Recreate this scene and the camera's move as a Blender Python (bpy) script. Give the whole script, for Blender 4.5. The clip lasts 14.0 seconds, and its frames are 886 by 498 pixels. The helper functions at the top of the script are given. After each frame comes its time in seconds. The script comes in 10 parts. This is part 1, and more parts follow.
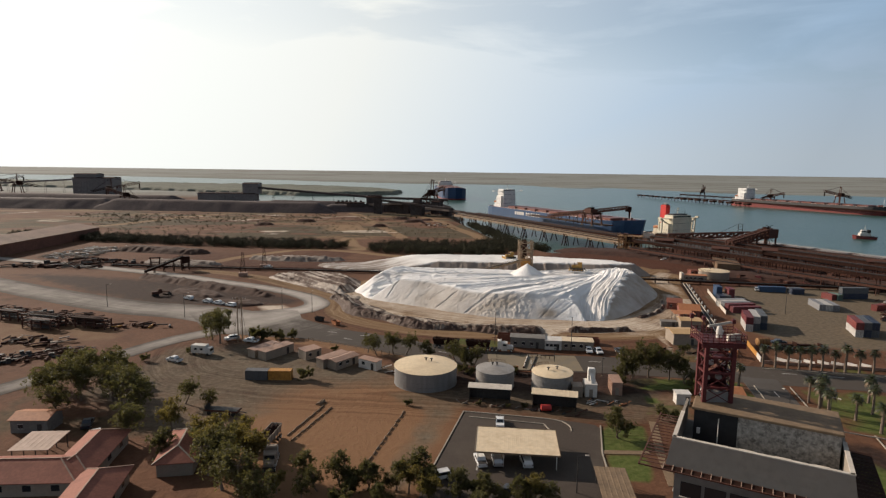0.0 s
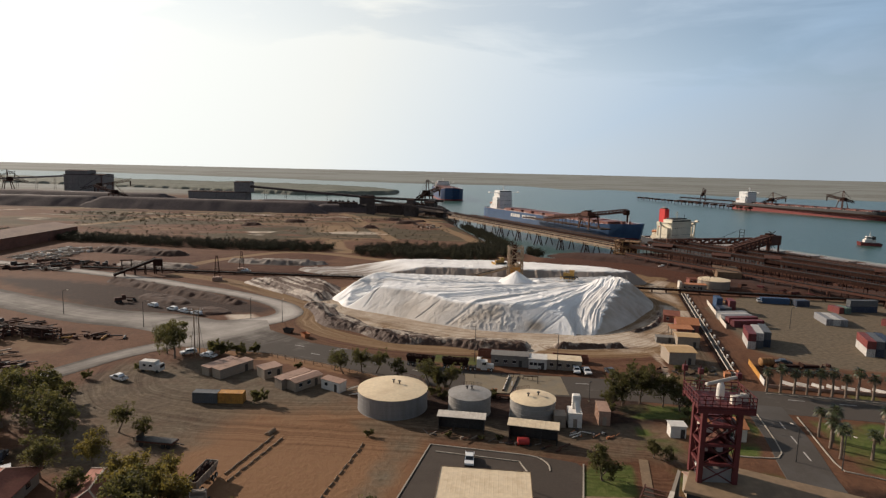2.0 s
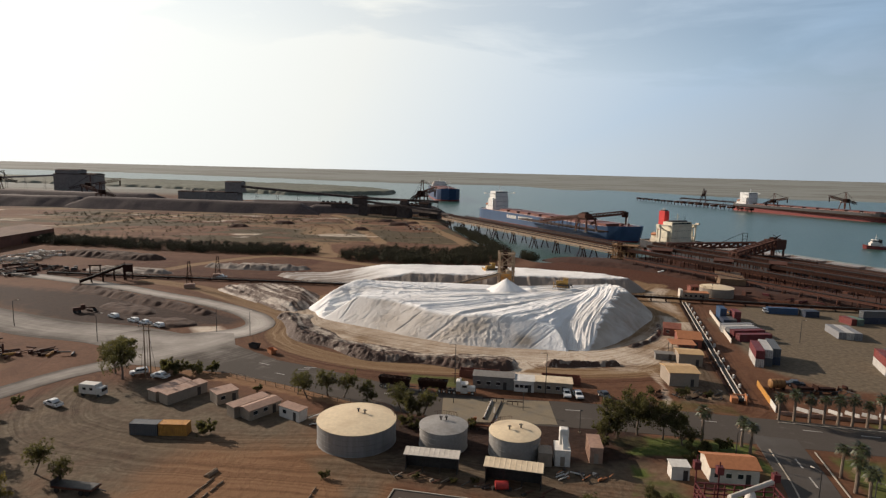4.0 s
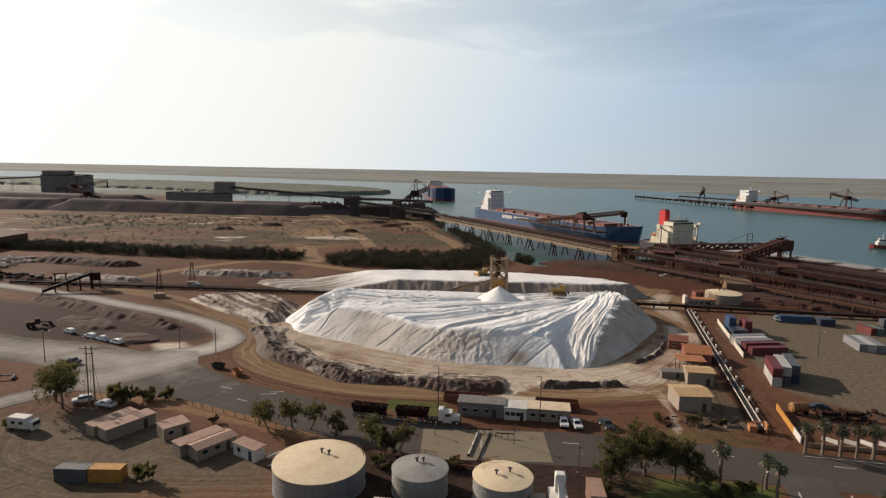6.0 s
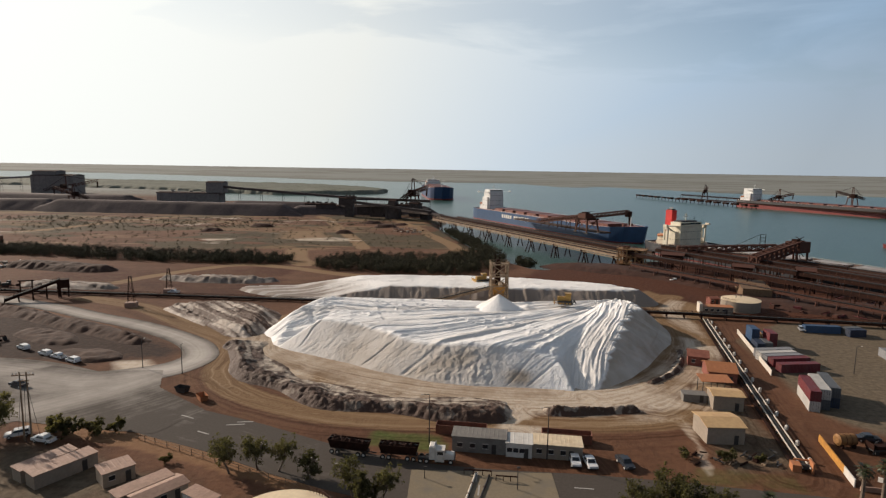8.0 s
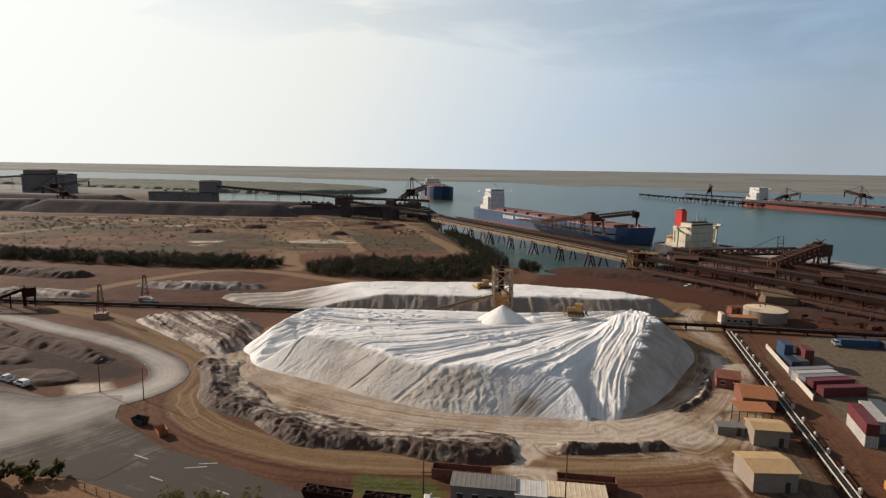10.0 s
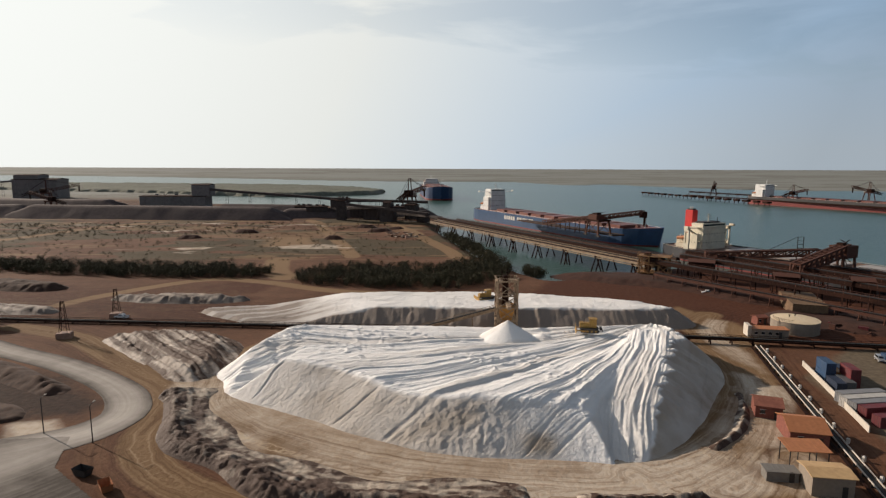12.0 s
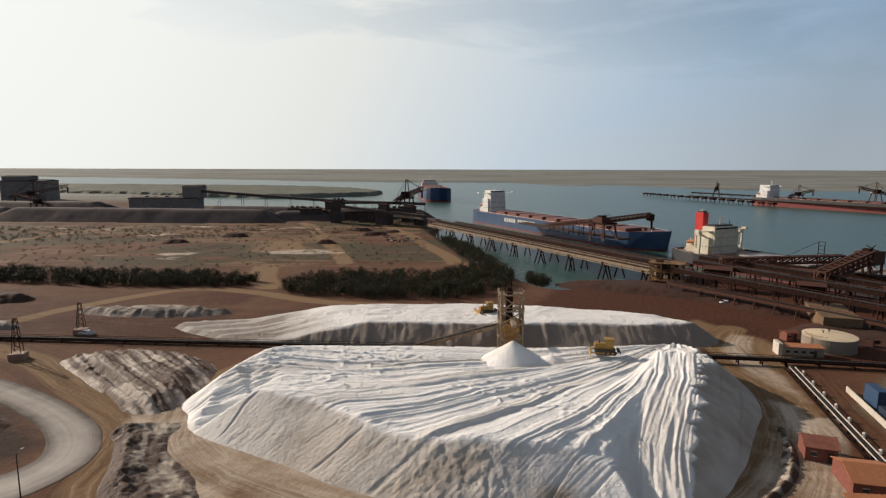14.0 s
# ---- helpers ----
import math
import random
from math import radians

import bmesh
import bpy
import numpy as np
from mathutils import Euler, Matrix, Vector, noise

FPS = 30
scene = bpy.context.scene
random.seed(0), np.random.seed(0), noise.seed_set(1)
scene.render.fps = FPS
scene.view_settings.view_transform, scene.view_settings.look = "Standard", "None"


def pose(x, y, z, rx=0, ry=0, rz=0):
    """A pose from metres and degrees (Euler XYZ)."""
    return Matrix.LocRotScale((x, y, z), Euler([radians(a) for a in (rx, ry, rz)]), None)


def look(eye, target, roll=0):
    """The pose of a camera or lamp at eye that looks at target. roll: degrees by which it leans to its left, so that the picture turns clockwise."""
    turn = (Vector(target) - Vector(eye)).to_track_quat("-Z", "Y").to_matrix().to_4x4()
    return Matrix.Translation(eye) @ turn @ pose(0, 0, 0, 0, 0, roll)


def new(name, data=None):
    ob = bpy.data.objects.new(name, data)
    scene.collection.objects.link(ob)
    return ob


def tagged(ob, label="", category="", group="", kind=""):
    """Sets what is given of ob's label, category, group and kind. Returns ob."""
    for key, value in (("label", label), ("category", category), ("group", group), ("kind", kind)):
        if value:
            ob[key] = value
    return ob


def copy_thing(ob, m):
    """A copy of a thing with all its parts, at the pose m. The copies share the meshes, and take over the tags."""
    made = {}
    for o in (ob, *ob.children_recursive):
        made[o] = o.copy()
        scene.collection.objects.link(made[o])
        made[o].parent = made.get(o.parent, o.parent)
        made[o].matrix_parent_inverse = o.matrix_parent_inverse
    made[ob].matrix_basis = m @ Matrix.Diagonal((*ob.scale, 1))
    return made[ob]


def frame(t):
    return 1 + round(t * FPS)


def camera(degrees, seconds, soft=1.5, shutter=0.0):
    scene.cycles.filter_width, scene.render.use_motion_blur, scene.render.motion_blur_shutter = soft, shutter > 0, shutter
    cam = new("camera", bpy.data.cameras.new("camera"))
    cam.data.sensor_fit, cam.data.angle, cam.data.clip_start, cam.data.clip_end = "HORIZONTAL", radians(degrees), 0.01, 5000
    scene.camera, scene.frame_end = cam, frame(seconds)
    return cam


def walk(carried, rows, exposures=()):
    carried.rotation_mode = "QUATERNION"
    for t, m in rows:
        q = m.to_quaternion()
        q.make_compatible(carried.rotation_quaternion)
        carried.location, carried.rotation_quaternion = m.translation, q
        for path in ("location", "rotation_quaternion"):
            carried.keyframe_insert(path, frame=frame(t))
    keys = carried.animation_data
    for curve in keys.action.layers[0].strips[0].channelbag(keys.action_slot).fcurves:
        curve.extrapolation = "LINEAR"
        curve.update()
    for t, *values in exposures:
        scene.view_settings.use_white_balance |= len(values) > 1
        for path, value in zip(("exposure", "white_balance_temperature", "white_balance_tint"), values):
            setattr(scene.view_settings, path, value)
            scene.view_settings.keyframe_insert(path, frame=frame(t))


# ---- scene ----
cam = camera(73.6, 14.0, soft=1.3)
METRES, EYE, TILT, LEAN, TURN = 135.2, 58.0, 0.0, 0.0, 0.0
ROWS = [
    (0.0, 0.0, 0.0, 0.0, 0.1, -7.99, -0.72),
    (0.5, 0.014, 0.0293, 0.0009, 0.14, -7.99, -0.87),
    (1.0, 0.0277, 0.059, 0.0021, 0.16, -8.01, -1.01),
    (1.5, 0.0407, 0.0892, 0.0031, 0.17, -8.0, -1.15),
    (2.0, 0.0532, 0.1197, 0.0041, 0.19, -8.01, -1.28),
    (2.5, 0.0646, 0.1508, 0.0054, 0.19, -8.02, -1.38),
    (3.0, 0.0762, 0.1825, 0.0058, 0.2, -8.02, -1.47),
    (5.5, 0.1232, 0.3467, 0.0092, -0.03, -8.09, -1.12),
    (6.0, 0.1286, 0.3812, 0.0093, -0.1, -8.13, -1.06),
    (6.5, 0.133, 0.4166, 0.0088, -0.12, -8.16, -1.03),
    (7.0, 0.1362, 0.4531, 0.0076, -0.16, -8.17, -0.98),
    (7.5, 0.139, 0.4901, 0.0063, -0.18, -8.19, -0.93),
    (8.0, 0.1413, 0.5269, 0.0046, -0.19, -8.22, -0.91),
    (10.5, 0.1473, 0.7131, 0.0003, -0.2, -8.32, -0.85),
    (11.0, 0.149, 0.7508, -0.0002, -0.19, -8.33, -0.72),
    (11.5, 0.1511, 0.7886, 0.0001, -0.22, -8.33, -0.48),
    (12.0, 0.1536, 0.8268, 0.0006, -0.26, -8.31, -0.22),
    (12.5, 0.1557, 0.8649, 0.0013, -0.31, -8.3, 0.04),
    (13.0, 0.1573, 0.9024, 0.0014, -0.36, -8.29, 0.12),
    (13.5, 0.1571, 0.9393, 0.0013, -0.38, -8.28, -0.04),
    (14.0, 0.1573, 0.9762, 0.0001, -0.41, -8.25, -0.15),
]
walk(cam, [(t, pose(0, 0, EYE, TILT, LEAN, TURN) @ pose(METRES * x, METRES * y, METRES * z, 90 + pitch, roll, yaw)) for t, x, y, z, yaw, pitch, roll in ROWS], [(0.0, 0.15), (7.0, 0.11), (11.0, 0.02), (14.0, -0.04)])

SEA = -5.0

# ---- light ----
SUN_AZ, SUN_EL = 147.0, 23.0
world = bpy.data.worlds.new("world")
scene.world = world
world.use_nodes = True
wn = world.node_tree
for n in list(wn.nodes):
    wn.nodes.remove(n)


def wnode(kind, **kw):
    n = wn.nodes.new(kind)
    for k, v in kw.items():
        n.inputs[k.replace("_", " ")].default_value = v
    return n


sky = wn.nodes.new("ShaderNodeTexSky")
sky.sky_type = "NISHITA"
sky.sun_disc = False
sky.sun_elevation = radians(SUN_EL)
sky.sun_rotation = radians(90.0 - SUN_AZ)
sky.altitude = 60.0
sky.air_density, sky.dust_density, sky.ozone_density = 1.0, 0.6, 1.4
# thin streaky cloud: bright veil over the sky, thick towards the sun
tc = wn.nodes.new("ShaderNodeTexCoord")
stretch = wnode("ShaderNodeMapping")
stretch.inputs["Scale"].default_value = (1.6, 1.6, 9.0)
stretch.inputs["Rotation"].default_value = (0.05, 0.1, 0.4)
wn.links.new(tc.outputs["Generated"], stretch.inputs["Vector"])
cl = wnode("ShaderNodeTexNoise", Scale=1.7, Detail=7.0, Roughness=0.55, Distortion=0.35)
wn.links.new(stretch.outputs["Vector"], cl.inputs["Vector"])
ramp = wn.nodes.new("ShaderNodeValToRGB")
ramp.color_ramp.elements[0].position, ramp.color_ramp.elements[1].position = 0.4, 0.64
wn.links.new(cl.outputs["Fac"], ramp.inputs["Fac"])
sunway = Vector((math.cos(radians(SUN_AZ)) * math.cos(radians(SUN_EL)), math.sin(radians(SUN_AZ)) * math.cos(radians(SUN_EL)), math.sin(radians(SUN_EL))))
dot = wn.nodes.new("ShaderNodeVectorMath")
dot.operation = "DOT_PRODUCT"
wn.links.new(tc.outputs["Generated"], dot.inputs[0])
dot.inputs[1].default_value = sunway
near_sun = wn.nodes.new("ShaderNodeMapRange")
near_sun.inputs["From Min"].default_value, near_sun.inputs["From Max"].default_value = 0.02, 1.0
wn.links.new(dot.outputs["Value"], near_sun.inputs["Value"])
amount = wn.nodes.new("ShaderNodeMath")
amount.operation = "MULTIPLY_ADD"
amount.use_clamp = True
wn.links.new(ramp.outputs["Color"], amount.inputs[0])
amount.inputs[1].default_value = 0.5
veil_min = wn.nodes.new("ShaderNodeMath")
veil_min.operation = "MULTIPLY_ADD"
wn.links.new(near_sun.outputs["Result"], veil_min.inputs[0])
veil_min.inputs[1].default_value, veil_min.inputs[2].default_value = 0.6, 0.36
wn.links.new(veil_min.outputs["Value"], amount.inputs[2])
# dusty air low over the horizon
up = wn.nodes.new("ShaderNodeSeparateXYZ")
wn.links.new(tc.outputs["Generated"], up.inputs[0])
low = wn.nodes.new("ShaderNodeMapRange")
low.interpolation_type = "SMOOTHSTEP"
low.inputs["From Min"].default_value, low.inputs["From Max"].default_value = 0.24, 0.0
low.inputs["To Min"].default_value, low.inputs["To Max"].default_value = 0.0, 0.92
wn.links.new(up.outputs["Z"], low.inputs["Value"])
# the cloud sheet thins out overhead
sheet = wn.nodes.new("ShaderNodeMapRange")
sheet.interpolation_type = "SMOOTHSTEP"
sheet.inputs["From Min"].default_value, sheet.inputs["From Max"].default_value = 0.5, 0.26
sheet.inputs["To Min"].default_value, sheet.inputs["To Max"].default_value = 0.04, 1.0
wn.links.new(up.outputs["Z"], sheet.inputs["Value"])
thin = wn.nodes.new("ShaderNodeMath")
thin.operation = "MULTIPLY"
wn.links.new(amount.outputs["Value"], thin.inputs[0])
wn.links.new(sheet.outputs["Result"], thin.inputs[1])
both = wn.nodes.new("ShaderNodeMath")
both.operation = "ADD"
both.use_clamp = True
wn.links.new(thin.outputs["Value"], both.inputs[0])
wn.links.new(low.outputs["Result"], both.inputs[1])
bright = wn.nodes.new("ShaderNodeMapRange")
bright.inputs["To Min"].default_value, bright.inputs["To Max"].default_value = 4.8, 11.0
wn.links.new(near_sun.outputs["Result"], bright.inputs["Value"])
# and it is dimmer on the side away from the sun
away = wn.nodes.new("ShaderNodeMapRange")
away.interpolation_type = "SMOOTHSTEP"
away.inputs["From Min"].default_value, away.inputs["From Max"].default_value = -0.1, -0.7
away.inputs["To Min"].default_value, away.inputs["To Max"].default_value = 1.0, 0.3
wn.links.new(dot.outputs["Value"], away.inputs["Value"])
dimmed = wn.nodes.new("ShaderNodeMath")
dimmed.operation = "MULTIPLY"
wn.links.new(bright.outputs["Result"], dimmed.inputs[0])
wn.links.new(away.outputs["Result"], dimmed.inputs[1])
veil = wn.nodes.new("ShaderNodeVectorMath")
veil.operation = "SCALE"
hue = wn.nodes.new("ShaderNodeMix")
hue.data_type = "RGBA"
hue.inputs[6].default_value, hue.inputs[7].default_value = (0.68, 0.96, 1.3, 1), (1.07, 1.09, 1.05, 1)
warm_low = wn.nodes.new("ShaderNodeMapRange")
warm_low.inputs["From Min"].default_value, warm_low.inputs["From Max"].default_value = 0.22, 0.02
warm_low.inputs["To Max"].default_value = 0.56
wn.links.new(up.outputs["Z"], warm_low.inputs["Value"])
whiter = wn.nodes.new("ShaderNodeMath")
whiter.operation = "MAXIMUM"
whitened = wn.nodes.new("ShaderNodeMapRange")
whitened.inputs["From Min"].default_value, whitened.inputs["From Max"].default_value = 0.05, 0.66
wn.links.new(dot.outputs["Value"], whitened.inputs["Value"])
wn.links.new(whitened.outputs["Result"], whiter.inputs[0])
wn.links.new(warm_low.outputs["Result"], whiter.inputs[1])
wn.links.new(whiter.outputs["Value"], hue.inputs[0])
wn.links.new(hue.outputs[2], veil.inputs[0])
wn.links.new(dimmed.outputs["Value"], veil.inputs["Scale"])
blend = wn.nodes.new("ShaderNodeMix")
blend.data_type = "RGBA"
wn.links.new(both.outputs["Value"], blend.inputs[0])
# a thin white sheet greys the sky overhead
pale = wn.nodes.new("ShaderNodeHueSaturation")
over = wn.nodes.new("ShaderNodeMapRange")
over.inputs["From Min"].default_value, over.inputs["From Max"].default_value = 0.26, 0.5
over.inputs["To Min"].default_value, over.inputs["To Max"].default_value = 1.0, 0.4
wn.links.new(up.outputs["Z"], over.inputs["Value"])
wn.links.new(over.outputs["Result"], pale.inputs["Saturation"])
wn.links.new(sky.outputs["Color"], pale.inputs["Color"])
wn.links.new(pale.outputs["Color"], blend.inputs[6])
wn.links.new(veil.outputs["Vector"], blend.inputs[7])
bg = wnode("ShaderNodeBackground", Strength=0.085)
out = wn.nodes.new("ShaderNodeOutputWorld")
wn.links.new(blend.outputs[2], bg.inputs["Color"])
wn.links.new(bg.outputs[0], out.inputs["Surface"])

sun = new("sun", bpy.data.lights.new("sun", "SUN"))
sun.data.energy, sun.data.angle, sun.data.color = 5.0, radians(1.0), (1.0, 0.85, 0.71)
sun.matrix_world = look(sunway * 500, (0, 0, 0))
tagged(sun, kind="structure")


# ---- mesh and material helpers ----
class Shape:
    """Collects vertices and faces of one mesh."""

    def __init__(self):
        self.v, self.f, self.quads = [], [], []

    def add(self, verts, faces):
        k = len(self.v)
        self.v.extend(tuple(p) for p in verts)
        self.f.extend(tuple(i + k for i in f) for f in faces)
        return self

    def box(self, x, y, z, sx, sy, sz, turn=0.0, bevel=0.0):
        """A box standing on z, centred on x, y; a chamfered top edge where bevel is given."""
        c, s = math.cos(radians(turn)), math.sin(radians(turn))
        rings = [(0, 0.0), (0, sz - bevel), (bevel, sz)] if bevel else [(0, 0.0), (0, sz)]
        vs = []
        for inset, h in rings:
            a, b = sx / 2 - inset, sy / 2 - inset
            for px, py in ((-a, -b), (a, -b), (a, b), (-a, b)):
                vs.append((x + px * c - py * s, y + px * s + py * c, z + h))
        fs = [(3, 2, 1, 0)]
        n = len(rings)
        for r in range(n - 1):
            for i in range(4):
                j = (i + 1) % 4
                fs.append((4 * r + i, 4 * r + j, 4 * r + 4 + j, 4 * r + 4 + i))
        fs.append(tuple(4 * (n - 1) + i for i in range(4)))
        return self.add(vs, fs)

    def bar(self, a, b, w, h=None):
        """A straight square bar from a to b."""
        a, b = Vector(a), Vector(b)
        d = b - a
        if d.length < 1e-6:
            return self
        d.normalize()
        up = Vector((0, 0, 1)) if abs(d.z) < 0.9 else Vector((1, 0, 0))
        s = d.cross(up).normalized()
        u = s.cross(d)
        h = w if h is None else h
        vs = []
        for p in (a, b):
            for i, j in ((-1, -1), (1, -1), (1, 1), (-1, 1)):
                vs.append(p + s * (i * w / 2) + u * (j * h / 2))
        return self.add(vs, [(0, 1, 2, 3), (7, 6, 5, 4)] + [(i, i + 4, (i + 1) % 4 + 4, (i + 1) % 4) for i in range(4)])

    def tube(self, a, b, r0, r1=None, n=8, caps=True):
        """A round tapered tube from a to b."""
        a, b = Vector(a), Vector(b)
        r1 = r0 if r1 is None else r1
        d = (b - a).normalized()
        up = Vector((0, 0, 1)) if abs(d.z) < 0.9 else Vector((1, 0, 0))
        s = d.cross(up).normalized()
        u = s.cross(d)
        vs = []
        for p, r in ((a, r0), (b, r1)):
            for i in range(n):
                t = 2 * math.pi * i / n
                vs.append(p + s * (r * math.cos(t)) + u * (r * math.sin(t)))
        fs = [(i, i + n, (i + 1) % n + n, (i + 1) % n) for i in range(n)]
        if caps:
            fs += [tuple(range(n)), tuple(range(2 * n - 1, n - 1, -1))]
        return self.add(vs, fs)

    def lathe(self, x, y, profile, n=24):
        """A turned body round the upright through x, y; profile: (radius, height)."""
        k = len(profile)
        vs = [(x + r * math.cos(2 * math.pi * i / n), y + r * math.sin(2 * math.pi * i / n), z) for r, z in profile for i in range(n)]
        fs = [(a * n + i, a * n + (i + 1) % n, (a + 1) * n + (i + 1) % n, (a + 1) * n + i) for a in range(k - 1) for i in range(n)]
        fs += [tuple(range(n - 1, -1, -1)), tuple((k - 1) * n + i for i in range(n))]
        return self.add(vs, fs)

    def prism(self, outline, z0, z1):
        """An upright prism over a plan outline (anticlockwise)."""
        n = len(outline)
        vs = [(x, y, z0) for x, y in outline] + [(x, y, z1) for x, y in outline]
        return self.add(vs, [tuple(range(n - 1, -1, -1)), tuple(range(n, 2 * n))] + [(i, (i + 1) % n, (i + 1) % n + n, i + n) for i in range(n)])

    def sheet(self, w, d, z, slope=0.0, n=10, thick=0.1, rib=0.06):
        """A ribbed roof sheet centred on the origin, rising by slope towards +y; ribs run along y."""
        prof = []
        for i in range(n):
            x0, q = -w / 2 + w * i / n, w / n
            prof += [(x0, 0.0), (x0 + q * 0.7, 0.0), (x0 + q * 0.78, rib), (x0 + q * 0.92, rib)]
        prof.append((w / 2, 0.0))
        m = len(prof)
        vs = []
        for dz in (0.0, thick):
            for y, up in ((-d / 2, 0.0), (d / 2, slope)):
                vs += [(x, y, z + up + dz + (r if dz else 0.0)) for x, r in prof]
        fs = []
        for i in range(m - 1):
            fs += [(i + m, i + 1 + m, i + 1, i), (2 * m + i, 2 * m + i + 1, 3 * m + i + 1, 3 * m + i), (i, i + 1, 2 * m + i + 1, 2 * m + i), (3 * m + i, 3 * m + i + 1, m + i + 1, m + i)]
        fs += [(0, 2 * m, 3 * m, m), (m - 1, 2 * m - 1, 4 * m - 1, 3 * m - 1)]
        return self.add(vs, fs)

    def gable(self, x, y, z, sx, sy, rise, turn=0.0, over=0.3, thick=0.15):
        """A gabled roof shell with its ridge along local x, eaves at z."""
        c, s = math.cos(radians(turn)), math.sin(radians(turn))
        a, b = sx / 2 + over, sy / 2 + over
        pts = []
        for dz in (0.0, thick):
            for px in (-a, a):
                for py, pz in ((-b, 0.0), (0.0, rise), (b, 0.0)):
                    pts.append((x + px * c - py * s, y + px * s + py * c, z + pz + dz))
        return self.add(pts, [(6, 9, 10, 7), (7, 10, 11, 8), (1, 4, 3, 0), (2, 5, 4, 1), (0, 3, 9, 6), (8, 11, 5, 2), (6, 7, 1, 0), (7, 8, 2, 1), (3, 4, 10, 9), (4, 5, 11, 10)])


def mesh_of(name, shape, material, smooth=False):
    me = bpy.data.meshes.new(name)
    if shape.quads:
        k = len(shape.v)
        co = np.concatenate([np.array(shape.v, np.float32).reshape(-1, 3)] + shape.quads).astype(np.float32)
        n = (len(co) - k) // 4
        loops = [i for f in shape.f for i in f]
        starts, total = [], 0
        for f in shape.f:
            starts.append(total)
            total += len(f)
        idx = np.concatenate([np.array(loops, np.int32), np.arange(k, len(co), dtype=np.int32)])
        st = np.concatenate([np.array(starts, np.int32), total + 4 * np.arange(n, dtype=np.int32)])
        me.vertices.add(len(co))
        me.vertices.foreach_set("co", co.ravel())
        me.loops.add(len(idx))
        me.loops.foreach_set("vertex_index", idx)
        me.polygons.add(len(st))
        me.polygons.foreach_set("loop_start", st)
        me.update(calc_edges=True)
    else:
        me.from_pydata(shape.v, [], shape.f)
    me.materials.append(material)
    if smooth:
        me.polygons.foreach_set("use_smooth", [True] * len(me.polygons))
    me.update()
    return me


def part(name, shape, material, parent=None, label="", smooth=False):
    """One mesh object out of a Shape, under a thing or a part."""
    ob = new(name, mesh_of(name, shape, material, smooth))
    ob.parent = parent
    if label:
        tagged(ob, label)
    return ob


def thing(name, x, y, z, turn, label, category, group="", kind=""):
    """An empty at a thing's base."""
    ob = new(name)
    ob.matrix_basis = pose(x, y, z, 0, 0, turn)
    return tagged(ob, label, category, group, kind)


MATS = {}


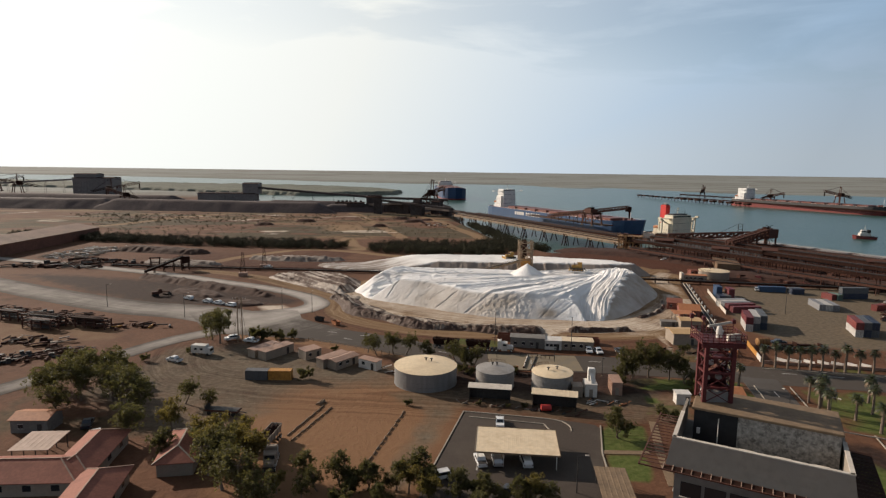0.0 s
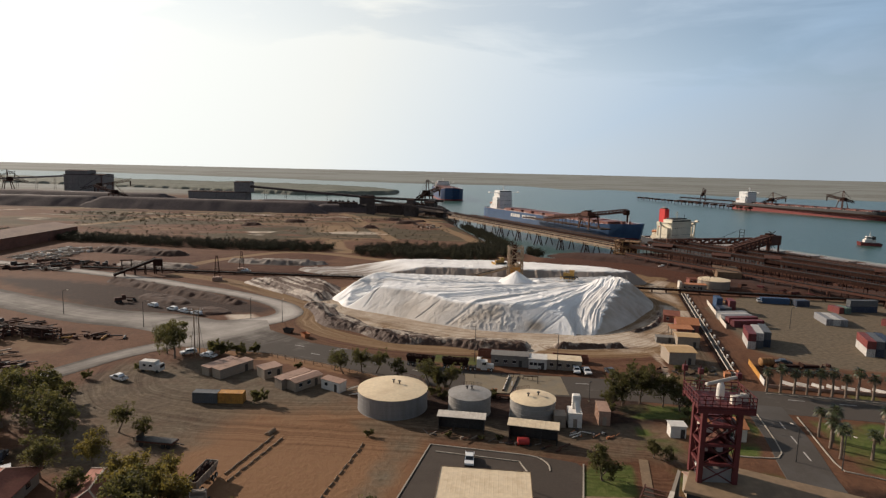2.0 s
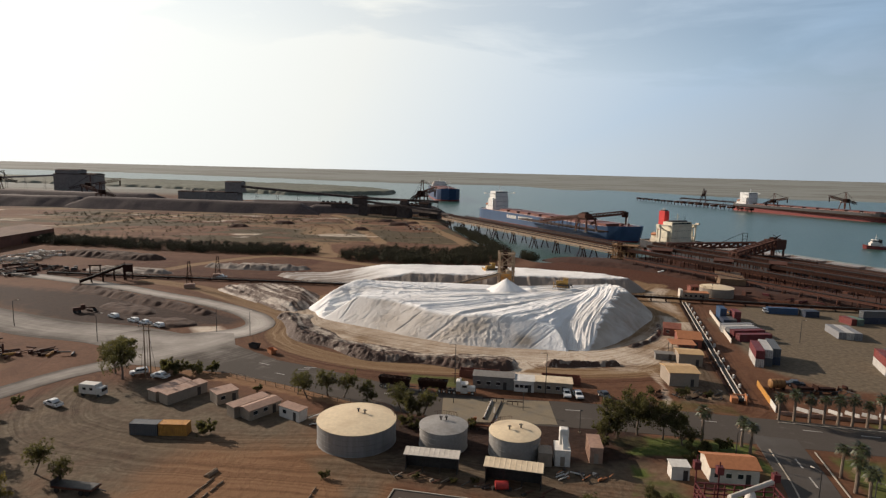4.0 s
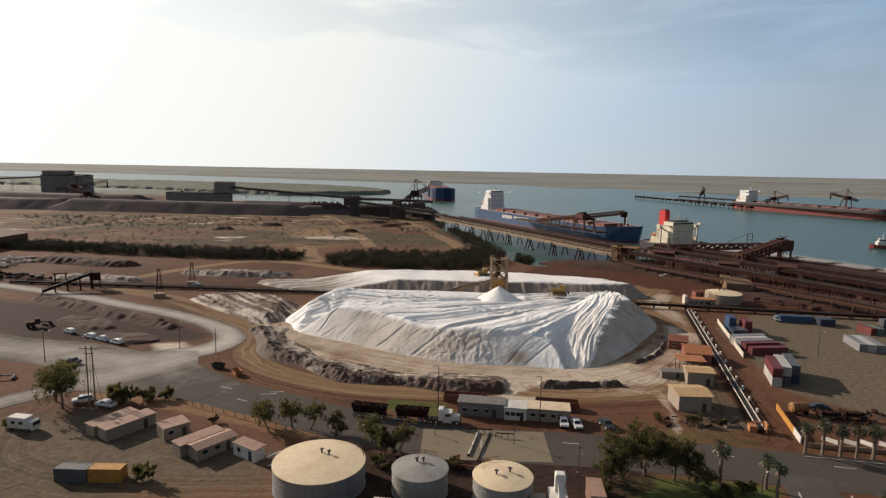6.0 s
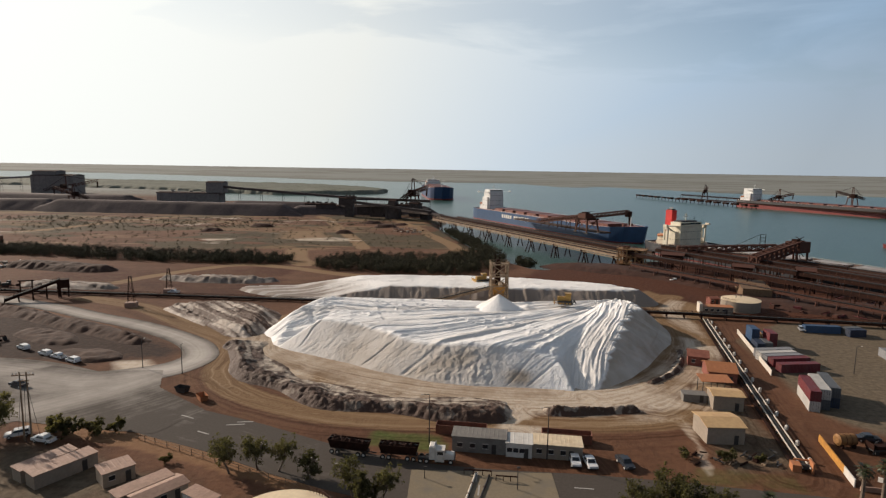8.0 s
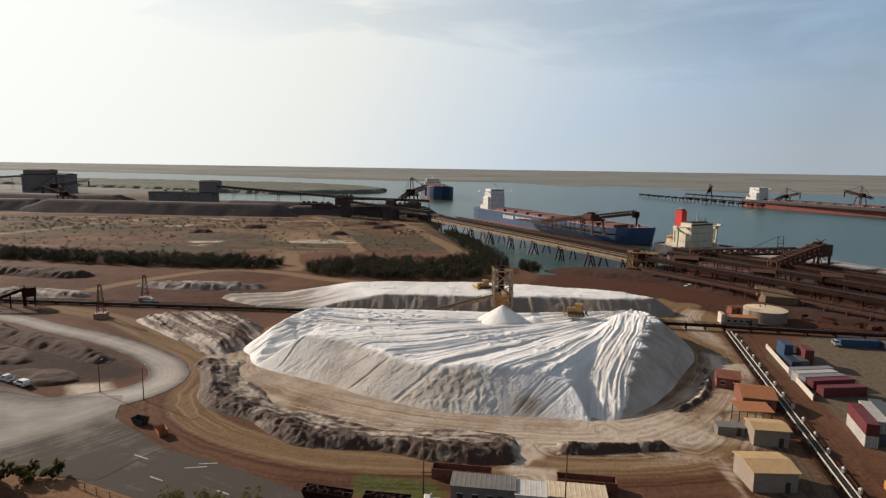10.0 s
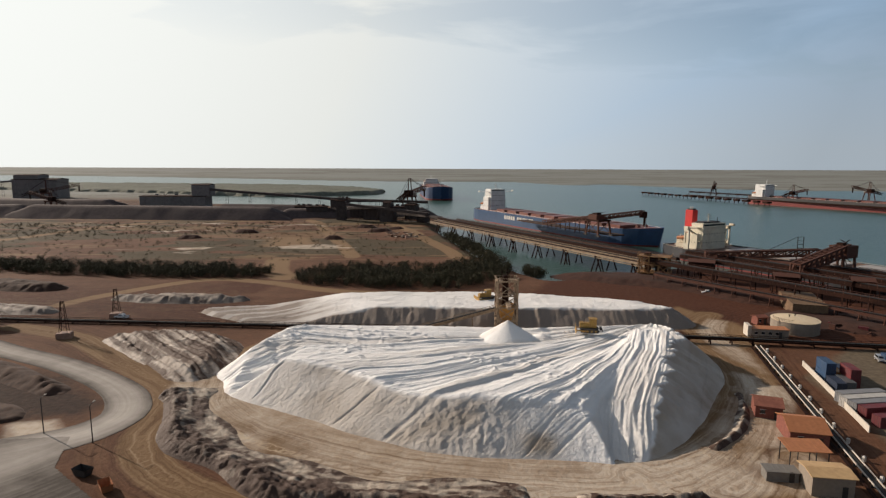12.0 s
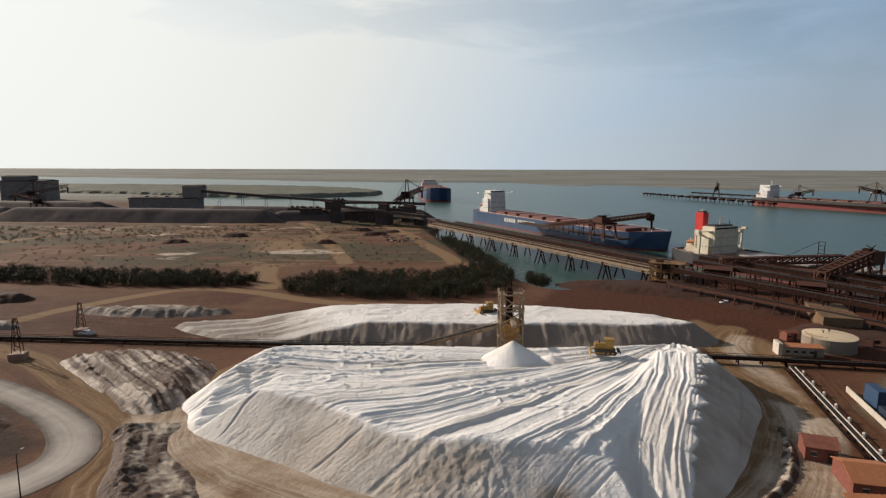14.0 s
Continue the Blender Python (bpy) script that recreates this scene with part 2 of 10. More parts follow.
def mat(name, col, rough=0.8, metal=0.0, var=0.22, grain=2.0, stain=0.15, second=None, bump=0.15, dist=0.05, streak=1.0, rnd=0.0, spec=0.35):
    """A weathered surface: fine grain, large stains towards a second colour, and relief."""
    if name in MATS:
        return MATS[name]
    m = bpy.data.materials.new(name)
    MATS[name] = m
    m.use_nodes = True
    nt = m.node_tree
    bsdf = nt.nodes["Principled BSDF"]
    geo = nt.nodes.new("ShaderNodeNewGeometry")
    mp = nt.nodes.new("ShaderNodeMapping")
    mp.inputs["Scale"].default_value = (1, 1, streak)
    nt.links.new(geo.outputs["Position"], mp.inputs["Vector"])
    fine = nt.nodes.new("ShaderNodeTexNoise")
    fine.inputs["Scale"].default_value, fine.inputs["Detail"].default_value = grain, 6.0
    big = nt.nodes.new("ShaderNodeTexNoise")
    big.inputs["Scale"].default_value, big.inputs["Detail"].default_value, big.inputs["Roughness"].default_value = stain, 5.0, 0.65
    nt.links.new(mp.outputs[0], fine.inputs["Vector"])
    nt.links.new(mp.outputs[0], big.inputs["Vector"])
    lo = tuple(c * (1 - var) for c in col)
    hi = tuple(min(1.0, c * (1 + var)) for c in col)
    mix = nt.nodes.new("ShaderNodeMix")
    mix.data_type = "RGBA"
    mix.inputs[6].default_value, mix.inputs[7].default_value = (*lo, 1), (*hi, 1)
    spread = nt.nodes.new("ShaderNodeMapRange")
    spread.inputs["From Min"].default_value, spread.inputs["From Max"].default_value = 0.3, 0.7
    nt.links.new(fine.outputs["Fac"], spread.inputs["Value"])
    nt.links.new(spread.outputs[0], mix.inputs[0])
    sec = second or tuple(c * 0.62 for c in col)
    mix2 = nt.nodes.new("ShaderNodeMix")
    mix2.data_type = "RGBA"
    cut = nt.nodes.new("ShaderNodeMapRange")
    cut.inputs["From Min"].default_value, cut.inputs["From Max"].default_value = 0.48, 0.72
    nt.links.new(big.outputs["Fac"], cut.inputs["Value"])
    nt.links.new(cut.outputs[0], mix2.inputs[0])
    nt.links.new(mix.outputs[2], mix2.inputs[6])
    mix2.inputs[7].default_value = (*sec, 1)
    last = mix2.outputs[2]
    if rnd:
        info = nt.nodes.new("ShaderNodeObjectInfo")
        hsv = nt.nodes.new("ShaderNodeHueSaturation")
        rr = nt.nodes.new("ShaderNodeMapRange")
        rr.inputs["To Min"].default_value, rr.inputs["To Max"].default_value = 1 - rnd, 1 + rnd
        nt.links.new(info.outputs["Random"], rr.inputs["Value"])
        nt.links.new(rr.outputs[0], hsv.inputs["Value"])
        nt.links.new(last, hsv.inputs["Color"])
        last = hsv.outputs[0]
    nt.links.new(last, bsdf.inputs["Base Color"])
    bsdf.inputs["Roughness"].default_value, bsdf.inputs["Metallic"].default_value = rough, metal
    bsdf.inputs["Specular IOR Level"].default_value = spec
    if bump:
        b = nt.nodes.new("ShaderNodeBump")
        b.inputs["Strength"].default_value, b.inputs["Distance"].default_value = bump, dist
        nt.links.new(fine.outputs["Fac"], b.inputs["Height"])
        nt.links.new(b.outputs[0], bsdf.inputs["Normal"])
    return m


# ---- plan helpers (numpy) ----
def vnoise(x, y, seed=0):
    """Smooth value noise on arrays, 0 to 1."""
    xi, yi = np.floor(x).astype(np.int64), np.floor(y).astype(np.int64)
    fx, fy = x - xi, y - yi
    fx, fy = fx * fx * (3 - 2 * fx), fy * fy * (3 - 2 * fy)

    def rnd(a, b):
        h = (a * 374761393 + b * 668265263 + seed * 974711) & 0x7FFFFFFF
        h = ((h ^ (h >> 13)) * 1274126177) & 0x7FFFFFFF
        return ((h ^ (h >> 16)) & 0xFFFF) / 65535.0

    return (rnd(xi, yi) * (1 - fx) + rnd(xi + 1, yi) * fx) * (1 - fy) + (rnd(xi, yi + 1) * (1 - fx) + rnd(xi + 1, yi + 1) * fx) * fy


def fbm(x, y, seed=0, octaves=4):
    s, a, tot = 0.0, 1.0, 0.0
    for k in range(octaves):
        s = s + a * vnoise(x * 2 ** k + 17.3 * k, y * 2 ** k - 9.1 * k, seed + k)
        tot += a
        a *= 0.5
    return s / tot


def seg_dist(x, y, line, closed=False):
    """Distance from points to a polyline, and the share of the way along it."""
    n = len(line) if closed else len(line) - 1
    best, along = np.full(np.shape(x), 1e9), np.zeros(np.shape(x))
    for i in range(n):
        (ax, ay), (bx, by) = line[i], line[(i + 1) % len(line)]
        dx, dy = bx - ax, by - ay
        t = np.clip(((x - ax) * dx + (y - ay) * dy) / (dx * dx + dy * dy + 1e-9), 0, 1)
        d = np.hypot(x - ax - t * dx, y - ay - t * dy)
        along = np.where(d < best, (i + t) / n, along)
        best = np.minimum(best, d)
    return best, along


def inside(x, y, poly):
    """Signed distance to a closed outline, positive inside."""
    c = np.zeros(np.shape(x), bool)
    for i in range(len(poly)):
        (ax, ay), (bx, by) = poly[i], poly[i - 1]
        if ay == by:
            continue
        c ^= ((ay > y) != (by > y)) & (x < (bx - ax) * (y - ay) / (by - ay) + ax)
    d, _ = seg_dist(x, y, poly, True)
    return np.where(c, d, -d)


def smooth_line(pts, step=2.0, closed=False):
    """A rounded line through the given corners."""
    P = [Vector((*p, 0)) for p in pts]
    n = len(P)
    res = []
    for i in range(n if closed else n - 1):
        if closed:
            p0, p1, p2, p3 = P[i - 1], P[i], P[(i + 1) % n], P[(i + 2) % n]
        else:
            p0, p1, p2, p3 = P[max(i - 1, 0)], P[i], P[i + 1], P[min(i + 2, n - 1)]
        k = max(2, int((p2 - p1).length / step))
        for j in range(k):
            t = j / k
            q = 0.5 * ((2 * p1) + (p2 - p0) * t + (2 * p0 - 5 * p1 + 4 * p2 - p3) * t * t + (3 * p1 - p0 - 3 * p2 + p3) * t ** 3)
            res.append((q.x, q.y))
    if not closed:
        res.append(tuple(pts[-1]))
    return res


def sstep(a, b, x):
    t = np.clip((x - a) / (b - a), 0, 1)
    return t * t * (3 - 2 * t)


def grid_mesh(name, xs, ys, Z, material, attrs=None, keep=None):
    """A sheet over a plan grid, with point attributes; cells where keep is false are left out."""
    nx, ny = len(xs), len(ys)
    X, Y = np.meshgrid(xs, ys)
    co = np.stack([X, Y, Z], -1).reshape(-1, 3).astype(np.float32)
    idx = np.arange(nx * ny).reshape(ny, nx)
    quads = np.stack([idx[:-1, :-1], idx[:-1, 1:], idx[1:, 1:], idx[1:, :-1]], -1)
    if keep is not None:
        k = keep[:-1, :-1] | keep[:-1, 1:] | keep[1:, 1:] | keep[1:, :-1]
        quads = quads[k]
    quads = quads.reshape(-1, 4)
    used = np.unique(quads)
    remap = np.full(nx * ny, -1, np.int64)
    remap[used] = np.arange(len(used))
    co, quads = co[used], remap[quads]
    me = bpy.data.meshes.new(name)
    me.vertices.add(len(co))
    me.vertices.foreach_set("co", co.ravel())
    me.loops.add(quads.size)
    me.loops.foreach_set("vertex_index", quads.ravel().astype(np.int32))
    me.polygons.add(len(quads))
    me.polygons.foreach_set("loop_start", (np.arange(len(quads)) * 4).astype(np.int32))
    me.polygons.foreach_set("use_smooth", np.ones(len(quads), bool))
    me.materials.append(material)
    me.update(calc_edges=True)
    for key, (a, b, c) in (attrs or {}).items():
        at = me.attributes.new(key, "FLOAT_COLOR", "POINT")
        data = np.stack([a.ravel()[used], b.ravel()[used], c.ravel()[used], np.ones(len(used))], -1).astype(np.float32)
        at.data.foreach_set("color", data.ravel())
    return new(name, me)


# ---- plan of the place ----
MAIN_ROAD = [(-66, 212), (-44, 200), (-24, 191), (-7, 182), (10, 175), (28, 171.5), (50, 169.5), (75, 165.5), (100, 161), (140, 154), (220, 140), (420, 105)]
WEST_ROAD = [(-900, 520), (-420, 370), (-260, 300), (-205, 272), (-161, 249), (-125, 233), (-95, 226), (-70, 214)]
SOUTH_WEST_ROAD = [(-72, 206), (-88, 190), (-98, 172), (-107, 155), (-116, 138), (-130, 110), (-150, 60), (-190, -60)]
HAUL_ROAD = [(-330, 372), (-200, 326), (-140, 303), (-110, 287.5), (-88, 276.5), (-69, 264), (-58, 254), (-52.7, 244), (-53.6, 236.5), (-58, 230.5), (-66, 225.5), (-78, 219.5)]
SOUTH_ROAD = [(89, 160), (84.5, 140), (80, 125), (75, 104), (70, 80), (64, 40), (55, -60)]
RING_TRACK = [(-130, 316), (-100, 303), (-76, 282), (-56, 265), (-47.5, 256), (-44, 243), (-43, 232), (-37, 221), (-25, 211), (-5, 202), (17, 199.5), (45, 199.5), (75, 203), (92, 222)]
PILE_TRACK = [(-44, 268), (-38, 248), (-26, 234.5), (-8, 223.5), (12, 215.5), (35, 211.5), (58, 211.5), (76, 221), (92, 238), (104, 258), (110, 280), (110, 300), (113, 318), (125, 335)]
YARD_TRACK = [(4, 150), (-20, 147), (-45, 147), (-70, 155), (-80, 170), (-82, 185)]
LOT_TRACK = [(-45, 146), (-11, 142), (8, 139), (29, 132), (50, 128)]
SALT_BASE = [(-37, 263), (-34, 256), (-28, 250.5), (-20, 246), (-7.3, 238.6), (-1.2, 234.1), (4.2, 230.9), (11.7, 227.6), (18.7, 224.5), (28.9, 222.4), (36.7, 222), (45.6, 221.3), (51.3, 220.6), (59, 219.8), (68, 224.8), (78, 235.2), (92, 256), (98, 265), (102, 280), (100, 294), (92, 300), (60, 302), (20, 303), (-15, 302), (-30, 296), (-38, 283), (-41, 269)]
BACK_BASE = [(-72, 337), (-52, 322), (-30, 315.5), (20, 314), (70, 313), (106, 314), (114, 325), (102, 339), (80, 349), (40, 357), (-10, 356), (-45, 348), (-66, 343)]
WATER = [(-4800, 2350), (-2400, 2150), (-1400, 1950), (-800, 1690), (-500, 1480), (-440, 1240), (-370, 1030), (-300, 960), (-120, 900), (-10, 880), (12, 800), (20, 660), (34, 570), (50, 492), (62, 458), (70, 432), (80, 414), (102, 424), (125, 436), (150, 452), (192, 440), (238, 370), (290, 265), (345, 140), (420, -20), (560, -300), (1400, -1400), (4800, -3000),
         (4800, 300), (2300, 1300), (1082, 1476), (757, 1552), (491, 1900), (430, 1790), (380, 1800), (250, 2080), (-100, 2080), (-460, 2200), (-630, 2320), (-1470, 2650), (-4800, 3400)]
ISLAND = [(-95, 1310), (-160, 1240), (-267, 1195), (-428, 1235), (-900, 1370), (-1600, 1560), (-1500, 1800), (-900, 1700), (-480, 1650), (-250, 1560), (-130, 1430)]


def coast(x, y):
    """Metres inland, negative on the water."""
    wob = (fbm(x * 0.02, y * 0.02, 3) - 0.5) * np.clip((y - 500) * 0.15, 4, 70)
    far = np.maximum(0, inside(x, y, ISLAND)) - np.maximum(0, -inside(x, y, ISLAND))
    return np.maximum(-inside(x, y, WATER), far) + wob


def spaced(lo, core0, core1, hi, step, grow=1.06):
    xs = list(np.arange(core0, core1 + 0.01, step))
    s, v = step, core1
    while v < hi:
        s *= grow
        v += s
        xs.append(min(v, hi))
    s, v = step, core0
    left = []
    while v > lo:
        s *= grow
        v -= s
        left.append(max(v, lo))
    return np.array(left[::-1] + xs)


gx = spaced(-4600, -150, 200, 4600, 1.5, 1.035)
gy = spaced(-900, 70, 470, 4700, 1.5, 1.03)
GX, GY = np.meshgrid(gx, gy)
shore = coast(GX, GY)
radius = np.hypot(GX, GY)
land_z = np.where(GY > 1000, -2.8, 0.0)
land_z = land_z + np.clip(fbm(GX * 0.02, GY * 0.02, 8) - 0.55, 0, 1) * 6 * sstep(420, 520, GY) * (GY < 1000)
GZ = np.where(shore > 0, SEA + (land_z - SEA) * sstep(-4, 14, shore), SEA - 0.2 + np.maximum(shore * 0.25, -4))
GZ = np.where((shore <= 14) & (shore > -20), SEA - 1.2 + (land_z - SEA + 1.2) * sstep(-4, 14, shore), GZ)
GZ = GZ + 13.0 * sstep(2900, 4650, radius) * sstep(0, 60, shore)


def near_line(line, half, soft):
    d, _ = seg_dist(GX, GY, smooth_line(line, 6.0))
    return 1 - sstep(half, half + soft, d)


def in_patch(poly, soft):
    return sstep(-soft, soft, inside(GX, GY, poly))


# soils: pale trodden earth, salt dust, dry scrub / dark ground, grey gravel, watered lawn
tan = np.maximum.reduce([near_line(RING_TRACK, 3.2, 2.0), near_line(PILE_TRACK, 3.2, 3.5), 0.2 * near_line(YARD_TRACK, 3.0, 5.0), 0.22 * near_line(LOT_TRACK, 2.5, 4.0)])
tan = np.maximum(tan, 0.42 * in_patch([(-190, 236), (-120, 206), (-104, 196), (-112, 168), (-150, 160), (-220, 200)], 5) * (0.6 + 0.4 * sstep(0.4, 0.6, fbm(GX * 0.06, GY * 0.06, 28))))
tan = np.maximum(tan, 0.9 * in_patch([(104, 336), (108, 308), (104, 288), (108, 262), (112, 262), (120, 292), (130, 304), (130, 322), (118, 348)], 4))
tan = np.maximum(tan, 0.95 * sstep(-9, -6, inside(GX, GY, SALT_BASE)))
tan = np.maximum(tan, 0.9 * near_line([(-58, 408), (-68, 428), (-76, 462)], 5, 4))
tan = np.maximum(tan, near_line([(-110, 700), (-94, 667), (-69, 592), (-45, 516), (-33, 471)], 3.5, 3))
tan = np.maximum(tan, near_line([(-35, 712), (-25, 677), (5, 575), (26, 504), (32, 471)], 3.5, 3))
tan = np.maximum(tan, 0.9 * near_line([(-310, 540), (-300, 559), (-279, 640), (-250, 680)], 4, 4))
tan = np.maximum(tan, 0.8 * near_line([(-134, 348), (-125, 367), (-97, 400), (-67, 397), (-20, 374), (60, 364)], 2.5, 3))
tan = np.maximum(tan, 0.8 * in_patch([(-111, 575), (-105, 517), (-60, 517), (-81, 575)], 12))
tan = np.maximum(tan, 0.2 * in_patch([(-105, 318), (-60, 345), (-56, 395), (-140, 400), (-230, 400), (-230, 345), (-140, 320)], 14))
plain = sstep(440, 475, GY) * (GY < 720) * (shore > 16)
tan = np.maximum(tan, plain * np.maximum(0.4 * sstep(0.52, 0.66, fbm(GX * 0.008, GY * 0.035, 21)), 0.55 * sstep(0.62, 0.68, fbm(GX * 0.012, GY * 0.075, 22))))
salt = np.maximum.reduce([
    0.6 * near_line(PILE_TRACK, 5.5, 4.0) * (GY < 262) * (0.6 + 0.4 * sstep(0.4, 0.6, fbm(GX * 0.1, GY * 0.1, 26))),
    0.55 * in_patch([(-50, 262), (-42, 270), (-35, 262), (-36, 250), (-44, 250)], 3),
    0.95 * in_patch([(48, 222), (66, 226), (74, 219), (66, 211), (50, 212)], 2.5),
    0.4 * in_patch([(84, 206), (80, 214), (92, 226), (98, 222), (94, 210)], 3),
    0.7 * in_patch([(56, 208), (60, 217), (75, 222), (84, 214), (82, 209), (70, 207)], 3),
    0.35 * in_patch([(60, 200), (60, 207), (82, 207), (80, 201)], 4),
    0.5 * near_line([(72, 178), (75, 190), (76, 201)], 0.4, 1.2)])
salt = np.maximum(salt, np.maximum.reduce([
    0.55 * in_patch(SALT_BASE, 5),
    0.55 * sstep(-11, -7, inside(GX, GY, SALT_BASE)) * (GY < 262) * (GX < 62),
    0.6 * in_patch(BACK_BASE, 5),
    0.8 * in_patch([(-68, 228), (-62, 235), (-66, 240), (-76, 237)], 3),
    0.8 * in_patch([(96, 246), (104, 252), (108, 268), (103, 272)], 2.5),
    0.8 * in_patch([(-110, 357), (-79, 362), (-85, 371), (-99, 370)], 3),
    0.9 * in_patch([(28, 206), (30, 216), (52, 214.5), (60, 213), (58, 204)], 3)]))
salt = np.maximum(salt, np.maximum.reduce([
    0.7 * in_patch([(-42, 262), (-34, 244), (-22, 234), (-24, 231), (-38, 242), (-46, 258)], 2.5),
    0.6 * in_patch([(112, 268), (107, 290), (110, 312), (122, 330), (128, 326), (118, 308), (116, 284)], 3),
    0.55 * sstep(0.66, 0.74, fbm(GX * 0.015, GY * 0.06, 31)) * sstep(440, 480, GY) * (GY < 900),
    0.8 * in_patch([(31, 205), (42, 205), (44, 188), (34, 188)], 2.5) * sstep(0.35, 0.55, fbm(GX * 0.25, GY * 0.25, 27))]))
lot = 0.95 * in_patch([(118, 322), (130, 300), (240, 270), (260, 300), (160, 440), (80, 412), (60, 366), (104, 350)], 6)
lot = np.maximum(lot, 0.8 * in_patch([(-230, 318), (-110, 318), (-76, 312), (-60, 330), (-56, 400), (-150, 402), (-240, 402)], 8) * (0.55 + 0.45 * sstep(0.4, 0.6, fbm(GX * 0.03, GY * 0.06, 24))))
lot = np.maximum(lot, 0.85 * in_patch([(-95, 332), (-70, 322), (-58, 338), (-66, 350), (-92, 346)], 5))
bare = np.maximum.reduce([0.3 * in_patch([(-58, 236), (-48, 232), (-40, 218), (-26, 206), (-6, 196), (-10, 190), (-34, 202), (-50, 218)], 4), 0.9 * near_line([(-70, 196), (-44, 188.5), (-20, 179), (-4, 172)], 2.2, 1.5), 0.95 * in_patch([(-40, 155), (-4, 158), (5, 135), (-2, 108), (-8, 90), (-38, 95), (-50, 120)], 8)])
scrub = 0.95 * sstep(0.4, 0.56, fbm(GX * 0.014, GY * 0.035, 41)) * sstep(440, 480, GY) * (GY < 900)
scrub = np.maximum(scrub, 0.34 * sstep(0.4, 0.55, fbm(GX * 0.003, GY * 0.012, 47)) * (GY > 1000))
scrub = np.maximum(scrub, 0.7 * sstep(0.5, 0.62, fbm(GX * 0.05, GY * 0.05, 43)) * in_patch([(-110, 120), (-90, 190), (-60, 190), (-50, 120)], 10))
dark = np.maximum.reduce([
    0.7 * in_patch([(64, 78), (72, 124), (92, 120), (96, 112), (90, 78)], 3),
    0.6 * in_patch([(-92, 142), (-44, 138), (-30, 150), (-14, 164), (-30, 176), (-60, 188), (-84, 182)], 10),
    0.6 * in_patch([(20, 40), (66, 60), (70, 100), (48, 112), (44, 96), (28, 88)], 4),
    0.75 * in_patch([(-14, 146), (-10, 168), (60, 166), (60, 146), (30, 136)], 4)])
dark = np.maximum(dark, np.maximum.reduce([
    # ore yard: ore stain, plus the conveyors' shade painted into the ground
    0.85 * in_patch([(118, 372), (150, 330), (250, 255), (330, 200), (345, 215), (240, 400), (160, 450), (120, 420)], 10),
    # far ore ground, kept weak so the haze shows as a paler colour
    0.4 * in_patch([(-900, 660), (-380, 668), (-100, 690), (0, 720), (-20, 860), (-300, 930), (-900, 1180)], 30),
    0.8 * in_patch([(-120, 236), (-62, 240), (-60, 250), (-80, 266), (-130, 286), (-190, 300), (-220, 300)], 8)]))
dark = np.maximum(dark, np.maximum.reduce([
    0.6 * in_patch([(-60, 286), (-48, 262), (-38, 262), (-41, 284), (-46, 300), (-54, 302)], 3) * (0.4 + 0.6 * sstep(0.45, 0.6, fbm(GX * 0.2, GY * 0.2, 25))),
    0.75 * in_patch([(-47, 252), (-40, 230), (-26, 219), (0, 209), (0, 214), (-22, 229), (-34, 246)], 2)]))
gravel = np.maximum.reduce([
    0.6 * in_patch([(96, 216), (118, 290), (112, 292), (104, 262), (84, 214)], 4),
    0.95 * in_patch([(112, 205), (122, 268), (150, 292), (240, 285), (260, 200), (200, 180), (125, 190)], 4),
    0.62 * in_patch([(-92, 142), (-60, 118), (-46, 118), (-36, 148), (-6, 150), (-14, 166), (-60, 186), (-84, 182)], 8),
    0.55 * in_patch([(-10, 140), (30, 130), (58, 128), (62, 148), (30, 146), (4, 150), (-12, 158)], 4),
    0.6 * in_patch([(-8, 92), (-3, 112), (5, 140), (-4, 146), (-14, 146), (-4, 132), (-10, 108)], 3),
    0.6 * in_patch([(76, 178), (78, 212), (96, 212), (92, 180)], 3)])
# land across the harbour, where a pale grey colour stands in for haze
hazed_land = sstep(950, 1250, GY)
lawn = np.maximum.reduce([
    in_patch([(33, 104), (33.5, 113.6), (41.5, 113.4), (40, 103)], 0.8),
    in_patch([(33.5, 116), (36.5, 127), (46, 127.5), (43.5, 116)], 0.8),
    0.9 * in_patch([(49, 134), (53, 148), (66, 149), (64, 133)], 1.2) * (0.25 + 0.75 * sstep(0.42, 0.58, fbm(GX * 0.13, GY * 0.13, 65)))])
lawn = np.maximum(lawn, np.maximum.reduce([
    0.9 * in_patch([(48, 150), (52, 160), (82, 156), (82, 148), (74, 132), (68, 133), (66, 150)], 1.5) * (0.3 + 0.7 * sstep(0.4, 0.58, fbm(GX * 0.12, GY * 0.12, 67))),
    0.75 * in_patch([(92, 128), (96, 151), (112, 150), (128, 142), (126, 118), (104, 118)], 2) * (0.55 + 0.45 * sstep(0.4, 0.6, fbm(GX * 0.2, GY * 0.2, 61))),
    0.7 * in_patch([(4, 188), (18, 185), (22, 187.5), (20, 193), (5, 195)], 1.5)]))
lawn = np.maximum(lawn, np.maximum.reduce([
    0.6 * in_patch([(94, 168), (96, 172), (200, 158), (200, 152)], 1.5) * sstep(0.4, 0.55, fbm(GX * 0.15, GY * 0.15, 63)),
    0.85 * in_patch([(44, 62), (47, 104), (52, 128), (66, 126), (84, 122), (90, 96), (84, 62)], 3) * (0.35 + 0.65 * sstep(0.38, 0.58, fbm(GX * 0.1, GY * 0.1, 62))),
    0.35 * in_patch([(66, 174), (70, 181), (88, 178), (89, 171)], 1.5)]))

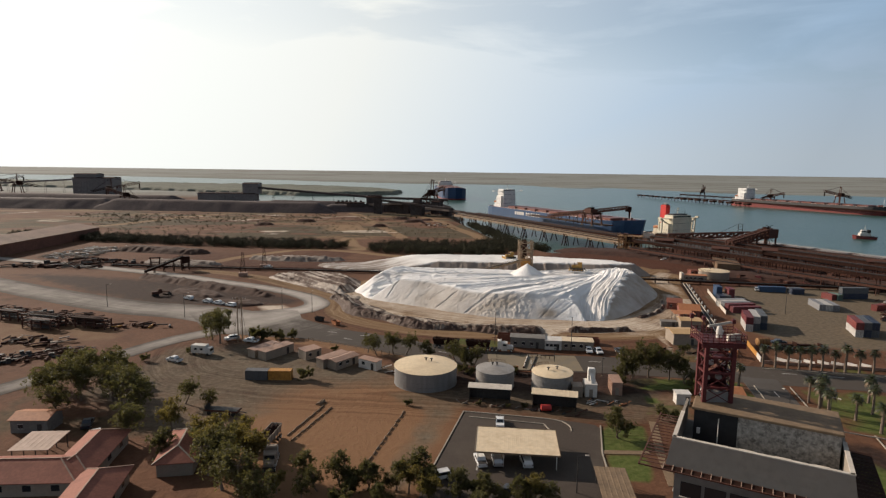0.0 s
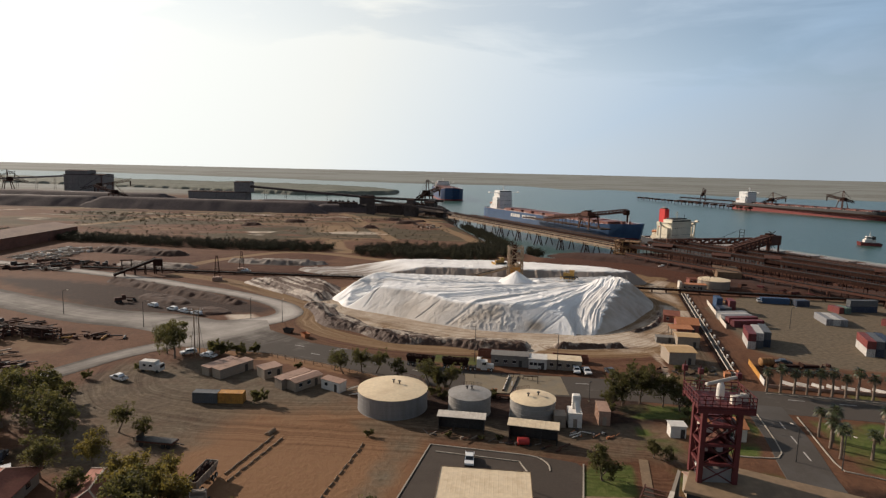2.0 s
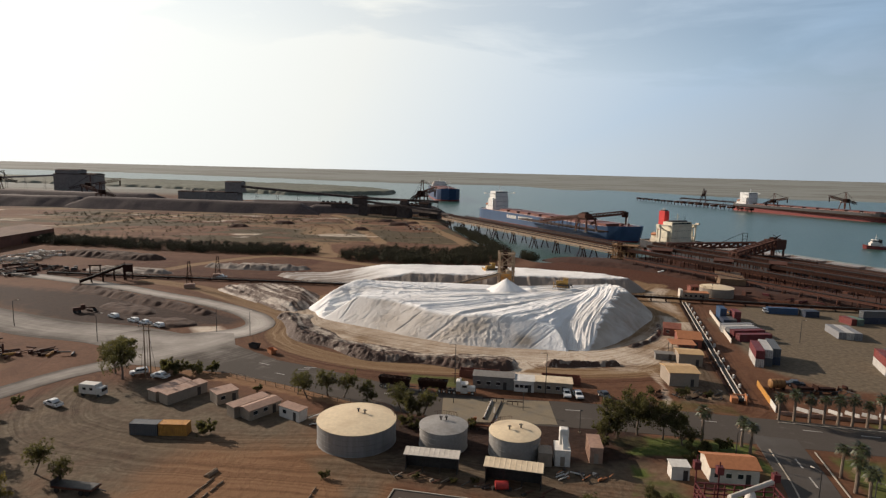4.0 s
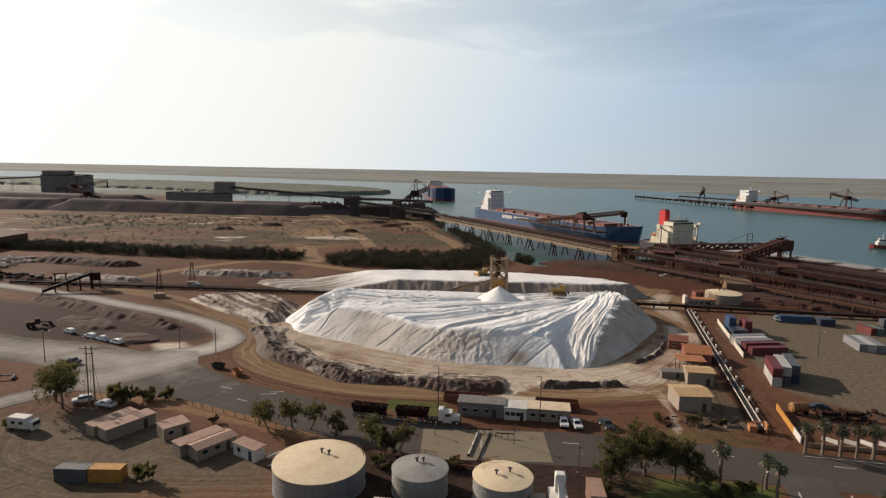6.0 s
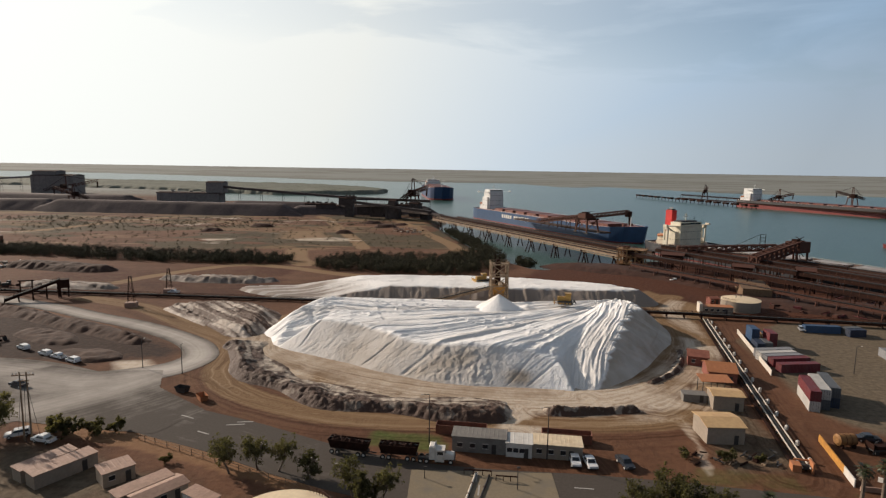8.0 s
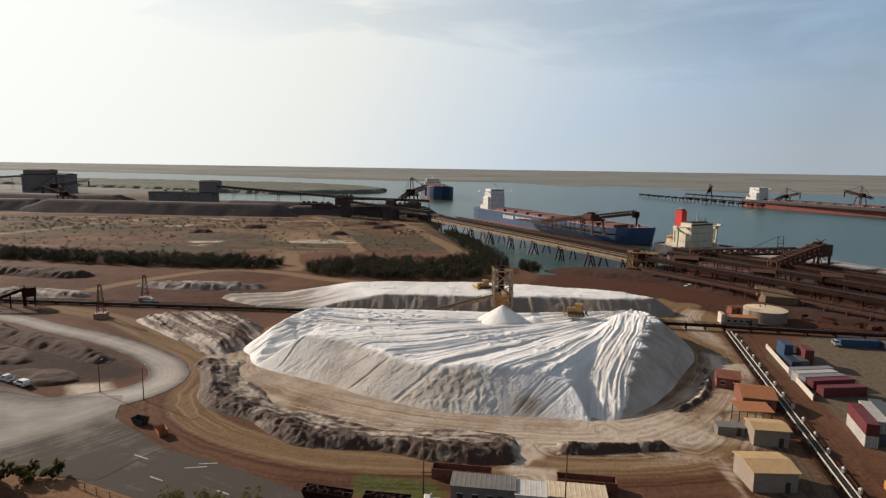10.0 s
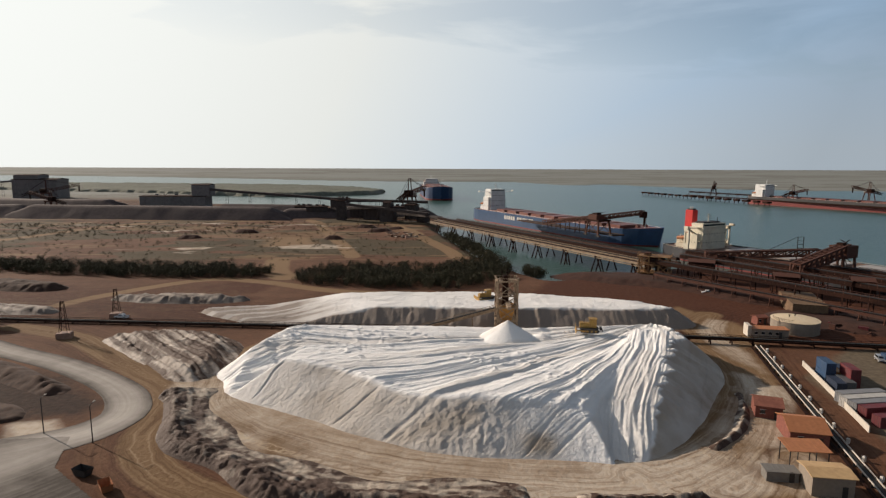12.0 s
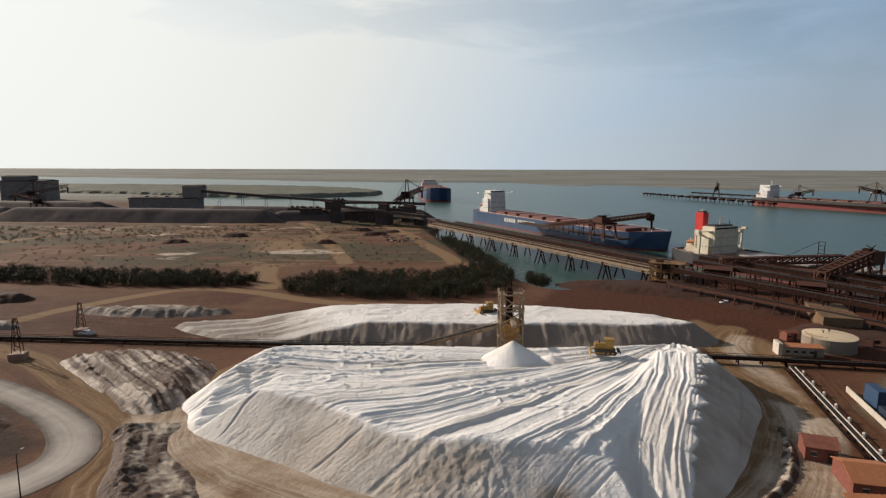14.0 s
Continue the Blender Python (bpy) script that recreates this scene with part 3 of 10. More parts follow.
ruts = np.minimum.reduce([seg_dist(GX, GY, smooth_line(l, 6.0))[0] for l in (RING_TRACK, PILE_TRACK, YARD_TRACK, LOT_TRACK, [(36, 211), (40, 200), (44, 186), (46, 176)], [(57, 216), (64, 206), (80, 200), (84, 190)], [(120, 292), (100, 226), (88, 178)], [(-150, 340), (-60, 350), (40, 366)], [(-160, 350), (-110, 345), (-60, 322)])])
worn = 1 - sstep(6, 16, ruts)



# ---- ground, water ----
def layered(name, base, layers, rough=0.95, bump=0.8, dist=0.3, grain=0.7):
    """Earth whose soils lie where the sheet's attributes say, with broken edges. layers: attribute, channel, colour, spread."""
    m = bpy.data.materials.new(name)
    m.use_nodes = True
    nt = m.node_tree
    bsdf = nt.nodes["Principled BSDF"]
    geo = nt.nodes.new("ShaderNodeNewGeometry")

    def tex(scale, detail=7.0, rough_=0.62):
        n = nt.nodes.new("ShaderNodeTexNoise")
        n.inputs["Scale"].default_value, n.inputs["Detail"].default_value, n.inputs["Roughness"].default_value = scale, detail, rough_
        nt.links.new(geo.outputs["Position"], n.inputs["Vector"])
        return n

    fine, mid, wide = tex(grain), tex(0.13), tex(0.022, 5)

    def two(fac, a, b):
        n = nt.nodes.new("ShaderNodeMix")
        n.data_type = "RGBA"
        if fac is not None:
            nt.links.new(fac, n.inputs[0])
        for k, v in ((6, a), (7, b)):
            if isinstance(v, tuple):
                n.inputs[k].default_value = (*v, 1)
            else:
                nt.links.new(v, n.inputs[k])
        return n

    def ranged(src, lo, hi):
        n = nt.nodes.new("ShaderNodeMapRange")
        n.inputs["From Min"].default_value, n.inputs["From Max"].default_value = lo, hi
        nt.links.new(src, n.inputs["Value"])
        return n.outputs[0]

    col = two(ranged(mid.outputs["Fac"], 0.35, 0.68), base, tuple(c * 0.62 for c in base)).outputs[2]
    col = two(ranged(wide.outputs["Fac"], 0.42, 0.66), col, tuple(min(1, c * k) for c, k in zip(base, (1.15, 1.22, 1.3)))).outputs[2]
    sep = {}
    for attr, chan, colour, alt in layers:
        if attr not in sep:
            a = nt.nodes.new("ShaderNodeAttribute")
            a.attribute_name = attr
            s = nt.nodes.new("ShaderNodeSeparateColor")
            nt.links.new(a.outputs["Color"], s.inputs[0])
            sep[attr] = s
        w = nt.nodes.new("ShaderNodeMath")
        w.operation = "MULTIPLY_ADD"
        nt.links.new(mid.outputs["Fac"], w.inputs[0])
        w.inputs[1].default_value = 0.9
        nt.links.new(sep[attr].outputs[chan], w.inputs[2])
        f = nt.nodes.new("ShaderNodeMath")
        f.operation = "MULTIPLY"
        nt.links.new(ranged(w.outputs[0], 0.62, 1.18), f.inputs[0])
        nt.links.new(ranged(sep[attr].outputs[chan], 0.02, 0.3), f.inputs[1])
        c2 = two(ranged(fine.outputs["Fac"], 0.35, 0.65), colour, alt).outputs[2]
        col = two(f.outputs[0], col, c2).outputs[2]
    # wheel ruts that follow the tracks
    at = nt.nodes.new("ShaderNodeAttribute")
    at.attribute_name = "track"
    sp = nt.nodes.new("ShaderNodeSeparateColor")
    nt.links.new(at.outputs["Color"], sp.inputs[0])
    jit = nt.nodes.new("ShaderNodeMath")
    jit.operation = "MULTIPLY_ADD"
    nt.links.new(mid.outputs["Fac"], jit.inputs[0])
    jit.inputs[1].default_value = 2.5
    nt.links.new(sp.outputs[0], jit.inputs[2])
    low = nt.nodes.new("ShaderNodeVectorMath")
    low.operation = "SCALE"
    low.inputs["Scale"].default_value = 0.03
    nt.links.new(geo.outputs["Position"], low.inputs[0])
    cmb = nt.nodes.new("ShaderNodeCombineXYZ")
    nt.links.new(jit.outputs[0], cmb.inputs[0])
    sm = nt.nodes.new("ShaderNodeVectorMath")
    nt.links.new(cmb.outputs[0], sm.inputs[0])
    nt.links.new(low.outputs[0], sm.inputs[1])
    rut = nt.nodes.new("ShaderNodeTexNoise")
    rut.inputs["Scale"].default_value, rut.inputs["Detail"].default_value, rut.inputs["Roughness"].default_value = 1.1, 4.0, 0.7
    nt.links.new(sm.outputs[0], rut.inputs["Vector"])
    rr = nt.nodes.new("ShaderNodeMath")
    rr.operation = "MULTIPLY"
    nt.links.new(ranged(rut.outputs["Fac"], 0.42, 0.66), rr.inputs[0])
    nt.links.new(sp.outputs[1], rr.inputs[1])
    dk = nt.nodes.new("ShaderNodeMix")
    dk.data_type = "RGBA"
    dk.blend_type = "MULTIPLY"
    nt.links.new(rr.outputs[0], dk.inputs[0])
    nt.links.new(col, dk.inputs[6])
    dk.inputs[7].default_value = (0.55, 0.48, 0.42, 1)
    lt = two(None, dk.outputs[2], (0.5, 0.4, 0.28))
    l2 = nt.nodes.new("ShaderNodeMath")
    l2.operation = "MULTIPLY"
    nt.links.new(ranged(rut.outputs["Fac"], 0.44, 0.3), l2.inputs[0])
    nt.links.new(sp.outputs[2], l2.inputs[1])
    nt.links.new(l2.outputs[0], lt.inputs[0])
    col = lt.outputs[2]
    grainmix = two(None, col, col)
    grainmix.blend_type = "MULTIPLY"
    grainmix.inputs[0].default_value = 0.55
    g = nt.nodes.new("ShaderNodeValToRGB")
    g.color_ramp.elements[0].position, g.color_ramp.elements[1].position = 0.3, 0.62
    g.color_ramp.elements[0].color = (0.55, 0.53, 0.5, 1)
    nt.links.new(fine.outputs["Fac"], g.inputs[0])
    nt.links.new(g.outputs[0], grainmix.inputs[7])
    nt.links.new(grainmix.outputs[2], bsdf.inputs["Base Color"])
    bsdf.inputs["Roughness"].default_value = rough
    bsdf.inputs["Specular IOR Level"].default_value = 0.15
    b = nt.nodes.new("ShaderNodeBump")
    flat = nt.nodes.new("ShaderNodeMapRange")
    flat.inputs["To Min"].default_value, flat.inputs["To Max"].default_value = bump, 0.0
    nt.links.new(sep["soil_c"].outputs[1], flat.inputs["Value"])
    nt.links.new(flat.outputs[0], b.inputs["Strength"])
    b.inputs["Distance"].default_value = dist
    nt.links.new(fine.outputs["Fac"], b.inputs["Height"])
    nt.links.new(b.outputs[0], bsdf.inputs["Normal"])
    return m


earth = layered("earth", (0.135, 0.063, 0.034), [
    # soil_c 1: distance haze put into the colour of the far land
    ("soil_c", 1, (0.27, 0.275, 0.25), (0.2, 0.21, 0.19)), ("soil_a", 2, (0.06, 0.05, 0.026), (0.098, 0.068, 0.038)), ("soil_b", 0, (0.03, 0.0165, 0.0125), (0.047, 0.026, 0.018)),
    ("soil_c", 0, (0.068, 0.024, 0.012), (0.095, 0.036, 0.019)), ("soil_c", 2, (0.26, 0.145, 0.075), (0.19, 0.1, 0.052)), ("soil_b", 1, (0.128, 0.1, 0.068), (0.16, 0.125, 0.086)),
    ("soil_a", 0, (0.265, 0.17, 0.092), (0.195, 0.12, 0.063)), ("soil_a", 1, (0.68, 0.6, 0.5), (0.45, 0.36, 0.27)),
    ("soil_b", 2, (0.072, 0.1, 0.02), (0.105, 0.118, 0.034))])
ground = grid_mesh("ground", gx, gy, GZ, earth, {"soil_a": (tan, salt, scrub), "soil_b": (dark, gravel, lawn), "soil_c": (lot, hazed_land, bare), "track": (ruts, worn, worn * np.clip(salt * 1.6 + tan * 0.3, 0, 0.8))})
tagged(ground, "red-brown trodden earth with pale tracks and dry scrub", "ground", kind="structure")

sea = bpy.data.materials.new("sea")
sea.use_nodes = True
nt = sea.node_tree
bs = nt.nodes["Principled BSDF"]
geo = nt.nodes.new("ShaderNodeNewGeometry")
patch = nt.nodes.new("ShaderNodeTexNoise")
patch.inputs["Scale"].default_value, patch.inputs["Detail"].default_value = 0.006, 5.0
nt.links.new(geo.outputs["Position"], patch.inputs["Vector"])
tint = nt.nodes.new("ShaderNodeMix")
tint.data_type = "RGBA"
tint.inputs[6].default_value, tint.inputs[7].default_value = (0.026, 0.07, 0.062, 1), (0.045, 0.095, 0.08, 1)
nt.links.new(patch.outputs["Fac"], tint.inputs[0])
nt.links.new(tint.outputs[2], bs.inputs["Base Color"])
bs.inputs["Roughness"].default_value, bs.inputs["IOR"].default_value = 0.28, 1.33
wave = nt.nodes.new("ShaderNodeTexNoise")
wave.inputs["Scale"].default_value, wave.inputs["Detail"].default_value = 0.35, 6.0
nt.links.new(geo.outputs["Position"], wave.inputs["Vector"])
wb = nt.nodes.new("ShaderNodeBump")
wb.inputs["Strength"].default_value, wb.inputs["Distance"].default_value = 1.0, 0.7
nt.links.new(wave.outputs["Fac"], wb.inputs["Height"])
nt.links.new(wb.outputs[0], bs.inputs["Normal"])
s = Shape().add([(-4600, 380, SEA), (4600, 380, SEA), (4600, 4000, SEA), (-4600, 4000, SEA), (170, -900, SEA), (4600, -900, SEA), (170, 380, SEA)], [(0, 6, 1, 2, 3), (4, 5, 1, 6)])
tagged(part("water", s, sea), "grey-green harbour water with small ripples", "water", kind="structure")

# ---- roads ----
seal = mat("road_seal", (0.095, 0.086, 0.076), 0.85, var=0.12, grain=3.0, stain=0.06, second=(0.15, 0.138, 0.125), bump=0.15, dist=0.03)
seal_dark = mat("road_seal_dark", (0.062, 0.052, 0.043), 0.85, var=0.15, grain=3.0, stain=0.08, second=(0.085, 0.076, 0.068), bump=0.15, dist=0.03)


def dusted(name, tar, dust):
    """Asphalt with salt dust dragged along it by wheels; the sheet's 'wear' holds place across, along, and amount."""
    m = bpy.data.materials.new(name)
    m.use_nodes = True
    nt = m.node_tree
    b = nt.nodes["Principled BSDF"]
    at = nt.nodes.new("ShaderNodeAttribute")
    at.attribute_name = "wear"
    sp = nt.nodes.new("ShaderNodeSeparateColor")
    nt.links.new(at.outputs["Color"], sp.inputs[0])
    geo = nt.nodes.new("ShaderNodeNewGeometry")
    blot = nt.nodes.new("ShaderNodeTexNoise")
    blot.inputs["Scale"].default_value, blot.inputs["Detail"].default_value, blot.inputs["Roughness"].default_value = 0.12, 7.0, 0.65
    fine = nt.nodes.new("ShaderNodeTexNoise")
    fine.inputs["Scale"].default_value, fine.inputs["Detail"].default_value = 2.2, 6.0
    for n in (blot, fine):
        nt.links.new(geo.outputs["Position"], n.inputs["Vector"])
    mp = nt.nodes.new("ShaderNodeMapping")
    mp.inputs["Scale"].default_value = (14.0, 3.0, 0.0)
    nt.links.new(at.outputs["Vector"], mp.inputs["Vector"])
    drag = nt.nodes.new("ShaderNodeTexNoise")
    drag.inputs["Scale"].default_value, drag.inputs["Detail"].default_value, drag.inputs["Roughness"].default_value = 1.0, 5.0, 0.65
    nt.links.new(mp.outputs[0], drag.inputs["Vector"])

    def math_(op, a, c, d=None):
        n = nt.nodes.new("ShaderNodeMath")
        n.operation = op
        for i, v in enumerate((a, c, d)):
            if v is None:
                continue
            if isinstance(v, float):
                n.inputs[i].default_value = v
            else:
                nt.links.new(v, n.inputs[i])
        return n.outputs[0]

    s = math_("ADD", math_("MULTIPLY", drag.outputs["Fac"], 0.4), math_("MULTIPLY", blot.outputs["Fac"], 0.5))
    s = math_("ADD", s, sp.outputs[2])
    mr = nt.nodes.new("ShaderNodeMapRange")
    mr.inputs["From Min"].default_value, mr.inputs["From Max"].default_value = 0.54, 1.22
    nt.links.new(s, mr.inputs["Value"])
    base = nt.nodes.new("ShaderNodeMix")
    base.data_type = "RGBA"
    base.inputs[6].default_value, base.inputs[7].default_value = (*(c * 0.75 for c in tar), 1), (*(c * 1.3 for c in tar), 1)
    nt.links.new(fine.outputs["Fac"], base.inputs[0])
    mx = nt.nodes.new("ShaderNodeMix")
    mx.data_type = "RGBA"
    nt.links.new(mr.outputs[0], mx.inputs[0])
    nt.links.new(base.outputs[2], mx.inputs[6])
    mx.inputs[7].default_value = (*dust, 1)
    nt.links.new(mx.outputs[2], b.inputs["Base Color"])
    b.inputs["Roughness"].default_value = 0.9
    b.inputs["Specular IOR Level"].default_value = 0.12
    bp = nt.nodes.new("ShaderNodeBump")
    bp.inputs["Strength"].default_value, bp.inputs["Distance"].default_value = 0.15, 0.03
    nt.links.new(fine.outputs["Fac"], bp.inputs["Height"])
    nt.links.new(bp.outputs[0], b.inputs["Normal"])
    return m


seal_salt = dusted("road_salted", (0.072, 0.061, 0.052), (0.5, 0.455, 0.405))


def salted(x, y):
    """How much salt lies on the roads: most where the haul road comes out."""
    return 0.45 * np.exp(-((x + 62) ** 2 + (y - 226) ** 2) / 900) + 0.3 * np.exp(-((x + 85) ** 2 + (y - 212) ** 2) / 700)


concrete = mat("concrete", (0.19, 0.152, 0.1), 0.85, var=0.1, grain=2.0, stain=0.25, second=(0.15, 0.13, 0.1), bump=0.1, dist=0.02)
paint_white = mat("road_paint", (0.36, 0.34, 0.31), 0.7, var=0.15, grain=4.0, bump=0)
kerb_mat = mat("kerb_concrete", (0.33, 0.29, 0.235), 0.85, var=0.12, grain=3.0, bump=0.1, dist=0.02)


def strip(name, line, width, z, material, label, category="road", flare=0.0, step=2.5, salt_on=0.0):
    """A made surface along a line, with a little thickness; flare widens its last end."""
    pts = smooth_line(line, step)
    sh = Shape()
    vs, wear = [], []
    n = len(pts)
    for i, (x, y) in enumerate(pts):
        a, b = pts[max(i - 1, 0)], pts[min(i + 1, n - 1)]
        d = Vector((b[0] - a[0], b[1] - a[1])).normalized()
        w = width / 2 + flare * max(0, (i / (n - 1) - 0.8) / 0.2) ** 2
        for k, zz in ((-1.03, z - 0.12), (-1, z), (-0.6, z), (-0.2, z), (0.2, z), (0.6, z), (1, z), (1.03, z - 0.12)):
            vs.append((x - d.y * w * k, y + d.x * w * k, zz))
            wear.append((k * w * 0.06, i * step * 0.01, salt_on * (1.15 - abs(k) ** 2) + 0.35 * salted(x, y), 1.0))
    fs = [(8 * i + k, 8 * i + 8 + k, 8 * i + 9 + k, 8 * i + 1 + k) for i in range(n - 1) for k in range(7)]
    sh.add(vs, [f[::-1] for f in fs])
    ob = part(name, sh, material)
    at = ob.data.attributes.new("wear", "FLOAT_COLOR", "POINT")
    at.data.foreach_set("color", np.array(wear, np.float32).ravel())
    return tagged(ob, label, category, kind="structure")


strip("road", MAIN_ROAD, 15.0, 0.05, seal_salt, "wide sealed road, worn grey asphalt", salt_on=0.04)
strip("road", WEST_ROAD, 17.0, 0.058, seal_salt, "salt-dusted pale grey sealed road", flare=3, salt_on=0.28)
strip("road", SOUTH_WEST_ROAD, 8.5, 0.066, seal_salt, "narrow pale sealed road", salt_on=0.26)
strip("road", HAUL_ROAD, 9.0, 0.074, seal_salt, "salt-whitened haul road with a tight bend", flare=3, salt_on=0.46)
strip("road", SOUTH_ROAD, 9.5, 0.062, seal_dark, "dark asphalt side street")
JUNCTION = [(-98, 224), (-86, 206), (-76, 197.5), (-62, 195), (-42, 192), (-36, 204.5), (-53, 218), (-58, 231), (-76, 229), (-90, 233)]
ax_, ay_ = np.arange(-100, -33, 0.3), np.arange(189, 236, 0.3)
AX, AY = np.meshgrid(ax_, ay_)
way1, on1 = seg_dist(AX, AY, smooth_line([(-54, 236), (-60, 226), (-76, 220), (-104, 229)], 3))
way2, on2 = seg_dist(AX, AY, smooth_line([(-54, 236), (-62, 220), (-78, 202), (-92, 184)], 3))
lane = np.where(way1 < way2, way1, way2)
tagged(grid_mesh("pavement", ax_, ay_, np.full(AX.shape, 0.082), seal_salt, {"wear": (lane * 0.06, np.where(way1 < way2, on1, on2 + 3) * 0.5, 0.02 + 0.24 * (1 - sstep(1, 10, lane)) + 0.35 * salted(AX, AY))}, keep=inside(AX, AY, JUNCTION) > 0), "broad salt-dusted road junction", "road", kind="structure")
slab = Shape().box(27.6, 171.0, -0.1, 27, 13.8, 0.19, -1.5)
tagged(part("pavement", slab, concrete), "pale concrete weighbridge slab", "pavement", kind="structure")
lot_mat = mat("lot_asphalt", (0.05, 0.037, 0.028), 0.9, var=0.15, grain=2.5, stain=0.12, second=(0.068, 0.053, 0.041), bump=0.12, dist=0.03)
lotp = Shape().prism([(-3.5, 100), (5.6, 134.6), (27.5, 130.6), (35, 128), (36, 126), (31, 104), (29, 90), (-4, 90)], -0.1, 0.04)
tagged(part("pavement", lotp, lot_mat), "dark asphalt car park", "pavement", kind="structure")


# ---- stockpiles ----
def salt_material(name, clean, dirty, amount, scale=0.12, broken=0.5):
    m = bpy.data.materials.new(name)
    m.use_nodes = True
    nt = m.node_tree
    b = nt.nodes["Principled BSDF"]
    at = nt.nodes.new("ShaderNodeAttribute")
    at.attribute_name = "dirt"
    sp = nt.nodes.new("ShaderNodeSeparateColor")
    nt.links.new(at.outputs["Color"], sp.inputs[0])
    geo = nt.nodes.new("ShaderNodeNewGeometry")
    n1 = nt.nodes.new("ShaderNodeTexNoise")
    n1.inputs["Scale"].default_value, n1.inputs["Detail"].default_value, n1.inputs["Roughness"].default_value = scale, 8.0, broken
    n2 = nt.nodes.new("ShaderNodeTexNoise")
    n2.inputs["Scale"].default_value, n2.inputs["Detail"].default_value, n2.inputs["Roughness"].default_value = 0.9, 9.0, 0.68
    for n in (n1, n2):
        nt.links.new(geo.outputs["Position"], n.inputs["Vector"])
    add = nt.nodes.new("ShaderNodeMath")
    add.operation = "MULTIPLY_ADD"
    nt.links.new(n1.outputs["Fac"], add.inputs[0])
    add.inputs[1].default_value = amount
    nt.links.new(sp.outputs[0], add.inputs[2])
    mr = nt.nodes.new("ShaderNodeMapRange")
    mr.inputs["From Min"].default_value, mr.inputs["From Max"].default_value = 0.45 * amount, 1.0 + 0.55 * amount
    nt.links.new(add.outputs[0], mr.inputs["Value"])
    mx = nt.nodes.new("ShaderNodeMix")
    mx.data_type = "RGBA"
    mx.inputs[6].default_value, mx.inputs[7].default_value = (*clean, 1), (*dirty, 1)
    nt.links.new(mr.outputs[0], mx.inputs[0])
    nt.links.new(mx.outputs[2], b.inputs["Base Color"])
    b.inputs["Roughness"].default_value = 0.75
    b.inputs["Specular IOR Level"].default_value = 0.3
    bp = nt.nodes.new("ShaderNodeBump")
    bp.inputs["Strength"].default_value, bp.inputs["Distance"].default_value = 0.7, 0.5
    nt.links.new(n2.outputs["Fac"], bp.inputs["Height"])
    nt.links.new(bp.outputs[0], b.inputs["Normal"])
    return m


def heap(name, outline, top, slope, material, label, category, res=0.8, rough=0.25, rills=0.5, dirt=None, seed=0, extra=None, wobble=1.2):
    """A tipped heap: an outline with faces at the angle of repose and a worked top."""
    ol = smooth_line(outline, 3.0, True)
    xs = np.arange(min(p[0] for p in ol) - 3, max(p[0] for p in ol) + 3, res)
    ys = np.arange(min(p[1] for p in ol) - 3, max(p[1] for p in ol) + 3, res)
    X, Y = np.meshgrid(xs, ys)
    d = inside(X, Y, ol)
    _, along = seg_dist(X, Y, ol, True)
    per = len(ol) * 3.0
    d = d + wobble * (fbm(X * 0.06, Y * 0.06, seed + 2) - 0.5) * 2
    T = top(X, Y) if callable(top) else np.full(X.shape, float(top))
    face = d * (slope(X, Y) if callable(slope) else slope)
    warp = 2.2 * fbm(X * 0.12, Y * 0.12, seed + 3)
    rill = 1.3 * (vnoise(along * per / 5.0 + warp, d * 0.04, seed + 4) - 0.5) + (vnoise(along * per / 1.8 + warp, d * 0.08, seed + 5) - 0.5) + 0.6 * (vnoise(along * per / 0.8 + warp, d * 0.2, seed + 6) - 0.5)
    on_face = np.clip(face / 1.5, 0, 1) * np.clip((T - face) / 1.0 + 0.4, 0, 1)
    Z = np.minimum(face + rills * rill * on_face, T) - 0.1
    k = 0.7
    Z = np.where(np.abs(face - T) < k, Z - (k - np.abs(face - T)) ** 2 / (4 * k) * 0.6, Z)
    Z = Z + rough * (fbm(X * 0.5, Y * 0.5, seed + 9) - 0.5) * np.clip(d, 0, 1)
    if extra:
        Z = extra(X, Y, Z, d)
    D = dirt(X, Y, d, T - face) if dirt else np.zeros(X.shape)
    ob = grid_mesh(name, xs, ys, Z, material, {"dirt": (D, D, D)}, keep=Z > -0.6)
    return tagged(ob, label, category)


CREST = [(57.5, 220), (60, 229), (62.5, 237), (69.5, 250), (77, 264), (83, 279)]
WEST_RAMP = [(-40, 249), (-33.5, 253.5), (-27, 259), (-22, 262), (-14, 264.5), (-4, 268)]


def right_of(X, Y, line):
    """True on the right-hand side of a line."""
    best, side = np.full(X.shape, 1e9), np.zeros(X.shape, bool)
    for (ax, ay), (bx, by) in zip(line[:-1], line[1:]):
        d, _ = seg_dist(X, Y, [(ax, ay), (bx, by)])
        s = (bx - ax) * (Y - ay) - (by - ay) * (X - ax) < 0
        side = np.where(d < best, s, side)
        best = np.minimum(best, d)
    return side


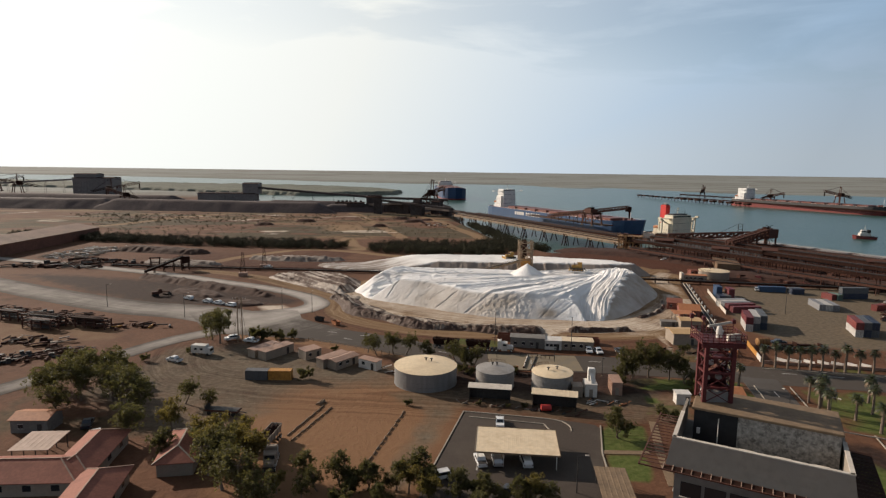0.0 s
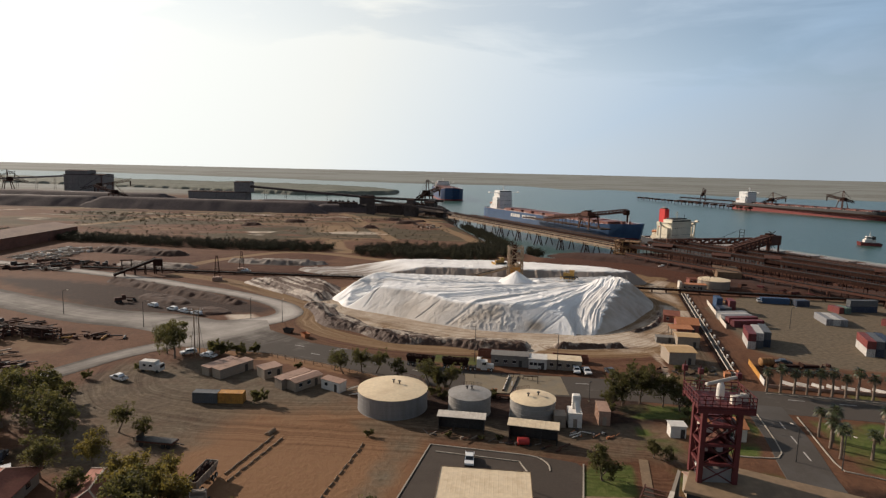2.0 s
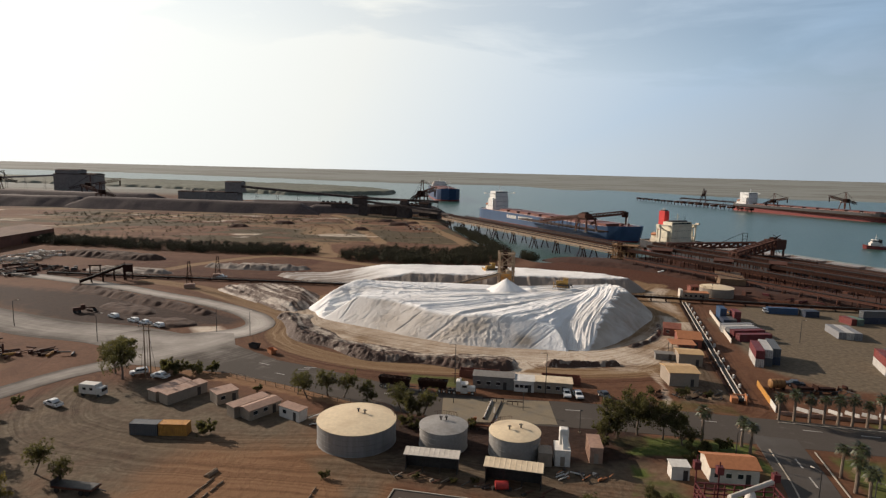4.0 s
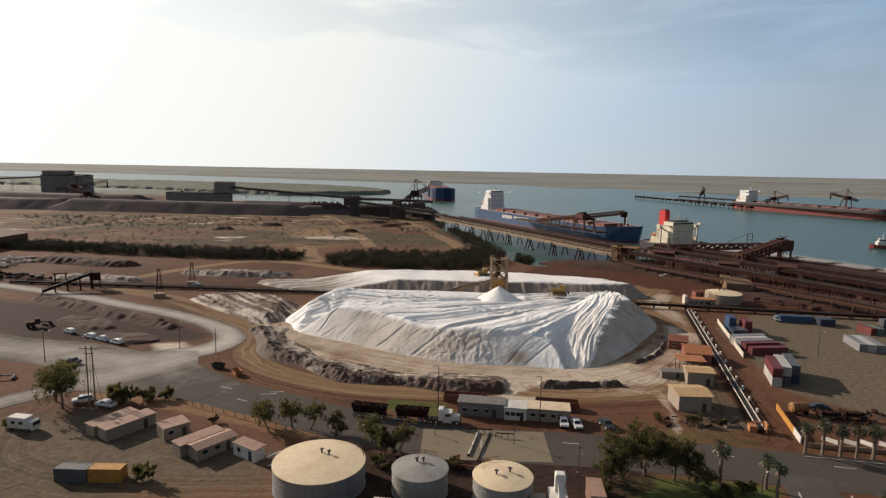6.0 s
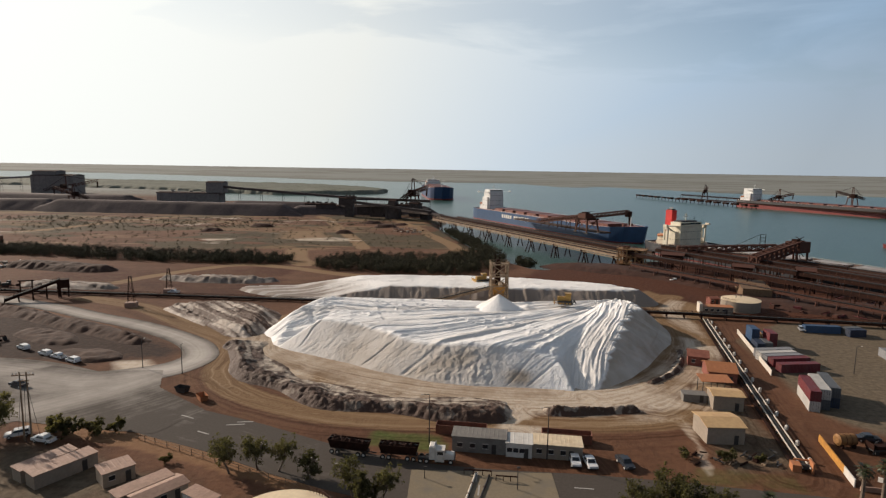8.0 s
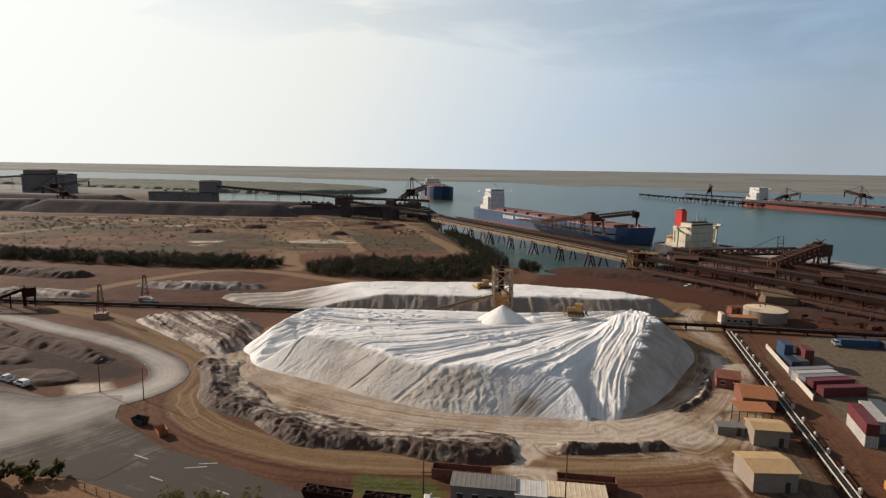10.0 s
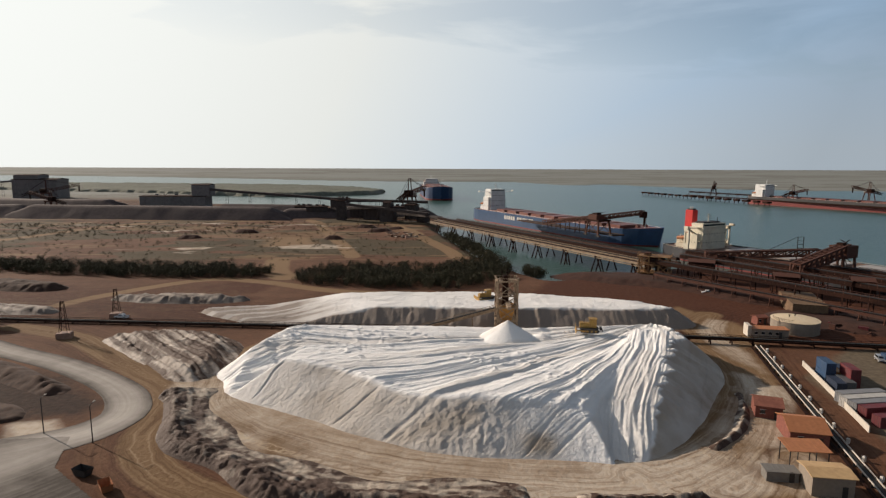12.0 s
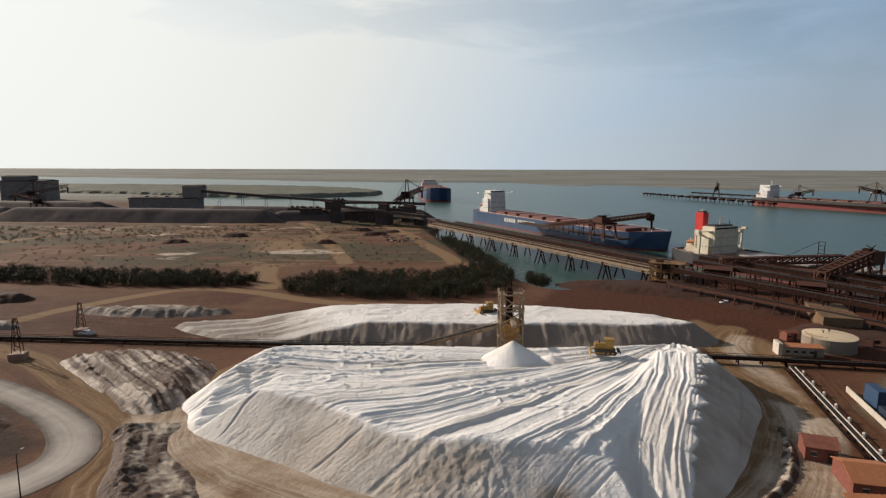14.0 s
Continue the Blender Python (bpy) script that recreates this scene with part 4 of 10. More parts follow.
def salt_top(X, Y):
    t = 8.1 + 0.7 * np.exp(-((X + 13) ** 2 + (Y - 256) ** 2) / 200) + 1.2 * np.exp(-((X - 86) ** 2 + (Y - 281) ** 2) / 120) + 0.6 * np.exp(-((X + 22) ** 2 + (Y - 280) ** 2) / 150)
    t = t - 1.6 * np.exp(-((X - 44) ** 2 + (Y - 284) ** 2) / 420) - 0.8 * np.exp(-((X - 5) ** 2 + (Y - 282) ** 2) / 900)
    t = t - 0.8 * np.exp(-((X - 14) ** 2 + (Y - 238) ** 2) / 90) - 2.6 * np.exp(-((X - 53) ** 2 / 70 + (Y - 229) ** 2 / 90))
    # the ramp that dozers climb along the eastern crest
    d, a = seg_dist(X, Y, CREST)
    ramp_z = np.interp(a, [0, 0.2, 0.4, 0.6, 0.8, 1.0], [-0.3, 2.7, 5.4, 7.7, 9.0, 9.6])
    w = np.where(right_of(X, Y, CREST), 1.0, 1 - sstep(3.2, 10.0, d)) * (1 - sstep(279, 284, Y)) * sstep(50, 56, X)
    t = t * (1 - w) + np.minimum(t + 1.5, ramp_z) * w
    # an older ramp between two lobes at the western end
    d, a = seg_dist(X, Y, WEST_RAMP)
    low = np.interp(a, [0, 0.2, 0.4, 0.6, 0.8, 1.0], [-0.4, 0.2, 1.6, 3.6, 6.2, 8.2]) + 0.4 * (fbm(X * 0.12, Y * 0.12, 61) - 0.5)
    return np.minimum(t, low + np.where(right_of(X, Y, WEST_RAMP), np.maximum(0, d - 0.8) * 1.05, d * 0.33))


def salt_work(X, Y, Z, d):
    """Tracks fanned out from the eastern crest, tread marks on the ramps, gullies in the faces, and the fresh cone."""
    top = np.clip((d * 0.75 - 7.6) / 2.0, 0, 1)
    ang = np.arctan2(Y - 292, X - 88)
    r = np.hypot(Y - 292, X - 88)
    bend = 0.5 * fbm(X * 0.035, Y * 0.035, 70)

    def windrow(v, k=2.4):
        """A narrow crest wherever v passes one half."""
        return np.clip(1 - np.abs(2 * v - 1) * k, 0, 1) ** 1.3

    def cut(v, k=0.06):
        """A narrow furrow once in every step of v."""
        return 1 - sstep(0.0, k, np.abs(v - np.floor(v) - 0.5))

    fan = 0.6 * (vnoise(ang * 9 + bend * 3, r * 0.012, 71) - 0.5) + 0.34 * windrow(vnoise(ang * 17 + bend * 5, r * 0.012, 72)) + 0.26 * windrow(vnoise(ang * 36 + bend * 9, r * 0.015, 76)) + 0.17 * windrow(vnoise(ang * 70 + bend * 16, r * 0.02, 95), 2.0)
    wav = Y + 6 * bend + 0.05 * X
    lanes = 0.4 * (vnoise(X * 0.012, wav * 0.2, 73) - 0.5) + 0.34 * windrow(vnoise(X * 0.012, wav * 0.4, 74)) + 0.24 * windrow(vnoise(X * 0.016, wav * 0.85, 77)) + 0.15 * windrow(vnoise(X * 0.03, wav * 1.7, 96), 2.0)
    churn = 0.2 * (fbm(X * 0.4, Y * 0.4, 78) - 0.5) + 0.3 * windrow(fbm(X * 0.16, Y * 0.3, 93, 3), 5.0) * sstep(0.5, 0.62, fbm(X * 0.05, Y * 0.05, 94))
    east = sstep(-25, 10, X - 15 + (280 - Y) * 0.6)
    dr, a = seg_dist(X, Y, CREST)
    ramp_w = (1 - sstep(4.0, 7.0, dr)) * np.clip(d / 2, 0, 1) * (d * 0.75 > 0.9 * np.interp(a, [0, 0.2, 0.4, 0.6, 0.8, 1.0], [0, 2.5, 5.2, 7.4, 8.6, 9]))
    Z = Z + top * (1.25 * fan * east + 1.3 * lanes * (1 - east) + churn) * (1 - ramp_w)
    cross = np.where(right_of(X, Y, CREST), -dr, dr) + 2.5 * bend + 0.6 * fbm(X * 0.2, Y * 0.2, 69)
    tread = 0.3 * (vnoise(cross * 0.45, a * 2, 75) - 0.5) + 0.3 * windrow(vnoise(cross * 0.8, a * 2.5, 79)) + 0.2 * windrow(vnoise(cross * 1.7, a * 4, 80), 2.0)
    Z = Z + 1.2 * tread * ramp_w
    dw, aw = seg_dist(X, Y, WEST_RAMP)
    north = np.where(right_of(X, Y, WEST_RAMP), 1 - sstep(1.0, 3.0, dw), 1.0)
    west_w = north * (1 - sstep(-20, -14, X)) * np.clip(d / 2, 0, 1)
    lane = Y - 0.35 * X + 5 * bend
    Z = Z + west_w * (0.45 * windrow(vnoise(lane * 0.45, X * 0.03, 85)) + 0.3 * windrow(vnoise(lane * 1.1, X * 0.05, 86), 2.0) - 0.2)
    # faces: slanting runnels on the tipped salt, crumbled old salt in the middle of the front
    face = np.clip((7.8 - d * 0.66) / 1.2, 0, 1) * np.clip(d / 1.5, 0, 1) * (1 - ramp_w) * (1 - west_w)
    along = X * 0.9 - Y * 0.35 - 0.75 * d + 1.3 * (fbm(X * 0.1, Y * 0.1, 97) - 0.5)
    old = sstep(8, 17, X + 3 * (fbm(X * 0.2, Y * 0.2, 64) - 0.5)) * (1 - sstep(31, 37, X)) * (Y < 262)
    runs = 0.3 * cut(along / 6.7 + 0.6 * vnoise(along * 0.2, d * 0.1, 87), 0.06) * sstep(0.3, 0.55, vnoise(np.floor(along / 6.7), d * 0.04, 98)) + 0.16 * cut(along / 2.3 + 0.5 * vnoise(along * 0.4, d * 0.12, 86), 0.12) * sstep(0.3, 0.7, vnoise(along * 0.15, d * 0.08, 99)) + 0.12 * cut(along / 1.1, 0.2) * vnoise(along * 0.3, d * 0.1, 89)
    crumble = 0.5 * (np.abs(2 * fbm(X * 0.5 + Y * 0.2 - 0.4 * d, d * 0.3, 91, 4) - 1) - 0.2) + 0.45 * (fbm(X * 0.9, d * 0.7, 92, 4) - 0.5)
    Z = Z + face * (0.12 * (fbm(X * 0.6, Y * 0.6, 88) - 0.5) - runs * (1 - 0.5 * old) + crumble * old)
    rc = np.hypot(X - 41, Y - 283)
    cone = 6.2 + 5.6 * (1 - rc / 8.6)
    cone2 = 6.4 + 2.0 * (1 - np.hypot(X - 51, Y - 281) / 5.5)
    return np.where(d > 3, np.maximum(Z, np.maximum(cone, cone2)), Z)


def salt_dirt(X, Y, d, over):
    """Clean white on the worked top, cream on the sunny face, grey where the face is old."""
    front = np.interp(X, [-30, -8, 6, 14, 30, 36, 47, 52], [0.3, 0.72, 0.75, 0.72, 0.6, 0.4, 0.18, 0.0])
    front = front + 1.0 * np.exp(-((X - 41) ** 2 / 10 + (Y - 224.5) ** 2 / 5)) + 0.3 * np.exp(-((X - 22) ** 2 / 70 + (Y - 230) ** 2 / 7))
    # eastern flank: dirtier salt, with its shadow also deepened by this colour
    flank = right_of(X, Y, CREST) * 0.82 * sstep(0.05, 0.5, over) * (X > 58)
    west = (X < -19) * (Y > 258)
    ang = np.arctan2(Y - 292, X - 88)
    # greyer streaks fanned over the worked top
    fan_grey = 0.3 * sstep(0.5, 0.75, vnoise(ang * 12 + fbm(X * 0.035, Y * 0.035, 70), np.hypot(Y - 292, X - 88) * 0.015, 66)) * sstep(0.3, -0.5, over)
    return fan_grey + np.where(X > 60, flank, np.clip(over / 0.8, 0, 1) * front * np.where(west, 0.1, 1.0)) * (0.7 + 0.6 * fbm(X * 0.25, Y * 0.25, 7))


def tipped(X, Y):
    """Steepness of the faces: scalloped where loads went over the eastern crest."""
    side = right_of(X, Y, CREST) & (X > 56)
    front = (1 - sstep(50, 58, X)) * (1 - sstep(258, 266, Y)) * sstep(-16, -4, X)
    return (0.75 - 0.1 * front) * (1 + np.where(side, 0.42 * (vnoise(Y * 0.3, X * 0.03, 62) - 0.5) + 0.34 * (vnoise(Y * 0.8, X * 0.05, 63) - 0.5), 0.0))


salt_mat = salt_material("salt", (0.9, 0.885, 0.855), (0.4, 0.335, 0.265), 0.4)
heap("salt_pile", SALT_BASE, salt_top, tipped, salt_mat, "great white salt stockpile with flattened, track-marked top", "salt pile", res=0.26, rough=0.12, rills=0.1, seed=100, dirt=salt_dirt, extra=salt_work, wobble=0.7)
back_mat = salt_material("salt_back", (0.84, 0.82, 0.785), (0.25, 0.205, 0.17), 0.7)
heap("salt_pile", BACK_BASE, lambda X, Y: 5.4 - 4.8 * sstep(-4, -42, X + (Y - 330) * 0.6) + 0.8 * fbm(X * 0.1, Y * 0.1, 4) + 0.35 * vnoise(X * 0.03, Y * 0.8, 5), 0.68, back_mat, "older salt stockpile with a dirty brown face", "salt pile", res=0.5, rough=0.35, rills=0.55, seed=130,
     dirt=lambda X, Y, d, over: 1.5 * np.clip(over / 1.2, 0, 1) * sstep(340, 326, Y) * sstep(-50, -36, X) + sstep(-8, -40, X + (Y - 330) * 0.6) * (0.75 + 0.6 * sstep(0.4, 0.6, vnoise((X + 0.4 * Y) * 0.05, (Y - 0.4 * X) * 0.5, 6))))
dirty_mat = salt_material("dirty_salt_earth", (0.44, 0.375, 0.3), (0.066, 0.037, 0.025), 1.3, 1.5, 0.75)
spoil_mat = salt_material("brown_salt_spoil", (0.5, 0.43, 0.36), (0.085, 0.05, 0.034), 1.3, 1.5, 0.75)


def ridged(X, Y, Z, d):
    q = (X * 0.7 + Y * 0.72) + 3 * fbm(X * 0.06, Y * 0.06, 83)
    p = (X * 0.72 - Y * 0.7) * 0.05
    saw = q / 2.6 - np.floor(q / 2.6)
    comb = np.minimum(saw / 0.7, (1 - saw) / 0.3) - 0.5
    return Z + np.clip(d / 3, 0, 1) * (0.75 * comb * sstep(0.3, 0.6, vnoise(q * 0.12, p * 2, 81)) + 0.5 * (vnoise(q * 1.9, p * 2, 82) - 0.5) + 0.25 * (vnoise(q * 4.0, p * 3, 86) - 0.5) + 0.5 * (fbm(X * 0.5, Y * 0.5, 87, 3) - 0.5))


heap("spoil_heap", [(-90, 301), (-76, 286), (-61, 273), (-50, 263), (-42, 266), (-40, 280), (-42, 296), (-52, 305), (-70, 309)], lambda X, Y: 2.2 + 1.2 * fbm(X * 0.15, Y * 0.15, 3), 0.42, spoil_mat, "ridged heap of brown earth streaked with salt", "spoil heap", res=0.32, rough=0.25, seed=150, extra=ridged,
     dirt=lambda X, Y, d, over: 0.2 + 1.1 * sstep(0.2, 0.65, vnoise((X * 0.7 + Y * 0.72) * 0.9 + 3 * fbm(X * 0.06, Y * 0.06, 83), (X * 0.72 - Y * 0.7) * 0.06, 84)) - 0.45 * sstep(0.55, 0.7, fbm(X * 0.7, Y * 0.7, 85, 3)))


def berm(line, width, height, seed, label):
    pts = smooth_line(line, 5.0)
    n = len(pts)
    left, right = [], []
    for i, (x, y) in enumerate(pts):
        a, b = pts[max(i - 1, 0)], pts[min(i + 1, n - 1)]
        d = Vector((b[0] - a[0], b[1] - a[1])).normalized()
        w = width * (0.5 + 0.12 * math.sin(i * 1.1 + seed))
        left.append((x - d.y * w, y + d.x * w))
        right.append((x + d.y * w, y - d.x * w))

    def offset(X, Y):
        d, a = seg_dist(X, Y, pts)
        return np.where(right_of(X, Y, pts), -d, d) / (width / 2), a

    def crown(X, Y):
        o, _ = offset(X, Y)
        return height * np.interp(o + 0.5 * (fbm(X * 0.25, Y * 0.25, seed + 1) - 0.5), [-1, -0.6, -0.2, 0.2, 0.6, 1.0], [0.8, 1.05, 0.75, 0.42, 0.3, 0.12]) * (0.6 + 0.7 * fbm(X * 0.15, Y * 0.15, seed))

    def lumps(X, Y, Z, d):
        o, a = offset(X, Y)
        outer = sstep(0.3, -0.5, o)
        return Z + np.clip(d / 1.2, 0, 1) * (outer * (0.75 * (np.abs(2 * fbm(X * 0.45 + Y * 0.2, Y * 0.8, seed + 8, 5) - 1) - 0.2) + 0.55 * (fbm(X * 1.5, Y * 1.8, seed + 9, 2) - 0.5)) + 0.3 * (vnoise(o * width * 0.7, a * 60, seed + 6) - 0.5) + 0.25 * (fbm(X * 0.9, Y * 0.9, seed + 7, 3) - 0.5))

    def crust(X, Y, d, over):
        o, a = offset(X, Y)
        streak = vnoise(o * width * 0.45 + 1.5 * fbm(X * 0.2, Y * 0.2, seed + 3), a * 25, seed + 5)
        return 0.35 + 0.75 * sstep(0.2, -0.7, o) + 0.9 * sstep(0.3, 0.7, streak) * (0.5 + fbm(X * 0.4, Y * 0.4, seed + 4)) - 0.5 * sstep(0.52, 0.66, fbm(X * 0.5, Y * 0.5, seed + 2))

    return heap("earth_berm", left + right[::-1], crown, 0.75, dirty_mat, label, "berm", res=0.33, rough=0.5, rills=0.3, seed=seed, wobble=0.8, extra=lumps, dirt=crust)


berm([(-43, 257), (-38, 243), (-29, 229), (-17, 219.5), (-3, 211.5), (14, 208), (36, 206)], 13.0, 2.3, 160, "dark lumpy earth berm crusted with salt")
berm([(45, 206.5), (56, 207), (68, 208)], 5.0, 2.2, 170, "short dark earth berm crusted with salt")
berm([(77, 226), (86, 234), (94, 247), (97, 256)], 3.2, 1.6, 180, "dark earth berm beside the salt pile")

bank_mat = mat("dark_bank_earth", (0.052, 0.027, 0.018), 0.95, var=0.35, grain=0.8, stain=0.12, second=(0.08, 0.044, 0.029), bump=0.5, dist=0.2)
pale_bank = salt_material("grey_spoil", (0.34, 0.29, 0.24), (0.09, 0.06, 0.045), 1.4, 0.3)
for k, (ol, hgt, m, lab) in enumerate([
        ([(-150, 300), (-118, 285), (-92, 271), (-74, 258), (-78, 253), (-98, 263), (-124, 276), (-152, 292)], 2.4, bank_mat, "dark earth bank below the haul road"),
        ([(-215, 384), (-165, 372), (-150, 378), (-160, 388), (-205, 398)], 3.0, bank_mat, "low flat mound of dark earth"),
        ([(-118, 356), (-92, 350), (-66, 352), (-60, 360), (-86, 364), (-112, 364)], 2.6, pale_bank, "ridged grey spoil bank beside a pale pan"),
        ([(-175, 338), (-150, 332), (-128, 334), (-132, 342), (-165, 350)], 1.8, pale_bank, "low ridged heap of brown spoil"),
        ([(-98, 240), (-84, 236), (-74, 240), (-82, 248), (-96, 248)], 0.9, bank_mat, "low scraped bank of dark earth"),
        ([(-122, 262), (-104, 252), (-96, 254), (-104, 264), (-120, 270)], 1.0, bank_mat, "low scraped bank of dark earth")]):
    heap("earth_bank", ol, lambda X, Y: hgt * (0.5 + 0.9 * fbm(X * 0.12, Y * 0.12, 500 + k)), 0.5, m, lab, "earth bank", res=0.8, rough=1.0, rills=0.9, seed=520 + 7 * k, dirt=lambda X, Y, d, over: 1.2 * vnoise((X * 0.5 + Y) * 0.5, X * 0.06, 530 + k))



# ---- materials of things ----
bark = mat("bark", (0.16, 0.12, 0.09), 0.9, grain=5.0, stain=0.8, bump=0.3)


def thin_leaf(m, tint):
    """Lets light through the blades of a leaf material."""
    nt = m.node_tree
    out = nt.nodes["Material Output"]
    bs = nt.nodes["Principled BSDF"]
    tr = nt.nodes.new("ShaderNodeBsdfTranslucent")
    tr.inputs["Color"].default_value = (*tint, 1)
    mix = nt.nodes.new("ShaderNodeMixShader")
    mix.inputs[0].default_value = 0.5
    nt.links.new(bs.outputs[0], mix.inputs[1])
    nt.links.new(tr.outputs[0], mix.inputs[2])
    nt.links.new(mix.outputs[0], out.inputs["Surface"])
    return m


leaf = thin_leaf(mat("leaf", (0.082, 0.078, 0.036), 0.6, var=0.45, grain=1.6, stain=0.5, second=(0.11, 0.092, 0.045), bump=0, rnd=0.3, spec=0.2), (0.13, 0.12, 0.036))
leaf_gold = thin_leaf(mat("leaf_gold", (0.125, 0.108, 0.036), 0.6, var=0.45, grain=1.6, stain=0.5, second=(0.085, 0.078, 0.03), bump=0, rnd=0.25, spec=0.2), (0.21, 0.165, 0.04))
# far mangrove leaf, paled and greyed to carry the haze in its colour
leaf_hazed = mat("leaf_hazed", (0.15, 0.155, 0.12), 0.8, var=0.2, grain=0.2, stain=0.015, second=(0.2, 0.2, 0.165), bump=0, spec=0.1)
leaf_dark = mat("leaf_mangrove", (0.058, 0.054, 0.032), 0.65, var=0.4, grain=0.6, stain=0.1, second=(0.046, 0.04, 0.026), bump=0, spec=0.05)
leaf_scrub = mat("leaf_scrub", (0.095, 0.078, 0.044), 0.7, var=0.4, grain=0.6, stain=0.1, second=(0.05, 0.045, 0.022), bump=0, spec=0.2)
frond_mat = mat("palm_frond", (0.038, 0.044, 0.016), 0.5, var=0.35, grain=2.0, bump=0, rnd=0.2)
white_steel = mat("white_sheet", (0.6, 0.57, 0.52), 0.5, var=0.08, grain=1.5, stain=0.5, second=(0.5, 0.46, 0.41), bump=0.05, rnd=0.06)
tan_roof = mat("sunlit_tan_roof", (0.5, 0.33, 0.165), 0.6, var=0.1, grain=1.2, stain=0.35, second=(0.4, 0.25, 0.12), bump=0.05)
cream = mat("cream_sheet", (0.62, 0.5, 0.34), 0.55, var=0.1, grain=1.2, stain=0.35, second=(0.5, 0.38, 0.24), bump=0.05)
tank_roof_mat = mat("tank_roof", (0.66, 0.53, 0.35), 0.55, var=0.08, grain=1.5, stain=0.22, second=(0.55, 0.42, 0.27), bump=0.05)
tank_wall_mat = mat("tank_wall", (0.24, 0.235, 0.23), 0.5, metal=0.3, var=0.1, grain=1.5, stain=0.3, second=(0.2, 0.19, 0.18), bump=0.05, streak=0.15)
tank_grey_mat = mat("tank_grey", (0.27, 0.255, 0.235), 0.6, var=0.1, grain=1.5, stain=0.3, second=(0.2, 0.18, 0.16), bump=0.05)
pale_wall = mat("pale_wall", (0.25, 0.205, 0.16), 0.75, var=0.1, grain=1.5, stain=0.4, second=(0.28, 0.235, 0.19), bump=0.08, rnd=0.08)
dark_steel = mat("dark_steel", (0.05, 0.045, 0.042), 0.6, metal=0.2, var=0.25, grain=2.0, bump=0.05)
rust = mat("rust", (0.082, 0.03, 0.018), 0.85, var=0.35, grain=2.5, stain=0.4, second=(0.07, 0.036, 0.026), bump=0.2)
rust_dark = mat("ore_dusted_steel", (0.026, 0.0115, 0.008), 0.85, var=0.35, grain=1.0, stain=0.08, second=(0.042, 0.0175, 0.011), bump=0.1, spec=0.1)
red_paint = mat("red_oxide_paint", (0.095, 0.019, 0.02), 0.55, var=0.2, grain=2.0, stain=0.5, second=(0.075, 0.02, 0.018), bump=0.05)
red_roof = mat("brick_red_roof", (0.26, 0.105, 0.073), 0.8, var=0.15, grain=2.0, stain=0.3, second=(0.2, 0.078, 0.056), bump=0.1, spec=0.15)
orange_roof = mat("orange_roof", (0.37, 0.15, 0.065), 0.7, var=0.15, grain=1.5, stain=0.3, second=(0.36, 0.14, 0.06), bump=0.1)
dull_roof = mat("dull_tan_roof", (0.19, 0.13, 0.078), 0.8, var=0.18, grain=1.5, stain=0.4, second=(0.13, 0.09, 0.056), bump=0.08)
dusty_sheet = mat("dusty_pink_sheet", (0.36, 0.25, 0.19), 0.65, var=0.12, grain=1.5, stain=0.35, second=(0.27, 0.19, 0.14), bump=0.06)
brown_roof = mat("brown_sheet_roof", (0.32, 0.2, 0.145), 0.65, var=0.15, grain=1.5, stain=0.35, second=(0.24, 0.15, 0.1), bump=0.08)
yellow = mat("plant_yellow", (0.34, 0.2, 0.045), 0.5, var=0.2, grain=2.5, stain=0.8, second=(0.3, 0.16, 0.05), bump=0.05)
ochre = mat("ochre_sheet", (0.42, 0.2, 0.04), 0.6, var=0.2, grain=2.0, stain=0.6, second=(0.28, 0.13, 0.04), bump=0.05)
rubber = mat("rubber", (0.025, 0.024, 0.023), 0.8, var=0.2, grain=3.0, bump=0.05)
glass = mat("dark_glass", (0.02, 0.024, 0.028), 0.12, var=0.1, grain=1.0, bump=0, spec=0.6)
wall_panel = mat("grey_plaster", (0.17, 0.158, 0.142), 0.8, var=0.12, grain=1.5, stain=0.3, second=(0.12, 0.11, 0.1), bump=0.1)
pale_cap = mat("pale_concrete", (0.52, 0.47, 0.4), 0.8, var=0.12, grain=1.5, stain=0.4, second=(0.4, 0.35, 0.29), bump=0.1)
timber = mat("weathered_timber", (0.24, 0.17, 0.11), 0.85, var=0.3, grain=3.0, bump=0.2)
shade_black = mat("bay_shade", (0.022, 0.021, 0.022), 0.7, var=0.2, grain=1.5, bump=0.05)


# ---- plants ----
def leaves(sh, centre, radius, count, size, rng, flat=0.75):
    """Leaf blades scattered through one clump."""
    g = np.random.default_rng(rng.randrange(1 << 30))
    n = int(count)
    p = np.array(centre) + g.normal(size=(n, 3)) * radius * 0.52 * np.array((1, 1, flat))
    d = g.uniform(-1, 1, (n, 3)) * np.array((1, 1, 0.7)) + np.array((0, 0, -0.2))
    d /= np.linalg.norm(d, axis=1, keepdims=True) + 1e-6
    e = np.cross(d, g.normal(size=(n, 3)))
    e /= np.linalg.norm(e, axis=1, keepdims=True) + 1e-6
    s = size * g.uniform(0.6, 1.3, (n, 1))
    sh.quads.append(np.stack([p - d * s, p + e * s * 0.45, p + d * s, p - e * s * 0.45], 1).reshape(-1, 3))


